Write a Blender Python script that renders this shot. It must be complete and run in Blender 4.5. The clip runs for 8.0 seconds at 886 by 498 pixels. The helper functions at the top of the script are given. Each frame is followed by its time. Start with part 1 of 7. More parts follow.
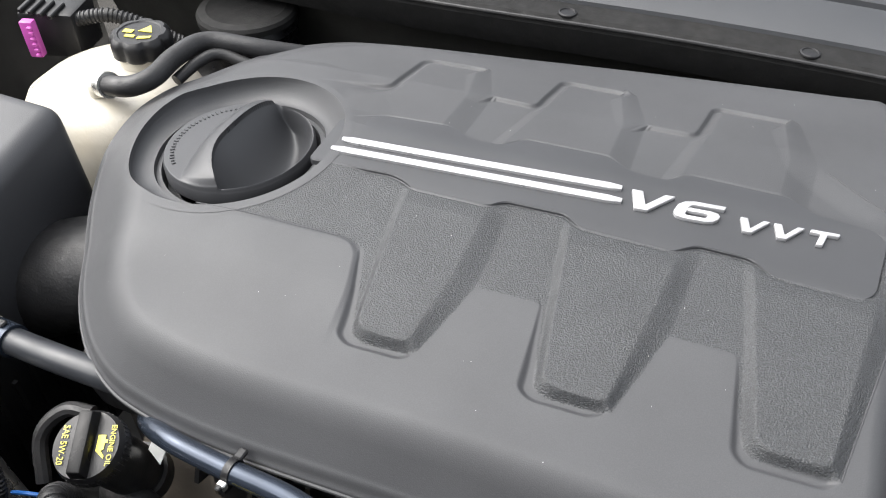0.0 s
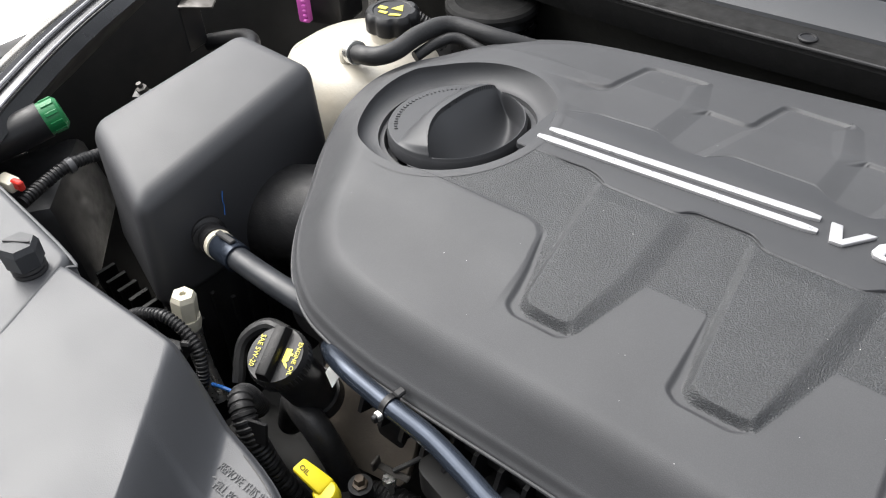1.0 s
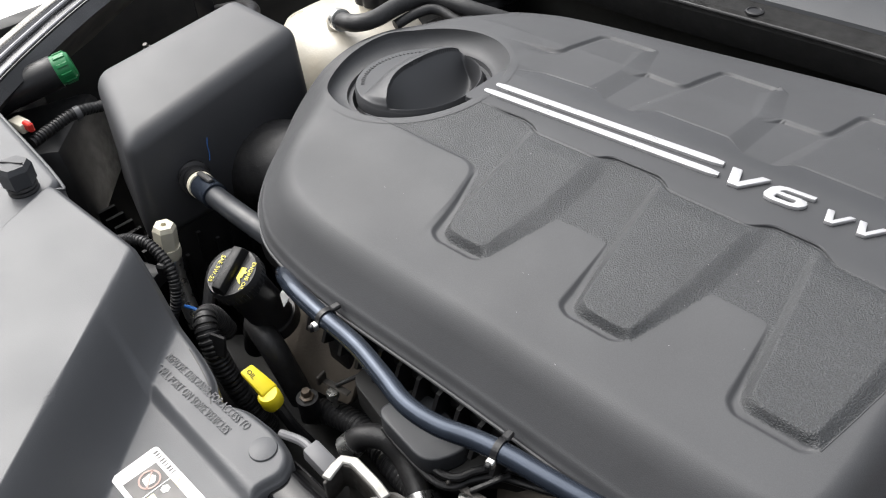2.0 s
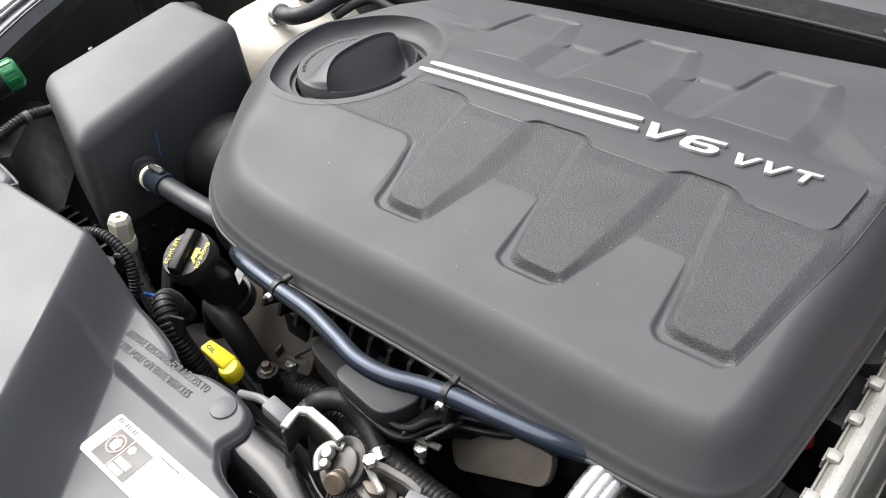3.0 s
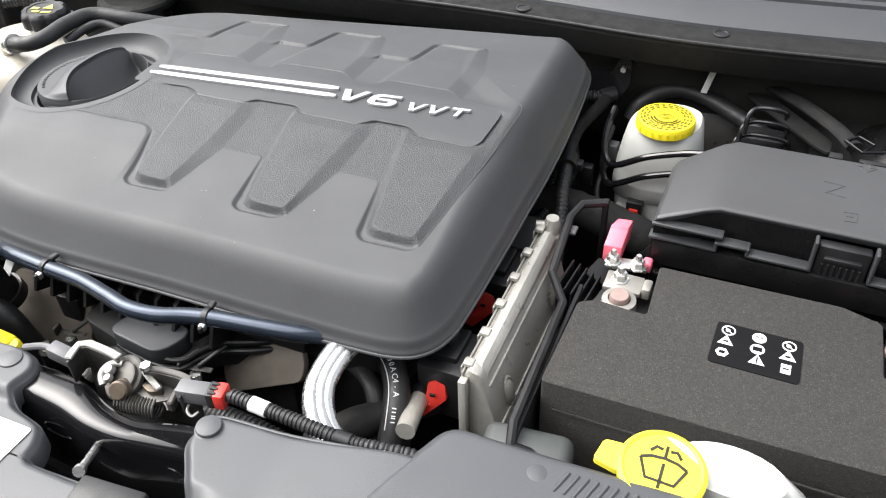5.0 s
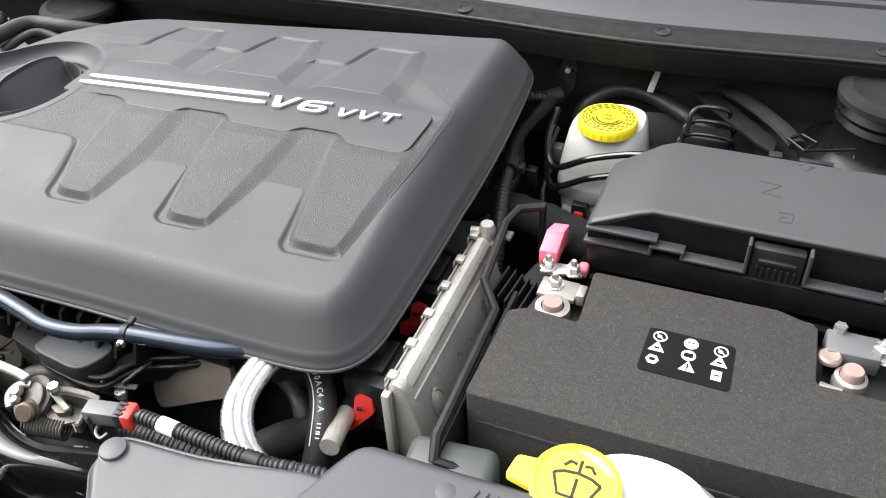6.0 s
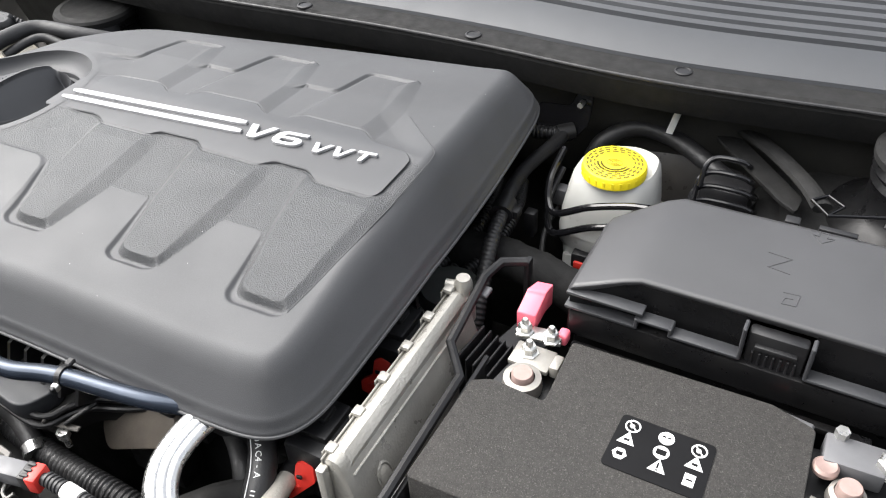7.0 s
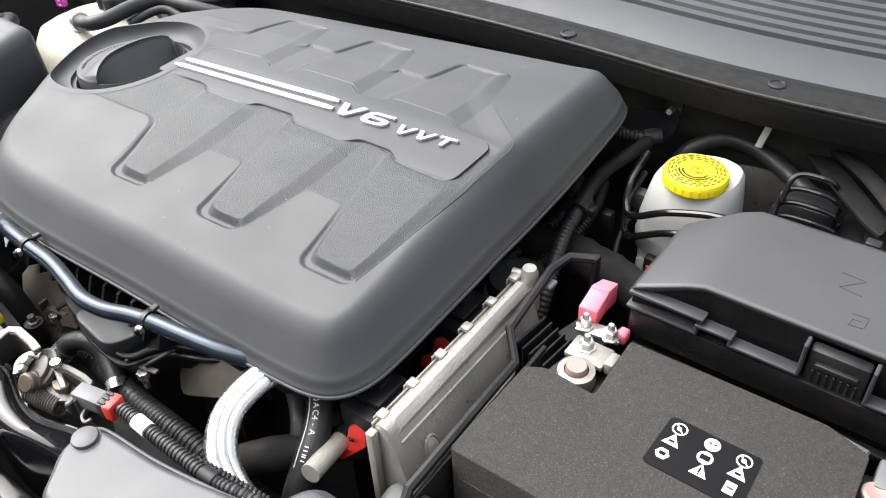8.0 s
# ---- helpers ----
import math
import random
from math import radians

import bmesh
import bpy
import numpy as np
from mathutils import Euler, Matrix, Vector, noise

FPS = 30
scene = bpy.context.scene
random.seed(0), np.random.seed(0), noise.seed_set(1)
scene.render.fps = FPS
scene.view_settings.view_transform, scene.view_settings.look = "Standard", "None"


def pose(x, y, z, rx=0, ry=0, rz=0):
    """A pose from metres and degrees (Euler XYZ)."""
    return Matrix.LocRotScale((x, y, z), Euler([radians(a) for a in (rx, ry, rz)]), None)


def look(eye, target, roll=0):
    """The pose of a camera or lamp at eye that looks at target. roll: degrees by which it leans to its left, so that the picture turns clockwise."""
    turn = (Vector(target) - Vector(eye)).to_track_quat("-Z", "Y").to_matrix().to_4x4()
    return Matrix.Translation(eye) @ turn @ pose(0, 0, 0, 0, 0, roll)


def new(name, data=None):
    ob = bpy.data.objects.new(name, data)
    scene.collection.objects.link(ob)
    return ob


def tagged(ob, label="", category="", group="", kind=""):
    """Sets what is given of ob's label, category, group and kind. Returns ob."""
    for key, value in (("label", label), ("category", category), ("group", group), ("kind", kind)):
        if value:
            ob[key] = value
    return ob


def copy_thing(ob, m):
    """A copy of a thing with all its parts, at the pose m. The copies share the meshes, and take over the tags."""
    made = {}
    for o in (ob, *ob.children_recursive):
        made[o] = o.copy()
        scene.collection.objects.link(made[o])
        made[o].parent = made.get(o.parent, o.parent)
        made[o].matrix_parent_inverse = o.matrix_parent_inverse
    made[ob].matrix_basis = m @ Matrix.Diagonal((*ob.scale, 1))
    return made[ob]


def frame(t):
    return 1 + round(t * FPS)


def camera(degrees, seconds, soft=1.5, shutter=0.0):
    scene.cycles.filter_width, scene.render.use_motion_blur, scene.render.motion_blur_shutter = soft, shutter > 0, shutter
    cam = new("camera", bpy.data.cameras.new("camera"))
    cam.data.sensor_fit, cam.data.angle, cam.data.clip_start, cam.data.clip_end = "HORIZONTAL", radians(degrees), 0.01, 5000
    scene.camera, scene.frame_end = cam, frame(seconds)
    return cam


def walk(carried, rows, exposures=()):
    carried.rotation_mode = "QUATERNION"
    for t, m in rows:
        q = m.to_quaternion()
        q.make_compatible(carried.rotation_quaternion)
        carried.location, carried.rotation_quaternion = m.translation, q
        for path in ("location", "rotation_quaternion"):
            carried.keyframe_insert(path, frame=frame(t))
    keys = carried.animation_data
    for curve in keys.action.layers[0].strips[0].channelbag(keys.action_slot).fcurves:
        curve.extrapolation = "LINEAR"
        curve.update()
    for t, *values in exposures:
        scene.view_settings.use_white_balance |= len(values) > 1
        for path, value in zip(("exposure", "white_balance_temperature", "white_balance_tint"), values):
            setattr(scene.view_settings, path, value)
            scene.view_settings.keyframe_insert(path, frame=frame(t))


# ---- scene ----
cam = camera(56.6, 8.0, 1.1)
PATH = [
    (0, (0.008, 0.005, 1.278), (-0.555, 1.351, -0.09), -0.4),
    (0.5, (-0.019, -0.012, 1.283), (-0.813, 1.219, -0.079), -2.1),
    (1, (0.046, -0.014, 1.286), (-0.961, 1.072, -0.058), -3.3),
    (1.5, (0.119, -0.018, 1.28), (-0.981, 0.995, -0.048), -3.3),
    (2, (0.166, -0.019, 1.283), (-0.935, 0.995, -0.044), -4.1),
    (3.3, (0.227, -0.052, 1.279), (-0.792, 1.059, -0.035), -6.0),
    (3.5, (0.239, -0.06, 1.282), (-0.732, 1.088, -0.037), -5.1),
    (4, (0.274, -0.107, 1.297), (-0.584, 1.136, -0.015), -3.1),
    (4.5, (0.317, -0.142, 1.307), (-0.479, 1.159, 0.013), -4.0),
    (5, (0.35, -0.159, 1.314), (-0.299, 1.234, 0.033), -2.4),
    (5.2, (0.359, -0.162, 1.316), (-0.261, 1.244, 0.036), -2.3),
    (6.3, (0.412, -0.089, 1.303), (-0.236, 1.303, 0.021), -3.7),
    (6.5, (0.424, -0.065, 1.304), (-0.241, 1.315, 0.018), -3.8),
    (7, (0.434, -0.015, 1.303), (-0.34, 1.308, 0.018), -3.4),
    (7.5, (0.436, -0.009, 1.304), (-0.465, 1.237, 0.024), -2.9),
    (8, (0.463, -0.024, 1.304), (-0.502, 1.18, 0.031), -3.1),
]
walk(cam, [(t, look(eye, target, roll)) for t, eye, target, roll in PATH], exposures=[(0, 1.42), (0.5, 1.42), (1.0, 1.15), (1.5, 0.96), (2.0, 1.0), (3.5, 1.40), (4.5, 1.46), (6.5, 1.58), (8, 1.60)])

# ---- world and sun: bright overcast daylight ----
world = bpy.data.worlds.new("world")
scene.world = world
world.use_nodes = True
_n = world.node_tree.nodes
_l = world.node_tree.links
_n.clear()
_sky = _n.new("ShaderNodeTexSky")
_sky.sky_type = "NISHITA"
_sky.sun_disc = False
_sky.sun_elevation = radians(50)
_sky.sun_rotation = radians(-92)
_sky.air_density, _sky.dust_density, _sky.ozone_density = 1.0, 4.0, 0.6
_hs = _n.new("ShaderNodeHueSaturation")
_hs.inputs["Saturation"].default_value = 0.25
_bg = _n.new("ShaderNodeBackground")
_bg.inputs["Strength"].default_value = 0.15
_out = _n.new("ShaderNodeOutputWorld")
_l.new(_sky.outputs[0], _hs.inputs["Color"])
_l.new(_hs.outputs[0], _bg.inputs[0])
_l.new(_bg.outputs[0], _out.inputs[0])
sun = new("sun", bpy.data.lights.new("sun", "SUN"))
sun.data.energy, sun.data.angle, sun.data.color = 2.0, radians(75), (1.0, 0.985, 0.96)
sun.matrix_world = look((-1.5, -0.1, 3.7), (0, 0.4, 0.9))


# ---- materials ----
def mat(name, col, rough=0.5, metal=0.0, vary=0.15, scale=40.0, bump=0.0, bscale=300.0, fleck=0.0, spec=0.5, dirt=None, dirt_amt=0.0, coat=0.0, rvary=0.12, pepper=0.0):
    """Surface with a two-scale colour variation, roughness wear, fine relief, optional pale flecks and patchy dirt."""
    m = bpy.data.materials.new(name)
    m.use_nodes = True
    nt = m.node_tree
    nd, lk = nt.nodes, nt.links
    b = nd["Principled BSDF"]
    tc = nd.new("ShaderNodeTexCoord")

    def noise_node(s, detail=4.0):
        n = nd.new("ShaderNodeTexNoise")
        n.inputs["Scale"].default_value = s
        n.inputs["Detail"].default_value = detail
        lk.new(tc.outputs["Object"], n.inputs["Vector"])
        return n

    def ramp(src, a, z, p0, p1):
        r = nd.new("ShaderNodeMapRange")
        r.inputs[1].default_value, r.inputs[2].default_value = p0, p1
        r.inputs[3].default_value, r.inputs[4].default_value = a, z
        lk.new(src, r.inputs[0])
        return r.outputs[0]

    def mix(f, a, bcol):
        x = nd.new("ShaderNodeMix")
        x.data_type = "RGBA"
        if isinstance(f, float):
            x.inputs[0].default_value = f
        else:
            lk.new(f, x.inputs[0])
        for k, v in ((6, a), (7, bcol)):
            if isinstance(v, tuple):
                x.inputs[k].default_value = (*v, 1)
            else:
                lk.new(v, x.inputs[k])
        return x.outputs[2]

    lo = tuple(c * (1 - vary) for c in col)
    hi = tuple(min(1, c * (1 + vary)) for c in col)
    big, fine = noise_node(scale, 3.0), noise_node(scale * 9, 5.0)
    c = mix(ramp(big.outputs[0], 0, 1, 0.3, 0.7), lo, hi)
    c = mix(ramp(fine.outputs[0], 0, 0.5, 0.35, 0.7), c, col)
    if dirt is not None:
        dn = noise_node(scale * 0.6, 8.0)
        c = mix(ramp(dn.outputs[0], 0, dirt_amt, 0.5, 0.7), c, dirt)
    if fleck:
        v = nd.new("ShaderNodeTexVoronoi")
        v.inputs["Scale"].default_value = 160
        lk.new(tc.outputs["Object"], v.inputs["Vector"])
        c = mix(ramp(v.outputs["Distance"], fleck, 0, 0.05, 0.09), c, (0.45, 0.44, 0.42))
    if pepper:
        pn = noise_node(bscale, 2.0)
        c = mix(ramp(pn.outputs[0], 0, pepper, 0.45, 0.7), c, tuple(min(1, k * 2.6) for k in col))
        c = mix(ramp(pn.outputs[0], pepper, 0, 0.3, 0.5), c, tuple(k * 0.35 for k in col))
    lk.new(c, b.inputs["Base Color"])
    rn = noise_node(scale * 2.2, 4.0)
    lk.new(ramp(rn.outputs[0], max(0.02, rough - rvary), min(1, rough + rvary), 0.3, 0.7), b.inputs["Roughness"])
    b.inputs["Metallic"].default_value = metal
    b.inputs["Specular IOR Level"].default_value = spec
    b.inputs["Coat Weight"].default_value = coat
    b.inputs["Coat Roughness"].default_value = 0.08
    if bump:
        bn = noise_node(bscale, 3.0)
        bp = nd.new("ShaderNodeBump")
        bp.inputs["Strength"].default_value = bump
        bp.inputs["Distance"].default_value = 0.001
        lk.new(bn.outputs[0], bp.inputs["Height"])
        lk.new(bp.outputs[0], b.inputs["Normal"])
    return m


M_COVER = mat("cover_plastic", (0.046, 0.047, 0.050), 0.56, vary=0.14, scale=9, bump=0.14, bscale=1500, spec=0.45, rvary=0.05, pepper=0.10)
M_GRAIN = mat("grained_plastic", (0.025, 0.0266, 0.0286), 0.47, vary=0.16, scale=14, bump=1.0, bscale=980, spec=0.55, rvary=0.05, pepper=0.6)
M_BADGE = mat("badge_panel_plastic", (0.033, 0.034, 0.037), 0.45, vary=0.08, scale=12, bump=0.06, bscale=1500, rvary=0.05)
M_SATIN = mat("satin_silver", (0.46, 0.46, 0.47), 0.36, metal=0.45, vary=0.04, scale=30)
M_AIRBOX = mat("airbox_plastic", (0.047, 0.048, 0.052), 0.50, vary=0.06, scale=12, bump=0.12, bscale=1200, spec=0.55, rvary=0.03)
M_BLACK = mat("black_plastic", (0.011, 0.011, 0.012), 0.42, vary=0.25, scale=30, bump=0.15, bscale=700, spec=0.4, dirt=(0.032, 0.030, 0.028), dirt_amt=0.25)
M_GLOSS = mat("gloss_black_paint", (0.007, 0.007, 0.008), 0.14, vary=0.2, scale=20, spec=0.42, dirt=(0.03, 0.028, 0.026), dirt_amt=0.15, rvary=0.06)
M_RUBBER = mat("black_rubber", (0.015, 0.015, 0.016), 0.50, vary=0.2, scale=60, bump=0.25, bscale=500, dirt=(0.05, 0.047, 0.044), dirt_amt=0.25)
M_GREYP = mat("grey_shroud_plastic", (0.056, 0.058, 0.063), 0.42, vary=0.08, scale=10, bump=0.12, bscale=1300, spec=0.5, rvary=0.05)
M_COWL = mat("cowl_plastic", (0.036, 0.038, 0.042), 0.48, vary=0.10, scale=10, bump=0.15, bscale=1200, rvary=0.06)
M_WHITEP = mat("milky_plastic", (0.48, 0.45, 0.385), 0.36, vary=0.07, scale=16, bump=0.6, bscale=120, dirt=(0.52, 0.42, 0.28), dirt_amt=0.35)
M_BOTTLE = mat("white_bottle_plastic", (0.50, 0.50, 0.475), 0.38, vary=0.05, scale=25, dirt=(0.5, 0.48, 0.43), dirt_amt=0.2)
M_YELLOW = mat("yellow_plastic", (0.86, 0.70, 0.02), 0.42, vary=0.06, scale=40)
M_PALEY = mat("pale_yellow_plastic", (0.80, 0.69, 0.045), 0.45, vary=0.05, scale=40)
M_INK = mat("dark_ink", (0.014, 0.013, 0.009), 0.6, vary=0.1)
M_YINK = mat("yellow_ink", (0.75, 0.66, 0.10), 0.55, vary=0.1)
M_OCHRE = mat("ochre_ink", (0.12, 0.095, 0.008), 0.6, vary=0.1)
M_WINK = mat("white_ink", (0.66, 0.66, 0.65), 0.5, vary=0.04)
M_LABEL = mat("white_label", (0.82, 0.82, 0.81), 0.40, vary=0.03)
M_LABELB = mat("black_label", (0.005, 0.005, 0.0055), 0.5, vary=0.2, spec=0.12)
M_LABELG = mat("grey_print", (0.12, 0.115, 0.11), 0.5, vary=0.08)
M_LABELY = mat("cream_print", (0.78, 0.74, 0.45), 0.5, vary=0.05)
M_RED = mat("red_plastic", (0.62, 0.035, 0.025), 0.42, vary=0.12, scale=60)
M_PINK = mat("pink_boot", (0.86, 0.16, 0.22), 0.45, vary=0.08, scale=50)
M_MAGENTA = mat("magenta_plastic", (0.45, 0.08, 0.36), 0.45, vary=0.1)
M_GREEN = mat("green_plastic", (0.008, 0.17, 0.05), 0.40, vary=0.15, scale=60)
M_ORANGE = mat("orange_lens", (0.5, 0.09, 0.02), 0.3)
M_BLUE = mat("blue_plastic", (0.02, 0.12, 0.4), 0.45)
M_TUBE = mat("blue_black_metal", (0.034, 0.043, 0.060), 0.19, metal=0.55, vary=0.15, scale=50, rvary=0.08)
M_HOSE = mat("breather_hose", (0.022, 0.024, 0.028), 0.38, vary=0.15, scale=60, rvary=0.08)
M_ALU = mat("bare_aluminium", (0.60, 0.60, 0.595), 0.30, metal=0.95, vary=0.12, scale=60, bump=0.12, bscale=300, rvary=0.1)
M_CAST = mat("cast_aluminium", (0.40, 0.385, 0.35), 0.38, metal=0.35, vary=0.22, scale=22, bump=0.5, bscale=420, rvary=0.14, dirt=(0.20, 0.17, 0.13), dirt_amt=0.5)
# Dull black; on the rear parts it also replaces shade from overhead
M_MATTE = mat("matt_shade_black_rubber", (0.011, 0.011, 0.011), 0.78, vary=0.25, scale=40, bump=0.3, bscale=500, spec=0.25, dirt=(0.018, 0.017, 0.015), dirt_amt=0.3)
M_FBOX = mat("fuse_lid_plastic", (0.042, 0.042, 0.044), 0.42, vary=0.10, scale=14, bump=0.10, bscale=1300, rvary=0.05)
M_STEEL = mat("zinc_steel", (0.60, 0.60, 0.58), 0.32, metal=0.9, vary=0.15, scale=80, dirt=(0.22, 0.18, 0.13), dirt_amt=0.4)
M_WORN = mat("worn_zinc", (0.26, 0.255, 0.24), 0.42, metal=0.7, vary=0.2, scale=80, dirt=(0.05, 0.045, 0.04), dirt_amt=0.6)
M_LATCH = mat("greasy_steel", (0.075, 0.071, 0.066), 0.45, metal=0.5, vary=0.3, scale=80, dirt=(0.03, 0.025, 0.02), dirt_amt=0.8)
M_COPPER = mat("dull_copper", (0.34, 0.245, 0.22), 0.5, metal=0.4, vary=0.15, scale=80)
M_LEAD = mat("dull_lead", (0.30, 0.285, 0.26), 0.45, metal=0.5, vary=0.15, scale=80)
M_SHIELD = mat("dusty_heat_shield", (0.15, 0.128, 0.105), 0.65, vary=0.2, scale=25, bump=0.3, bscale=400, dirt=(0.07, 0.06, 0.05), dirt_amt=0.7)
M_TAPE = mat("white_tape", (0.70, 0.70, 0.68), 0.6, vary=0.08, scale=80)
M_IVORY = mat("ivory_plastic", (0.66, 0.62, 0.50), 0.45, vary=0.1, scale=80)
M_INSUL = mat("bulkhead_insulation", (0.030, 0.0295, 0.027), 0.8, vary=0.25, scale=14, bump=0.4, bscale=260, spec=0.2, dirt=(0.05, 0.047, 0.042), dirt_amt=0.4)
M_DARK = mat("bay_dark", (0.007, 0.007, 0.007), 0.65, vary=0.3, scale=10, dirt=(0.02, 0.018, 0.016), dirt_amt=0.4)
M_GREYC = mat("grey_connector", (0.10, 0.10, 0.105), 0.45, vary=0.1, scale=60)
M_OLIVE = mat("grey_green_plastic", (0.055, 0.060, 0.058), 0.45, vary=0.1, scale=30)
M_PAINT = mat("body_paint", (0.030, 0.030, 0.032), 0.18, metal=0.3, vary=0.1, scale=15, coat=0.8)
# Near-black plastic; its depth also stands in for shade on front faces
M_JET = mat("jet_black_shade_plastic", (0.006, 0.006, 0.0065), 0.34, vary=0.25, scale=30, bump=0.10, bscale=600, spec=0.22, dirt=(0.016, 0.015, 0.014), dirt_amt=0.3)
M_RUST = mat("brown_stained_steel", (0.11, 0.085, 0.062), 0.45, metal=0.4, vary=0.3, scale=120, dirt=(0.03, 0.024, 0.02), dirt_amt=0.6)
M_GROUND = mat("pale_concrete", (0.78, 0.75, 0.70), 0.85, vary=0.10, scale=1.2, bump=0.4, bscale=60, dirt=(0.42, 0.38, 0.33), dirt_amt=0.5)
# Bright metal of the beads that draw highlights on the left wing
M_BEAD = mat("polished_glint", (0.30, 0.30, 0.31), 0.16, metal=0.8, vary=0.15, scale=60)
M_DRUM = mat("dusty_black_steel", (0.030, 0.028, 0.026), 0.35, metal=0.2, vary=0.2, scale=40, dirt=(0.07, 0.062, 0.052), dirt_amt=0.5)
M_SKYBLOCK = mat("sky_blocking_wall", (0.07, 0.068, 0.064), 0.9, vary=0.2, scale=3, bump=0.4, bscale=80)
M_GLASS = mat("windscreen_glass", (0.02, 0.025, 0.025), 0.05, vary=0.05, spec=0.6, rvary=0.02)


def foam_material():
    """Charcoal foam with pale grains."""
    m = mat("charcoal_foam", (0.033, 0.0315, 0.0298), 0.9, vary=0.18, scale=260, bump=1.0, bscale=760, fleck=0.0, spec=0.25)
    nd, lk = m.node_tree.nodes, m.node_tree.links
    b = nd["Principled BSDF"]
    tc = nd.new("ShaderNodeTexCoord")
    n = nd.new("ShaderNodeTexNoise")
    n.inputs["Scale"].default_value, n.inputs["Detail"].default_value = 1000, 3
    lk.new(tc.outputs["Object"], n.inputs["Vector"])
    r = nd.new("ShaderNodeMapRange")
    r.inputs[1].default_value, r.inputs[2].default_value = 0.57, 0.85
    lk.new(n.outputs[0], r.inputs[0])
    x = nd.new("ShaderNodeMix")
    x.data_type = "RGBA"
    src = b.inputs["Base Color"].links[0].from_socket
    lk.new(r.outputs[0], x.inputs[0])
    lk.new(src, x.inputs[6])
    x.inputs[7].default_value = (0.115, 0.109, 0.103, 1)
    lk.new(x.outputs[2], b.inputs["Base Color"])
    return m


M_FOAM = foam_material()


# ---- building helpers ----
def mesh_of(bm, name, mats, angle=35):
    me = bpy.data.meshes.new(name)
    bm.normal_update()
    bm.to_mesh(me)
    bm.free()
    for m in mats if isinstance(mats, (list, tuple)) else [mats]:
        me.materials.append(m)
    me.shade_smooth()
    me.set_sharp_from_angle(angle=radians(angle))
    return me


def part(name, bm, material, parent=None, label="", angle=35):
    """One mesh object, in the coordinates of the place, under its thing or part."""
    ob = new(name, mesh_of(bm, name, material, angle))
    if parent is not None:
        ob.parent = parent
        if parent.type == "EMPTY":
            ob.matrix_parent_inverse = Matrix.Translation(-parent.location)
    if label:
        ob["label"] = label
    return ob


def thing(name, at, label, category, group="", kind=""):
    ob = new(name)
    ob.empty_display_size = 0.02
    ob.location = at
    return tagged(ob, label, category, group, kind)


def single(name, bm, material, label, category, group="", kind="", angle=35):
    return tagged(part(name, bm, material, None, "", angle), label, category, group, kind)


def catmull(pts, n=8, closed=False):
    pts = [Vector(p) for p in pts]
    out, m = [], len(pts)
    for i in range(m if closed else m - 1):
        if closed:
            p0, p1, p2, p3 = (pts[(i + k) % m] for k in (-1, 0, 1, 2))
        else:
            p1, p2 = pts[i], pts[i + 1]
            p0 = pts[i - 1] if i else p1 * 2 - p2
            p3 = pts[i + 2] if i + 2 < m else p2 * 2 - p1
        for k in range(n):
            t = k / n
            out.append(0.5 * (2 * p1 + (p2 - p0) * t + (2 * p0 - 5 * p1 + 4 * p2 - p3) * t * t + (3 * p1 - p0 - 3 * p2 + p3) * t ** 3))
    if not closed:
        out.append(pts[-1])
    return out


def sweep(pts, radius, segs=14, n=8, bm=None, smooth=True, flat=1.0, caps=True):
    """A tube along points; radius is a number or a function of the way along, in metres."""
    bm = bm or bmesh.new()
    path = catmull(pts, n) if smooth else [Vector(p) for p in pts]
    rings, s = [], 0.0
    up = None
    for i, p in enumerate(path):
        d = (path[min(i + 1, len(path) - 1)] - path[max(i - 1, 0)]).normalized()
        if up is None:
            up = d.orthogonal().normalized() if abs(d.z) > 0.95 else (Vector((0, 0, 1)) - d * d.z).normalized()
        up = (up - d * up.dot(d)).normalized()
        side = d.cross(up)
        if i:
            s += (p - path[i - 1]).length
        r = radius(s) if callable(radius) else radius
        rings.append([bm.verts.new(p + side * (r * math.cos(a)) + up * (r * flat * math.sin(a))) for a in (2 * math.pi * k / segs for k in range(segs))])
    for a, b in zip(rings, rings[1:]):
        for k in range(segs):
            bm.faces.new((a[k], a[(k + 1) % segs], b[(k + 1) % segs], b[k]))
    if caps:
        bm.faces.new(rings[0][::-1])
        bm.faces.new(rings[-1])
    return bm


def corrugated(pts, r, pitch=0.004, depth=0.0012, segs=12):
    """A ribbed conduit."""
    ln = sum((Vector(a) - Vector(b)).length for a, b in zip(pts, pts[1:]))
    n = max(4, int(ln / pitch * 4 / (len(pts) - 1)))
    return sweep(pts, lambda s: r + depth * (1 if (s / pitch) % 1 < 0.55 else -1) * 0.5, segs, n)


def lathe(profile, segs=32, m=None, bm=None):
    """Turned shape from (radius, height) pairs, closed at the axis, put at the pose m."""
    bm = bm or bmesh.new()
    m = m or Matrix()
    rings = []
    for r, z in profile:
        if r < 1e-6:
            rings.append([bm.verts.new(m @ Vector((0, 0, z)))])
        else:
            rings.append([bm.verts.new(m @ Vector((r * math.cos(a), r * math.sin(a), z))) for a in (2 * math.pi * k / segs for k in range(segs))])
    for a, b in zip(rings, rings[1:]):
        for k in range(segs):
            q = (k + 1) % segs
            if len(a) == 1 and len(b) > 1:
                bm.faces.new((a[0], b[k], b[q]))
            elif len(b) == 1 and len(a) > 1:
                bm.faces.new((a[k], a[q], b[0]))
            elif len(a) > 1:
                bm.faces.new((a[k], a[q], b[q], b[k]))
    bmesh.ops.recalc_face_normals(bm, faces=bm.faces)
    return bm


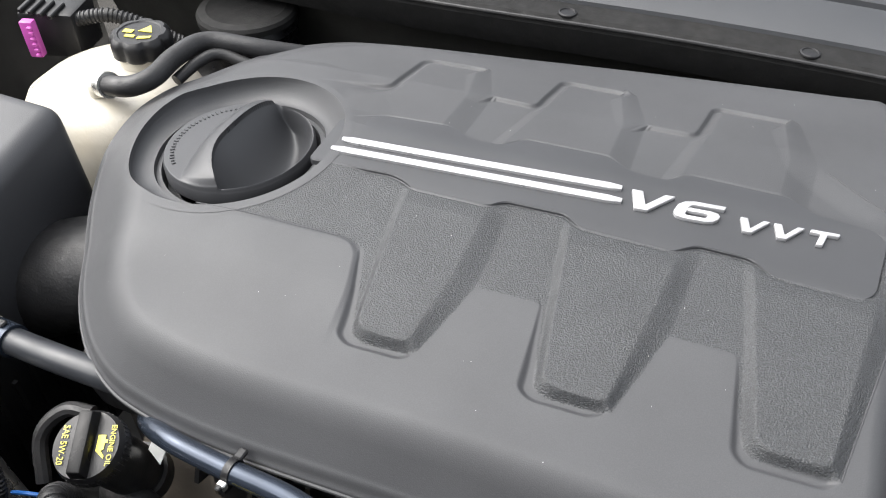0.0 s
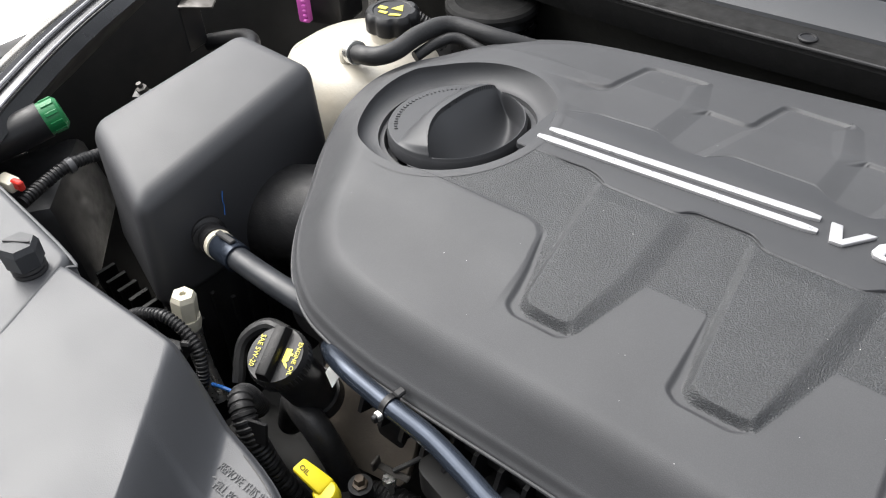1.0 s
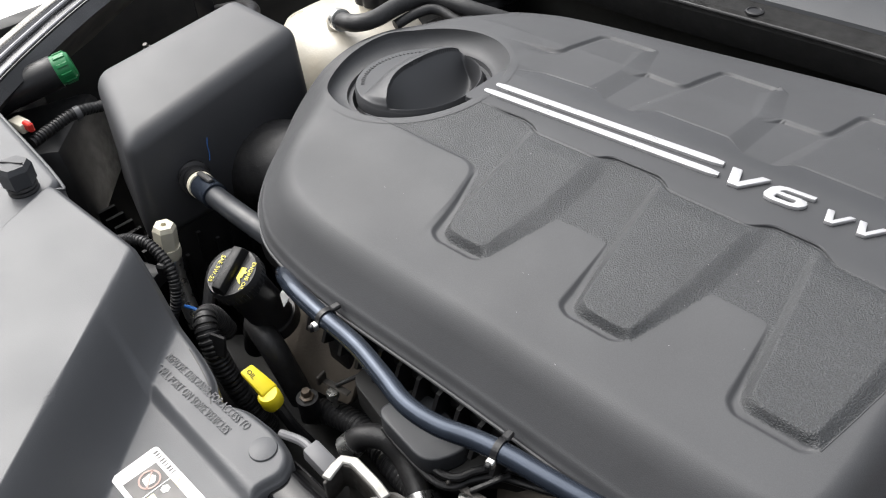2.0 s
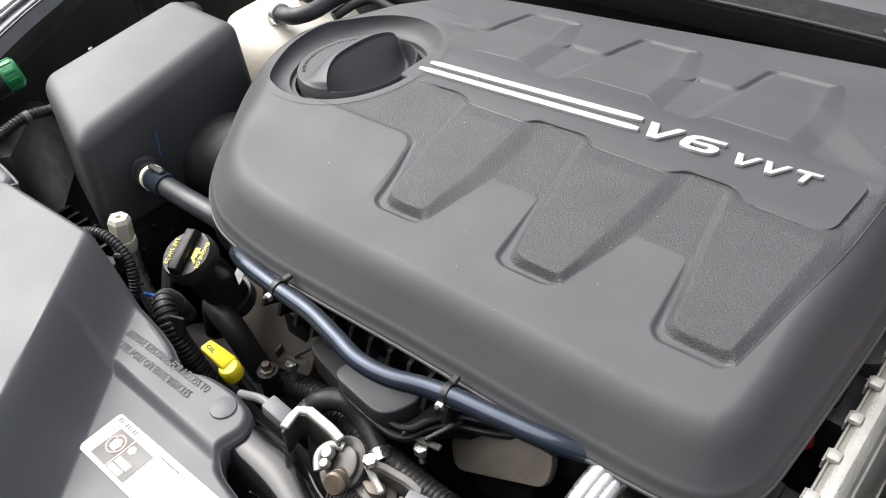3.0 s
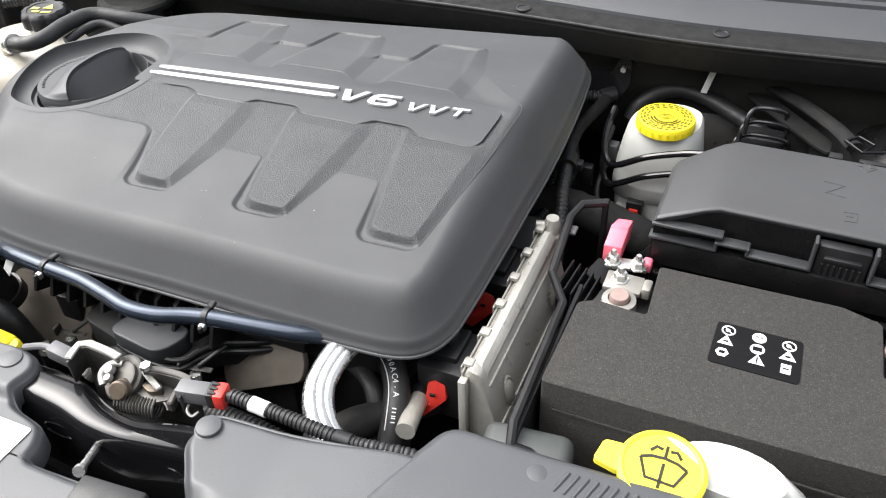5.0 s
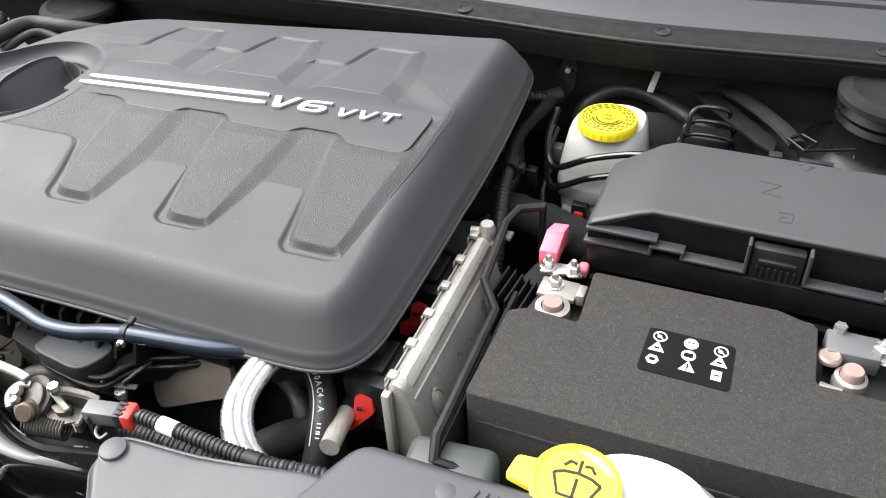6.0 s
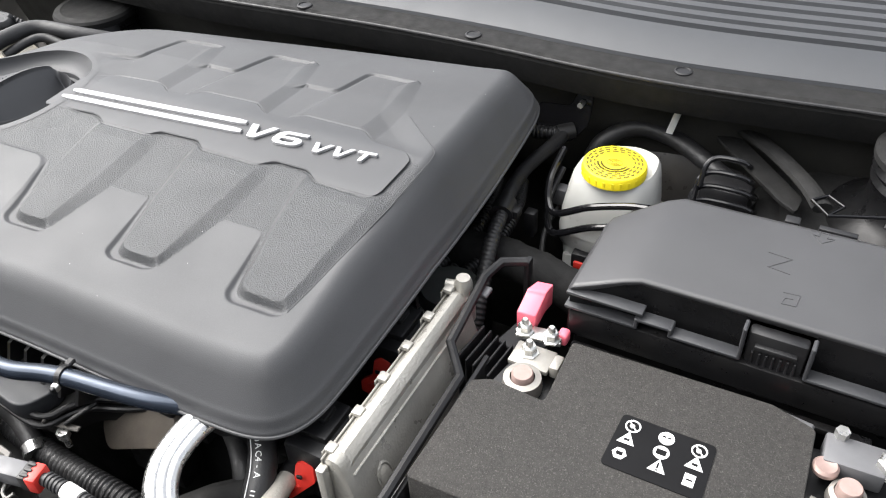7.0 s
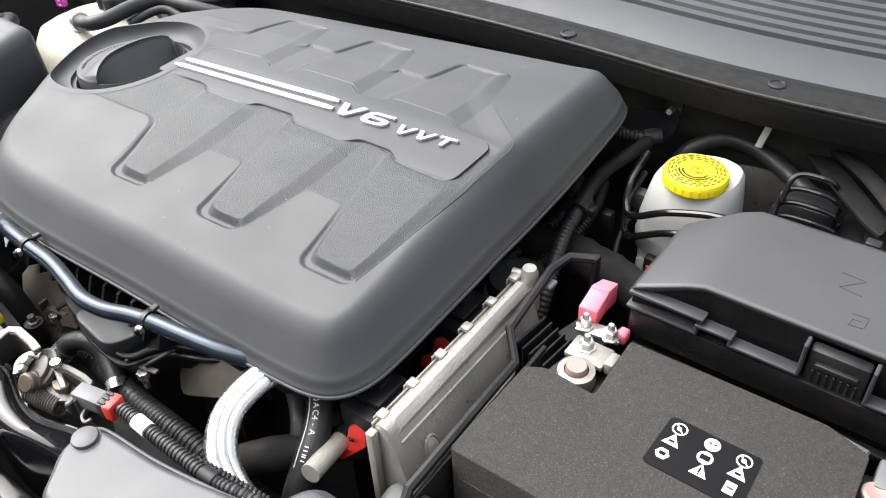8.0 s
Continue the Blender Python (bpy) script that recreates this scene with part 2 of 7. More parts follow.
def bevel_all(bm, off, seg=2, sharp=20):
    es = [e for e in bm.edges if len(e.link_faces) == 2 and e.calc_face_angle(0) > radians(sharp)]
    if off > 0 and es:
        bmesh.ops.bevel(bm, geom=es, offset=off, segments=seg, affect="EDGES", profile=0.5, clamp_overlap=True)
    return bm


def rbox(c, size, off=0.002, seg=2, rz=0.0, rx=0.0, ry=0.0, bm=None):
    """Box with rounded edges."""
    b = bmesh.new()
    bmesh.ops.create_cube(b, size=1.0)
    for v in b.verts:
        v.co = Vector((v.co.x * size[0], v.co.y * size[1], v.co.z * size[2]))
    bevel_all(b, off, seg)
    bmesh.ops.transform(b, matrix=pose(*c, rx, ry, rz), verts=b.verts)
    return join(bm, b) if bm else b


def join(bm, other):
    """Adds the faces of another bmesh to bm."""
    tmp = bpy.data.meshes.new("tmp")
    other.to_mesh(tmp)
    other.free()
    bm.from_mesh(tmp)
    bpy.data.meshes.remove(tmp)
    return bm


def loft(rings, cap=True, bm=None, off=0.0, seg=2, sharp=25):
    """Skin between closed rings of points, bottom to top."""
    b = bmesh.new()
    vs = [[b.verts.new(Vector(p)) for p in ring] for ring in rings]
    n = len(vs[0])
    for lo, hi in zip(vs, vs[1:]):
        for k in range(n):
            b.faces.new((lo[k], lo[(k + 1) % n], hi[(k + 1) % n], hi[k]))
    if cap:
        b.faces.new(vs[0][::-1])
        b.faces.new(vs[-1])
    bmesh.ops.recalc_face_normals(b, faces=b.faces)
    bevel_all(b, off, seg, sharp)
    return join(bm, b) if bm else b


def prism(poly, z0, z1, off=0.001, seg=2, m=None, taper=1.0, bm=None):
    """Polygon drawn up from z0 to z1, edges rounded, top shrunk by taper, put at m."""
    cx = sum(p[0] for p in poly) / len(poly)
    cy = sum(p[1] for p in poly) / len(poly)
    b = loft([[(x, y, z0) for x, y in poly], [(cx + (x - cx) * taper, cy + (y - cy) * taper, z1) for x, y in poly]], off=off, seg=seg)
    if m is not None:
        bmesh.ops.transform(b, matrix=m, verts=b.verts)
    return join(bm, b) if bm else b


def disc_poly(x, y, r, n=24, a0=0.0, a1=360.0):
    full = abs(a1 - a0) >= 360
    return [(x + r * math.cos(radians(a0 + (a1 - a0) * k / (n if full else n - 1))), y + r * math.sin(radians(a0 + (a1 - a0) * k / (n if full else n - 1)))) for k in range(n)]


def band(pts, w, z0, z1, m=None, bm=None, off=0.0):
    """A flat strip of width w along plan points, from z0 to z1."""
    pts = [Vector((*p, 0)) for p in pts]
    left, right = [], []
    for i, p in enumerate(pts):
        d = (pts[min(i + 1, len(pts) - 1)] - pts[max(i - 1, 0)]).normalized()
        nrm = Vector((-d.y, d.x, 0)) * w / 2
        left.append((p + nrm)[:2])
        right.append((p - nrm)[:2])
    return prism(left + right[::-1], z0, z1, off, 1, m, 1.0, bm)


def lettering(text, size, depth, m, shear=0.0, spacing=1.0, width=0.0):
    """Raised letters from the built-in font, at the pose m, as a bmesh."""
    cu = bpy.data.curves.new("text", "FONT")
    cu.body, cu.size, cu.extrude, cu.shear, cu.space_character = text, size, depth / 2, shear, spacing
    cu.resolution_u = 2
    ob = bpy.data.objects.new("text", cu)
    scene.collection.objects.link(ob)
    bpy.context.view_layer.update()
    me = bpy.data.meshes.new_from_object(ob.evaluated_get(bpy.context.evaluated_depsgraph_get()))
    bm = bmesh.new()
    bm.from_mesh(me)
    bpy.data.objects.remove(ob)
    bpy.data.curves.remove(cu)
    bpy.data.meshes.remove(me)
    if width:
        k = width / max(v.co.x for v in bm.verts)
        for v in bm.verts:
            v.co.x *= k
    bmesh.ops.transform(bm, matrix=m, verts=bm.verts)
    return bm


def sdist(px, py, poly):
    """Signed distance of points to a polygon, positive inside."""
    d2 = np.full(px.shape, 1e9)
    inside = np.zeros(px.shape, bool)
    n = len(poly)
    for i in range(n):
        ax, ay = poly[i]
        bx, by = poly[(i + 1) % n]
        ex, ey = bx - ax, by - ay
        t = np.clip(((px - ax) * ex + (py - ay) * ey) / (ex * ex + ey * ey + 1e-18), 0, 1)
        d2 = np.minimum(d2, (px - ax - t * ex) ** 2 + (py - ay - t * ey) ** 2)
        if ay != by:
            inside ^= ((ay > py) != (by > py)) & (px < (bx - ax) * (py - ay) / (by - ay) + ax)
    return np.sqrt(d2) * np.where(inside, 1, -1)


def sstep(a, b, x):
    t = np.clip((x - a) / (b - a), 0, 1)
    return t * t * (3 - 2 * t)


def smin(a, b, k):
    h = np.clip(0.5 + 0.5 * (b - a) / k, 0, 1)
    return b * (1 - h) + a * h - k * h * (1 - h)


def rounded(poly, r, n=5):
    """Polygon with its corners rounded by radius r."""
    out, m = [], len(poly)
    for i in range(m):
        p0, p1, p2 = (Vector(poly[(i + k) % m]) for k in (-1, 0, 1))
        a, b = (p0 - p1), (p2 - p1)
        c = min(r, a.length * 0.45, b.length * 0.45)
        s, e = p1 + a.normalized() * c, p1 + b.normalized() * c
        for k in range(n + 1):
            t = k / n
            out.append(tuple((s * (1 - t) ** 2 + p1 * 2 * t * (1 - t) + e * t * t)))
    return out


def relief(name, outline, centre, height, rings=60, samples=400, skirt=0.02, power=1.0, pick=None):
    """A skin over a star-shaped plan: height(x, y, inset) gives z; the rim turns down by skirt. pick(x, y) gives a material slot."""
    path = [Vector((*p, 0)) for p in outline]
    cum = [0.0]
    for i in range(len(path)):
        cum.append(cum[-1] + (path[(i + 1) % len(path)] - path[i]).length)
    ox = np.interp(np.linspace(0, cum[-1], samples, endpoint=False), cum, [p.x for p in path] + [path[0].x])
    oy = np.interp(np.linspace(0, cum[-1], samples, endpoint=False), cum, [p.y for p in path] + [path[0].y])
    f = (np.arange(1, rings + 1) / rings) ** power
    X = centre[0] + f[:, None] * (ox - centre[0])
    Y = centre[1] + f[:, None] * (oy - centre[1])
    D = np.maximum(sdist(X, Y, list(zip(ox, oy))), 0)
    Z = height(X, Y, D)
    zc = height(np.array([centre[0]]), np.array([centre[1]]), sdist(np.array([centre[0]]), np.array([centre[1]]), list(zip(ox, oy))))[0]
    co = [(centre[0], centre[1], float(zc))]
    co += list(zip(X.ravel().tolist(), Y.ravel().tolist(), Z.ravel().tolist()))
    n = samples
    faces = [(0, 1 + k, 1 + (k + 1) % n) for k in range(n)]
    for j in range(rings - 1):
        a, b = 1 + j * n, 1 + (j + 1) * n
        faces += [(a + k, b + k, b + (k + 1) % n, a + (k + 1) % n) for k in range(n)]
    if skirt:
        last = 1 + (rings - 1) * n
        start = len(co)
        co += [(ox[k], oy[k], float(Z[-1, k]) - skirt) for k in range(n)]
        faces += [(last + k, start + k, start + (k + 1) % n, last + (k + 1) % n) for k in range(n)]
    me = bpy.data.meshes.new(name)
    me.from_pydata(co, [], faces)
    if pick is not None:
        cs = np.array(co)[np.array([f[0] for f in faces])]
        me.polygons.foreach_set("material_index", pick(cs[:, 0], cs[:, 1]).astype(np.int32))
    me.shade_smooth()
    me.set_sharp_from_angle(angle=radians(55))
    return me


# ---- the engine bay: ground, walls, floor ----
def slab(name, c, size, material, label, category, off=0.004, rz=0.0, rx=0.0, ry=0.0):
    return single(name, rbox(c, size, off, 2, rz, rx, ry), material, label, category, kind="structure")


bm = bmesh.new()
bmesh.ops.create_grid(bm, x_segments=8, y_segments=8, size=150)
single("ground", bm, M_GROUND, "pale sunlit concrete driveway under the car", "ground", kind="structure")
# Unseen walls, added only to hold back sky light near the horizon
slab("wall_west", (-9.0, 1.0, 0.7), (0.2, 16, 1.4), M_SKYBLOCK, "added unseen dark wall blocking low sky light beside the car", "wall")
slab("wall_east", (4.2, 1.0, 0.9), (0.2, 14, 1.8), M_SKYBLOCK, "added unseen dark wall blocking low sky light beside the car", "wall")
slab("wall_south", (0.0, -4.6, 1.9), (12.0, 0.2, 3.8), M_SKYBLOCK, "added unseen dark wall blocking sky light before the car", "wall")
slab("wall_north", (0.0, 6.6, 1.6), (8.0, 0.2, 3.2), M_SKYBLOCK, "added unseen dark wall blocking low sky light behind the car", "wall")
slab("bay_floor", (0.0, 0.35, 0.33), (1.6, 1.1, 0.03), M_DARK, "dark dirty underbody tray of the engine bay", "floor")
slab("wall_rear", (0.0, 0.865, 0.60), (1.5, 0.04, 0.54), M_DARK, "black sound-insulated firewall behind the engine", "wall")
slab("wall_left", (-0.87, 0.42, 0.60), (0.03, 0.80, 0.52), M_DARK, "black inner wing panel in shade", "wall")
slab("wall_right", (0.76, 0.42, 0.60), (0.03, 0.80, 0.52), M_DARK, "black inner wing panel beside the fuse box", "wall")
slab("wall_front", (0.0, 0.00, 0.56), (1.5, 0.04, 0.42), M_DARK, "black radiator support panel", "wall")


# ---- wings and front of the car body ----
def wing(name, line, out, label):
    """Painted wing: inner gutter lip, crown and outer side going down to the sill."""
    rings = []
    for x, y, z in line:
        s = out
        rings.append([(x + s * 0.075, y - 0.03, z - 0.085), (x + s * 0.004, y - 0.002, z - 0.012), (x + s * 0.010, y - 0.006, z), (x + s * 0.022, y - 0.013, z + 0.004),
                      (x + s * 0.030, y - 0.018, z + 0.001), (x + s * 0.036, y - 0.022, z + 0.005), (x + s * 0.060, y - 0.036, z - 0.004), (x + s * 0.085, y - 0.055, z - 0.03),
                      (x + s * 0.10, y - 0.065, z - 0.12), (x + s * 0.10, y - 0.065, z - 0.60)])
    b = bmesh.new()
    vs = [[b.verts.new(p) for p in r] for r in rings]
    for a, c in zip(vs, vs[1:]):
        for k in range(len(a) - 1):
            b.faces.new((a[k], a[k + 1], c[k + 1], c[k])).material_index = int(k == 0)
    bmesh.ops.recalc_face_normals(b, faces=b.faces)
    bmesh.ops.solidify(b, geom=b.faces, thickness=0.0012)
    ob = single(name, b, M_PAINT, label, "car wing", kind="structure", angle=40)
    ob.data.materials.append(M_DARK)
    return ob


WINGL = [(-0.56, 0.04, 0.880), (-0.640, 0.145, 0.884), (-0.700, 0.225, 0.886), (-0.760, 0.325, 0.890), (-0.805, 0.43, 0.895), (-0.84, 0.56, 0.905), (-0.86, 0.80, 0.92), (-0.86, 1.1, 0.93)]
wing("wing_left", [tuple(p) for p in catmull(WINGL, 5)], -1,
     "dark glossy painted car wing with a folded gutter edge")
wing("wing_right", [tuple(p) for p in catmull([(0.48, -0.06, 0.915), (0.60, 0.10, 0.925), (0.70, 0.30, 0.935), (0.745, 0.50, 0.945), (0.76, 0.80, 0.95), (0.76, 1.1, 0.95)], 5)], 1,
     "dark glossy painted car wing on the battery side")
slab("front_bumper", (0.0, -0.34, 0.52), (1.3, 0.10, 0.55), M_PAINT, "dark painted front bumper of the car", "bumper", 0.04)


# bright beads added along the left wing gutter to draw its paint reflections
bead = thing("gutter_glint", (-0.76, 0.32, 0.89), "added bright beads drawing the paint reflections along the wing edge", "seal", kind="structure")
for dx, dy, dz, r in ((-0.026, -0.0155, 0.0055, 0.0028), (-0.012, -0.007, 0.0040, 0.0020)):
    part("bead", sweep([(x + dx, y + dy, z + dz) for x, y, z in WINGL], r, 10, 6), M_BEAD, bead)


# ---- cowl ----
def cowl():
    """Grey plastic cowl panel: turned-down front lip, flat ledge with fasteners, raised rear deck with louvre ribs."""
    xs = np.linspace(-0.80, 0.78, 80)
    b = bmesh.new()
    rings = []
    for x in xs:
        y0 = 0.700 + 0.030 * (x + 0.2) + 0.010 * math.sin((x + 0.18) * 11) * (0.4 if x < 0.1 else 0.8)
        st = 0.012 * sstep(0.15, 0.45, np.array(x)) + 0.004
        prof = [(0.028, 0.9095), (0.0295, 0.9140), (0.032, 0.9150), (0.0550, 0.9230 + st * 0.2), (0.0800, 0.9270), (0.0815, 0.9225), (0.0880, 0.9225), (0.0895, 0.9280)]
        for k in range(7):
            q = 0.0895 + 0.0165 * k
            prof += [(q + 0.0085, 0.9290 + 0.0022 * k), (q + 0.0100, 0.9255 + 0.0022 * k), (q + 0.0150, 0.9260 + 0.0022 * k), (q + 0.0165, 0.9300 + 0.0022 * k)]
        prof += [(0.30, 0.960), (0.40, 0.985)]
        rings.append([b.verts.new((x, y0 + dy, z)) for dy, z in prof])
    for a, c in zip(rings, rings[1:]):
        for k in range(len(a) - 1):
            b.faces.new((a[k], a[k + 1], c[k + 1], c[k]))
    bmesh.ops.recalc_face_normals(b, faces=b.faces)
    return b


def cowl_ledge():
    """Black front strip of the cowl with its turned-down lip."""
    b = bmesh.new()
    rings = []
    for x in np.linspace(-0.80, 0.78, 80):
        y0 = 0.700 + 0.030 * (x + 0.2) + 0.010 * math.sin((x + 0.18) * 11) * (0.4 if x < 0.1 else 0.8)
        rings.append([b.verts.new((x, y0 + dy, z)) for dy, z in ((0.010, 0.868), (0.002, 0.885), (-0.002, 0.900), (0.000, 0.9065), (0.004, 0.909), (0.030, 0.9105))])
    for a, c in zip(rings, rings[1:]):
        for k in range(len(a) - 1):
            b.faces.new((a[k], a[k + 1], c[k + 1], c[k]))
    bmesh.ops.recalc_face_normals(b, faces=b.faces)
    return b


cowl_t = thing("cowl_panel", (0.0, 0.86, 0.90), "dark grey plastic cowl panel below the windscreen", "cowl", kind="structure")
part("deck", cowl(), M_COWL, cowl_t, angle=28)
# The ledge's dull black includes the shade at the rear of the bay
part("ledge", cowl_ledge(), M_MATTE, cowl_t, "black front ledge of the cowl", angle=28)
seal_pts = [(x, 0.697 + 0.030 * (x + 0.2) + 0.010 * math.sin((x + 0.18) * 11) * (0.4 if x < 0.1 else 0.8), 0.9065) for x in np.linspace(-0.78, 0.76, 40)]
part("seal", sweep(seal_pts, 0.0018, 8, 2), M_RUBBER, cowl_t, "black rubber bonnet seal")
for x, y in ((-0.159, 0.712), (0.058, 0.719), (0.283, 0.726), (0.50, 0.744), (-0.40, 0.702)):
    part("fastener", lathe([(0.0090, 0.0), (0.0088, 0.0012), (0.0072, 0.0018), (0.0066, 0.0008), (0.0, 0.0010)], 20, pose(x, y, 0.9095)), M_BLACK, cowl_t)
# windscreen above the cowl
single("windscreen", rbox((0.0, 1.45, 1.25), (1.45, 0.90, 0.006), 0.002, 1, 0, 31), M_GLASS, "dark raked windscreen glass above the cowl", "windscreen", kind="structure")
# plenum wall hanging below the cowl edge
single("plenum_wall", loft([[(-0.75, 0.765, 0.72), (0.74, 0.80, 0.72), (0.74, 0.815, 0.72), (-0.75, 0.78, 0.72)], [(-0.75, 0.715, 0.895), (0.74, 0.75, 0.895), (0.74, 0.765, 0.895), (-0.75, 0.73, 0.895)]], off=0.003),
       M_INSUL, "black plenum wall under the cowl edge", "bulkhead", kind="structure")


# ---- engine block, hidden mass under the cover ----
eng = thing("engine", (-0.15, 0.45, 0.36), "black and dusty engine block below its cover", "engine")
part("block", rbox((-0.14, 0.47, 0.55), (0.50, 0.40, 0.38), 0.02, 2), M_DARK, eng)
part("intake_manifold", rbox((-0.14, 0.46, 0.79), (0.50, 0.42, 0.07), 0.02, 2), M_BLACK, eng)


def cover_top(x, y):
    """Crowned upper surface of the engine cover, before its relief."""
    z = np.interp(y, [0.20, 0.24, 0.30, 0.36, 0.43, 0.48, 0.56, 0.62, 0.72], [0.868, 0.875, 0.8850, 0.8955, 0.9055, 0.9095, 0.9040, 0.897, 0.886])
    lean = np.interp(y, [0.33, 0.46, 0.60], [0.0, 0.028, 0.065])
    calm = np.interp(y, [0.50, 0.56, 0.63, 0.67], [1.0, 0.45, 0.45, 1.0])
    return z - 0.22 * np.maximum(0, -x - 0.24) ** 2 + (np.maximum(x, -0.10) + 0.10) * lean + (np.minimum(x, -0.10) + 0.10) * lean * calm


COVER = [(0.0, 0.2255), (0.085, 0.2270), (0.125, 0.2320), (0.146, 0.2450), (0.1570, 0.268), (0.1605, 0.300), (0.1630, 0.335), (0.1670, 0.40), (0.1690, 0.46), (0.1685, 0.52), (0.1660, 0.58), (0.1625, 0.625), (0.1560, 0.668), (0.142, 0.693), (0.115, 0.704), (0.0, 0.701),
         (-0.12, 0.693), (-0.25, 0.677), (-0.33, 0.662), (-0.371, 0.649), (-0.407, 0.625), (-0.437, 0.590), (-0.463, 0.549), (-0.484, 0.518), (-0.4925, 0.478), (-0.484, 0.430), (-0.458, 0.374), (-0.4285, 0.3286), (-0.4050, 0.2920), (-0.372, 0.2575),
         (-0.336, 0.2355), (-0.30, 0.2260), (-0.25, 0.2210), (-0.19, 0.2215), (-0.10, 0.2245)]
# front fingers: outline of each pocket, foot of its flanks and flat top
POCKETS = [[(-0.212, 0.450), (-0.2085, 0.3645), (-0.2030, 0.3620), (-0.1928, 0.3271), (-0.1876, 0.2950), (-0.1781, 0.2892), (-0.1405, 0.2911), (-0.1335, 0.2990), (-0.1166, 0.357), (-0.1161, 0.4272), (-0.1155, 0.450)],
           [(-0.084, 0.450), (-0.0755, 0.3600), (-0.0725, 0.3571), (-0.0682, 0.2975), (-0.0590, 0.2918), (-0.0215, 0.2930), (-0.0121, 0.3008), (0.0075, 0.3607), (0.0143, 0.4298), (0.016, 0.450)],
           [(0.037, 0.450), (0.0460, 0.3620), (0.0490, 0.3585), (0.0552, 0.3005), (0.0631, 0.2934), (0.1065, 0.2950), (0.1130, 0.3027), (0.1208, 0.3464), (0.1325, 0.4148), (0.136, 0.450)]]
FEET = [[(-0.2005, 0.450), (-0.1959, 0.4029), (-0.1795, 0.3010), (-0.1703, 0.2961), (-0.1405, 0.2975), (-0.1335, 0.2990), (-0.1166, 0.357), (-0.1161, 0.4272), (-0.1155, 0.450)],
        [(-0.0815, 0.450), (-0.0778, 0.4158), (-0.0595, 0.3030), (-0.0523, 0.2986), (-0.0180, 0.2995), (-0.0121, 0.3008), (0.0075, 0.3607), (0.0143, 0.4298), (0.016, 0.450)],
        [(0.0385, 0.450), (0.0425, 0.417), (0.0615, 0.3065), (0.0684, 0.3016), (0.105, 0.3016), (0.113, 0.3027), (0.1208, 0.3464), (0.1325, 0.4148), (0.136, 0.450)]]
TOPS = [[(-0.1945, 0.450), (-0.1902, 0.4035), (-0.1765, 0.3065), (-0.1690, 0.3008), (-0.1450, 0.3016), (-0.1407, 0.3040), (-0.1333, 0.3564), (-0.1324, 0.4196), (-0.132, 0.450)],
        [(-0.0755, 0.450), (-0.0722, 0.4160), (-0.0550, 0.3080), (-0.0470, 0.3025), (-0.0200, 0.3033), (-0.0160, 0.3055), (-0.0081, 0.357), (-0.0002, 0.4194), (0.003, 0.450)],
        [(0.0445, 0.450), (0.0482, 0.417), (0.0668, 0.3100), (0.0750, 0.3050), (0.1030, 0.3055), (0.1065, 0.3080), (0.1120, 0.355), (0.1180, 0.410), (0.121, 0.450)]]
# recessed field behind the badge, with the flanks and flat tops of its three lands
FIELD = [(-0.345, 0.480), (-0.335, 0.5390), (-0.300, 0.5440), (-0.2680, 0.5500), (-0.2650, 0.5840), (-0.2625, 0.6070), (-0.2545, 0.6125), (-0.2110, 0.6140), (-0.1975, 0.6115), (-0.1885, 0.5920), (-0.1800, 0.5640), (-0.1425, 0.5625), (-0.1405, 0.5840), (-0.1355, 0.6145), (-0.1265, 0.6180),
         (-0.0825, 0.6160), (-0.0685, 0.6105), (-0.0515, 0.5630), (-0.0140, 0.5615), (-0.0076, 0.6080), (-0.0012, 0.6125), (0.0544, 0.6069), (0.0602, 0.6002), (0.0762, 0.5443), (0.1273, 0.5001), (0.136, 0.478), (0.130, 0.44), (-0.30, 0.44)]
LAND_FEET = [[(-0.300, 0.46), (-0.300, 0.535), (-0.268, 0.5485), (-0.266, 0.63), (-0.2010, 0.63), (-0.1980, 0.6115), (-0.1800, 0.564), (-0.182, 0.46)],
             [(-0.165, 0.46), (-0.1575, 0.50), (-0.1425, 0.56), (-0.1345, 0.63), (-0.0745, 0.63), (-0.0685, 0.6105), (-0.0515, 0.563), (-0.049, 0.46)],
             [(-0.033, 0.46), (-0.0265, 0.50), (-0.0145, 0.56), (-0.0050, 0.63), (0.0540, 0.63), (0.0605, 0.600), (0.0762, 0.5443), (0.071, 0.46)]]
LAND_TOPS = [[(-0.285, 0.46), (-0.285, 0.525), (-0.257, 0.542), (-0.254, 0.63), (-0.2120, 0.63), (-0.2080, 0.600), (-0.1990, 0.555), (-0.203, 0.46)],
             [(-0.154, 0.46), (-0.1460, 0.50), (-0.1320, 0.56), (-0.1250, 0.63), (-0.0850, 0.63), (-0.0800, 0.600), (-0.0680, 0.555), (-0.068, 0.46)],
             [(-0.020, 0.46), (-0.0140, 0.50), (-0.0040, 0.56), (0.0040, 0.63), (0.0440, 0.63), (0.0480, 0.598), (0.0560, 0.548), (0.052, 0.46)]]
LOBE = [(-0.62, 0.36), (-0.36, 0.3585), (-0.30, 0.3635), (-0.250, 0.3662), (-0.2178, 0.3672), (-0.2085, 0.3645), (-0.2005, 0.3560), (-0.1928, 0.3271), (-0.190, 0.2950), (-0.186, 0.19), (-0.62, 0.19)]
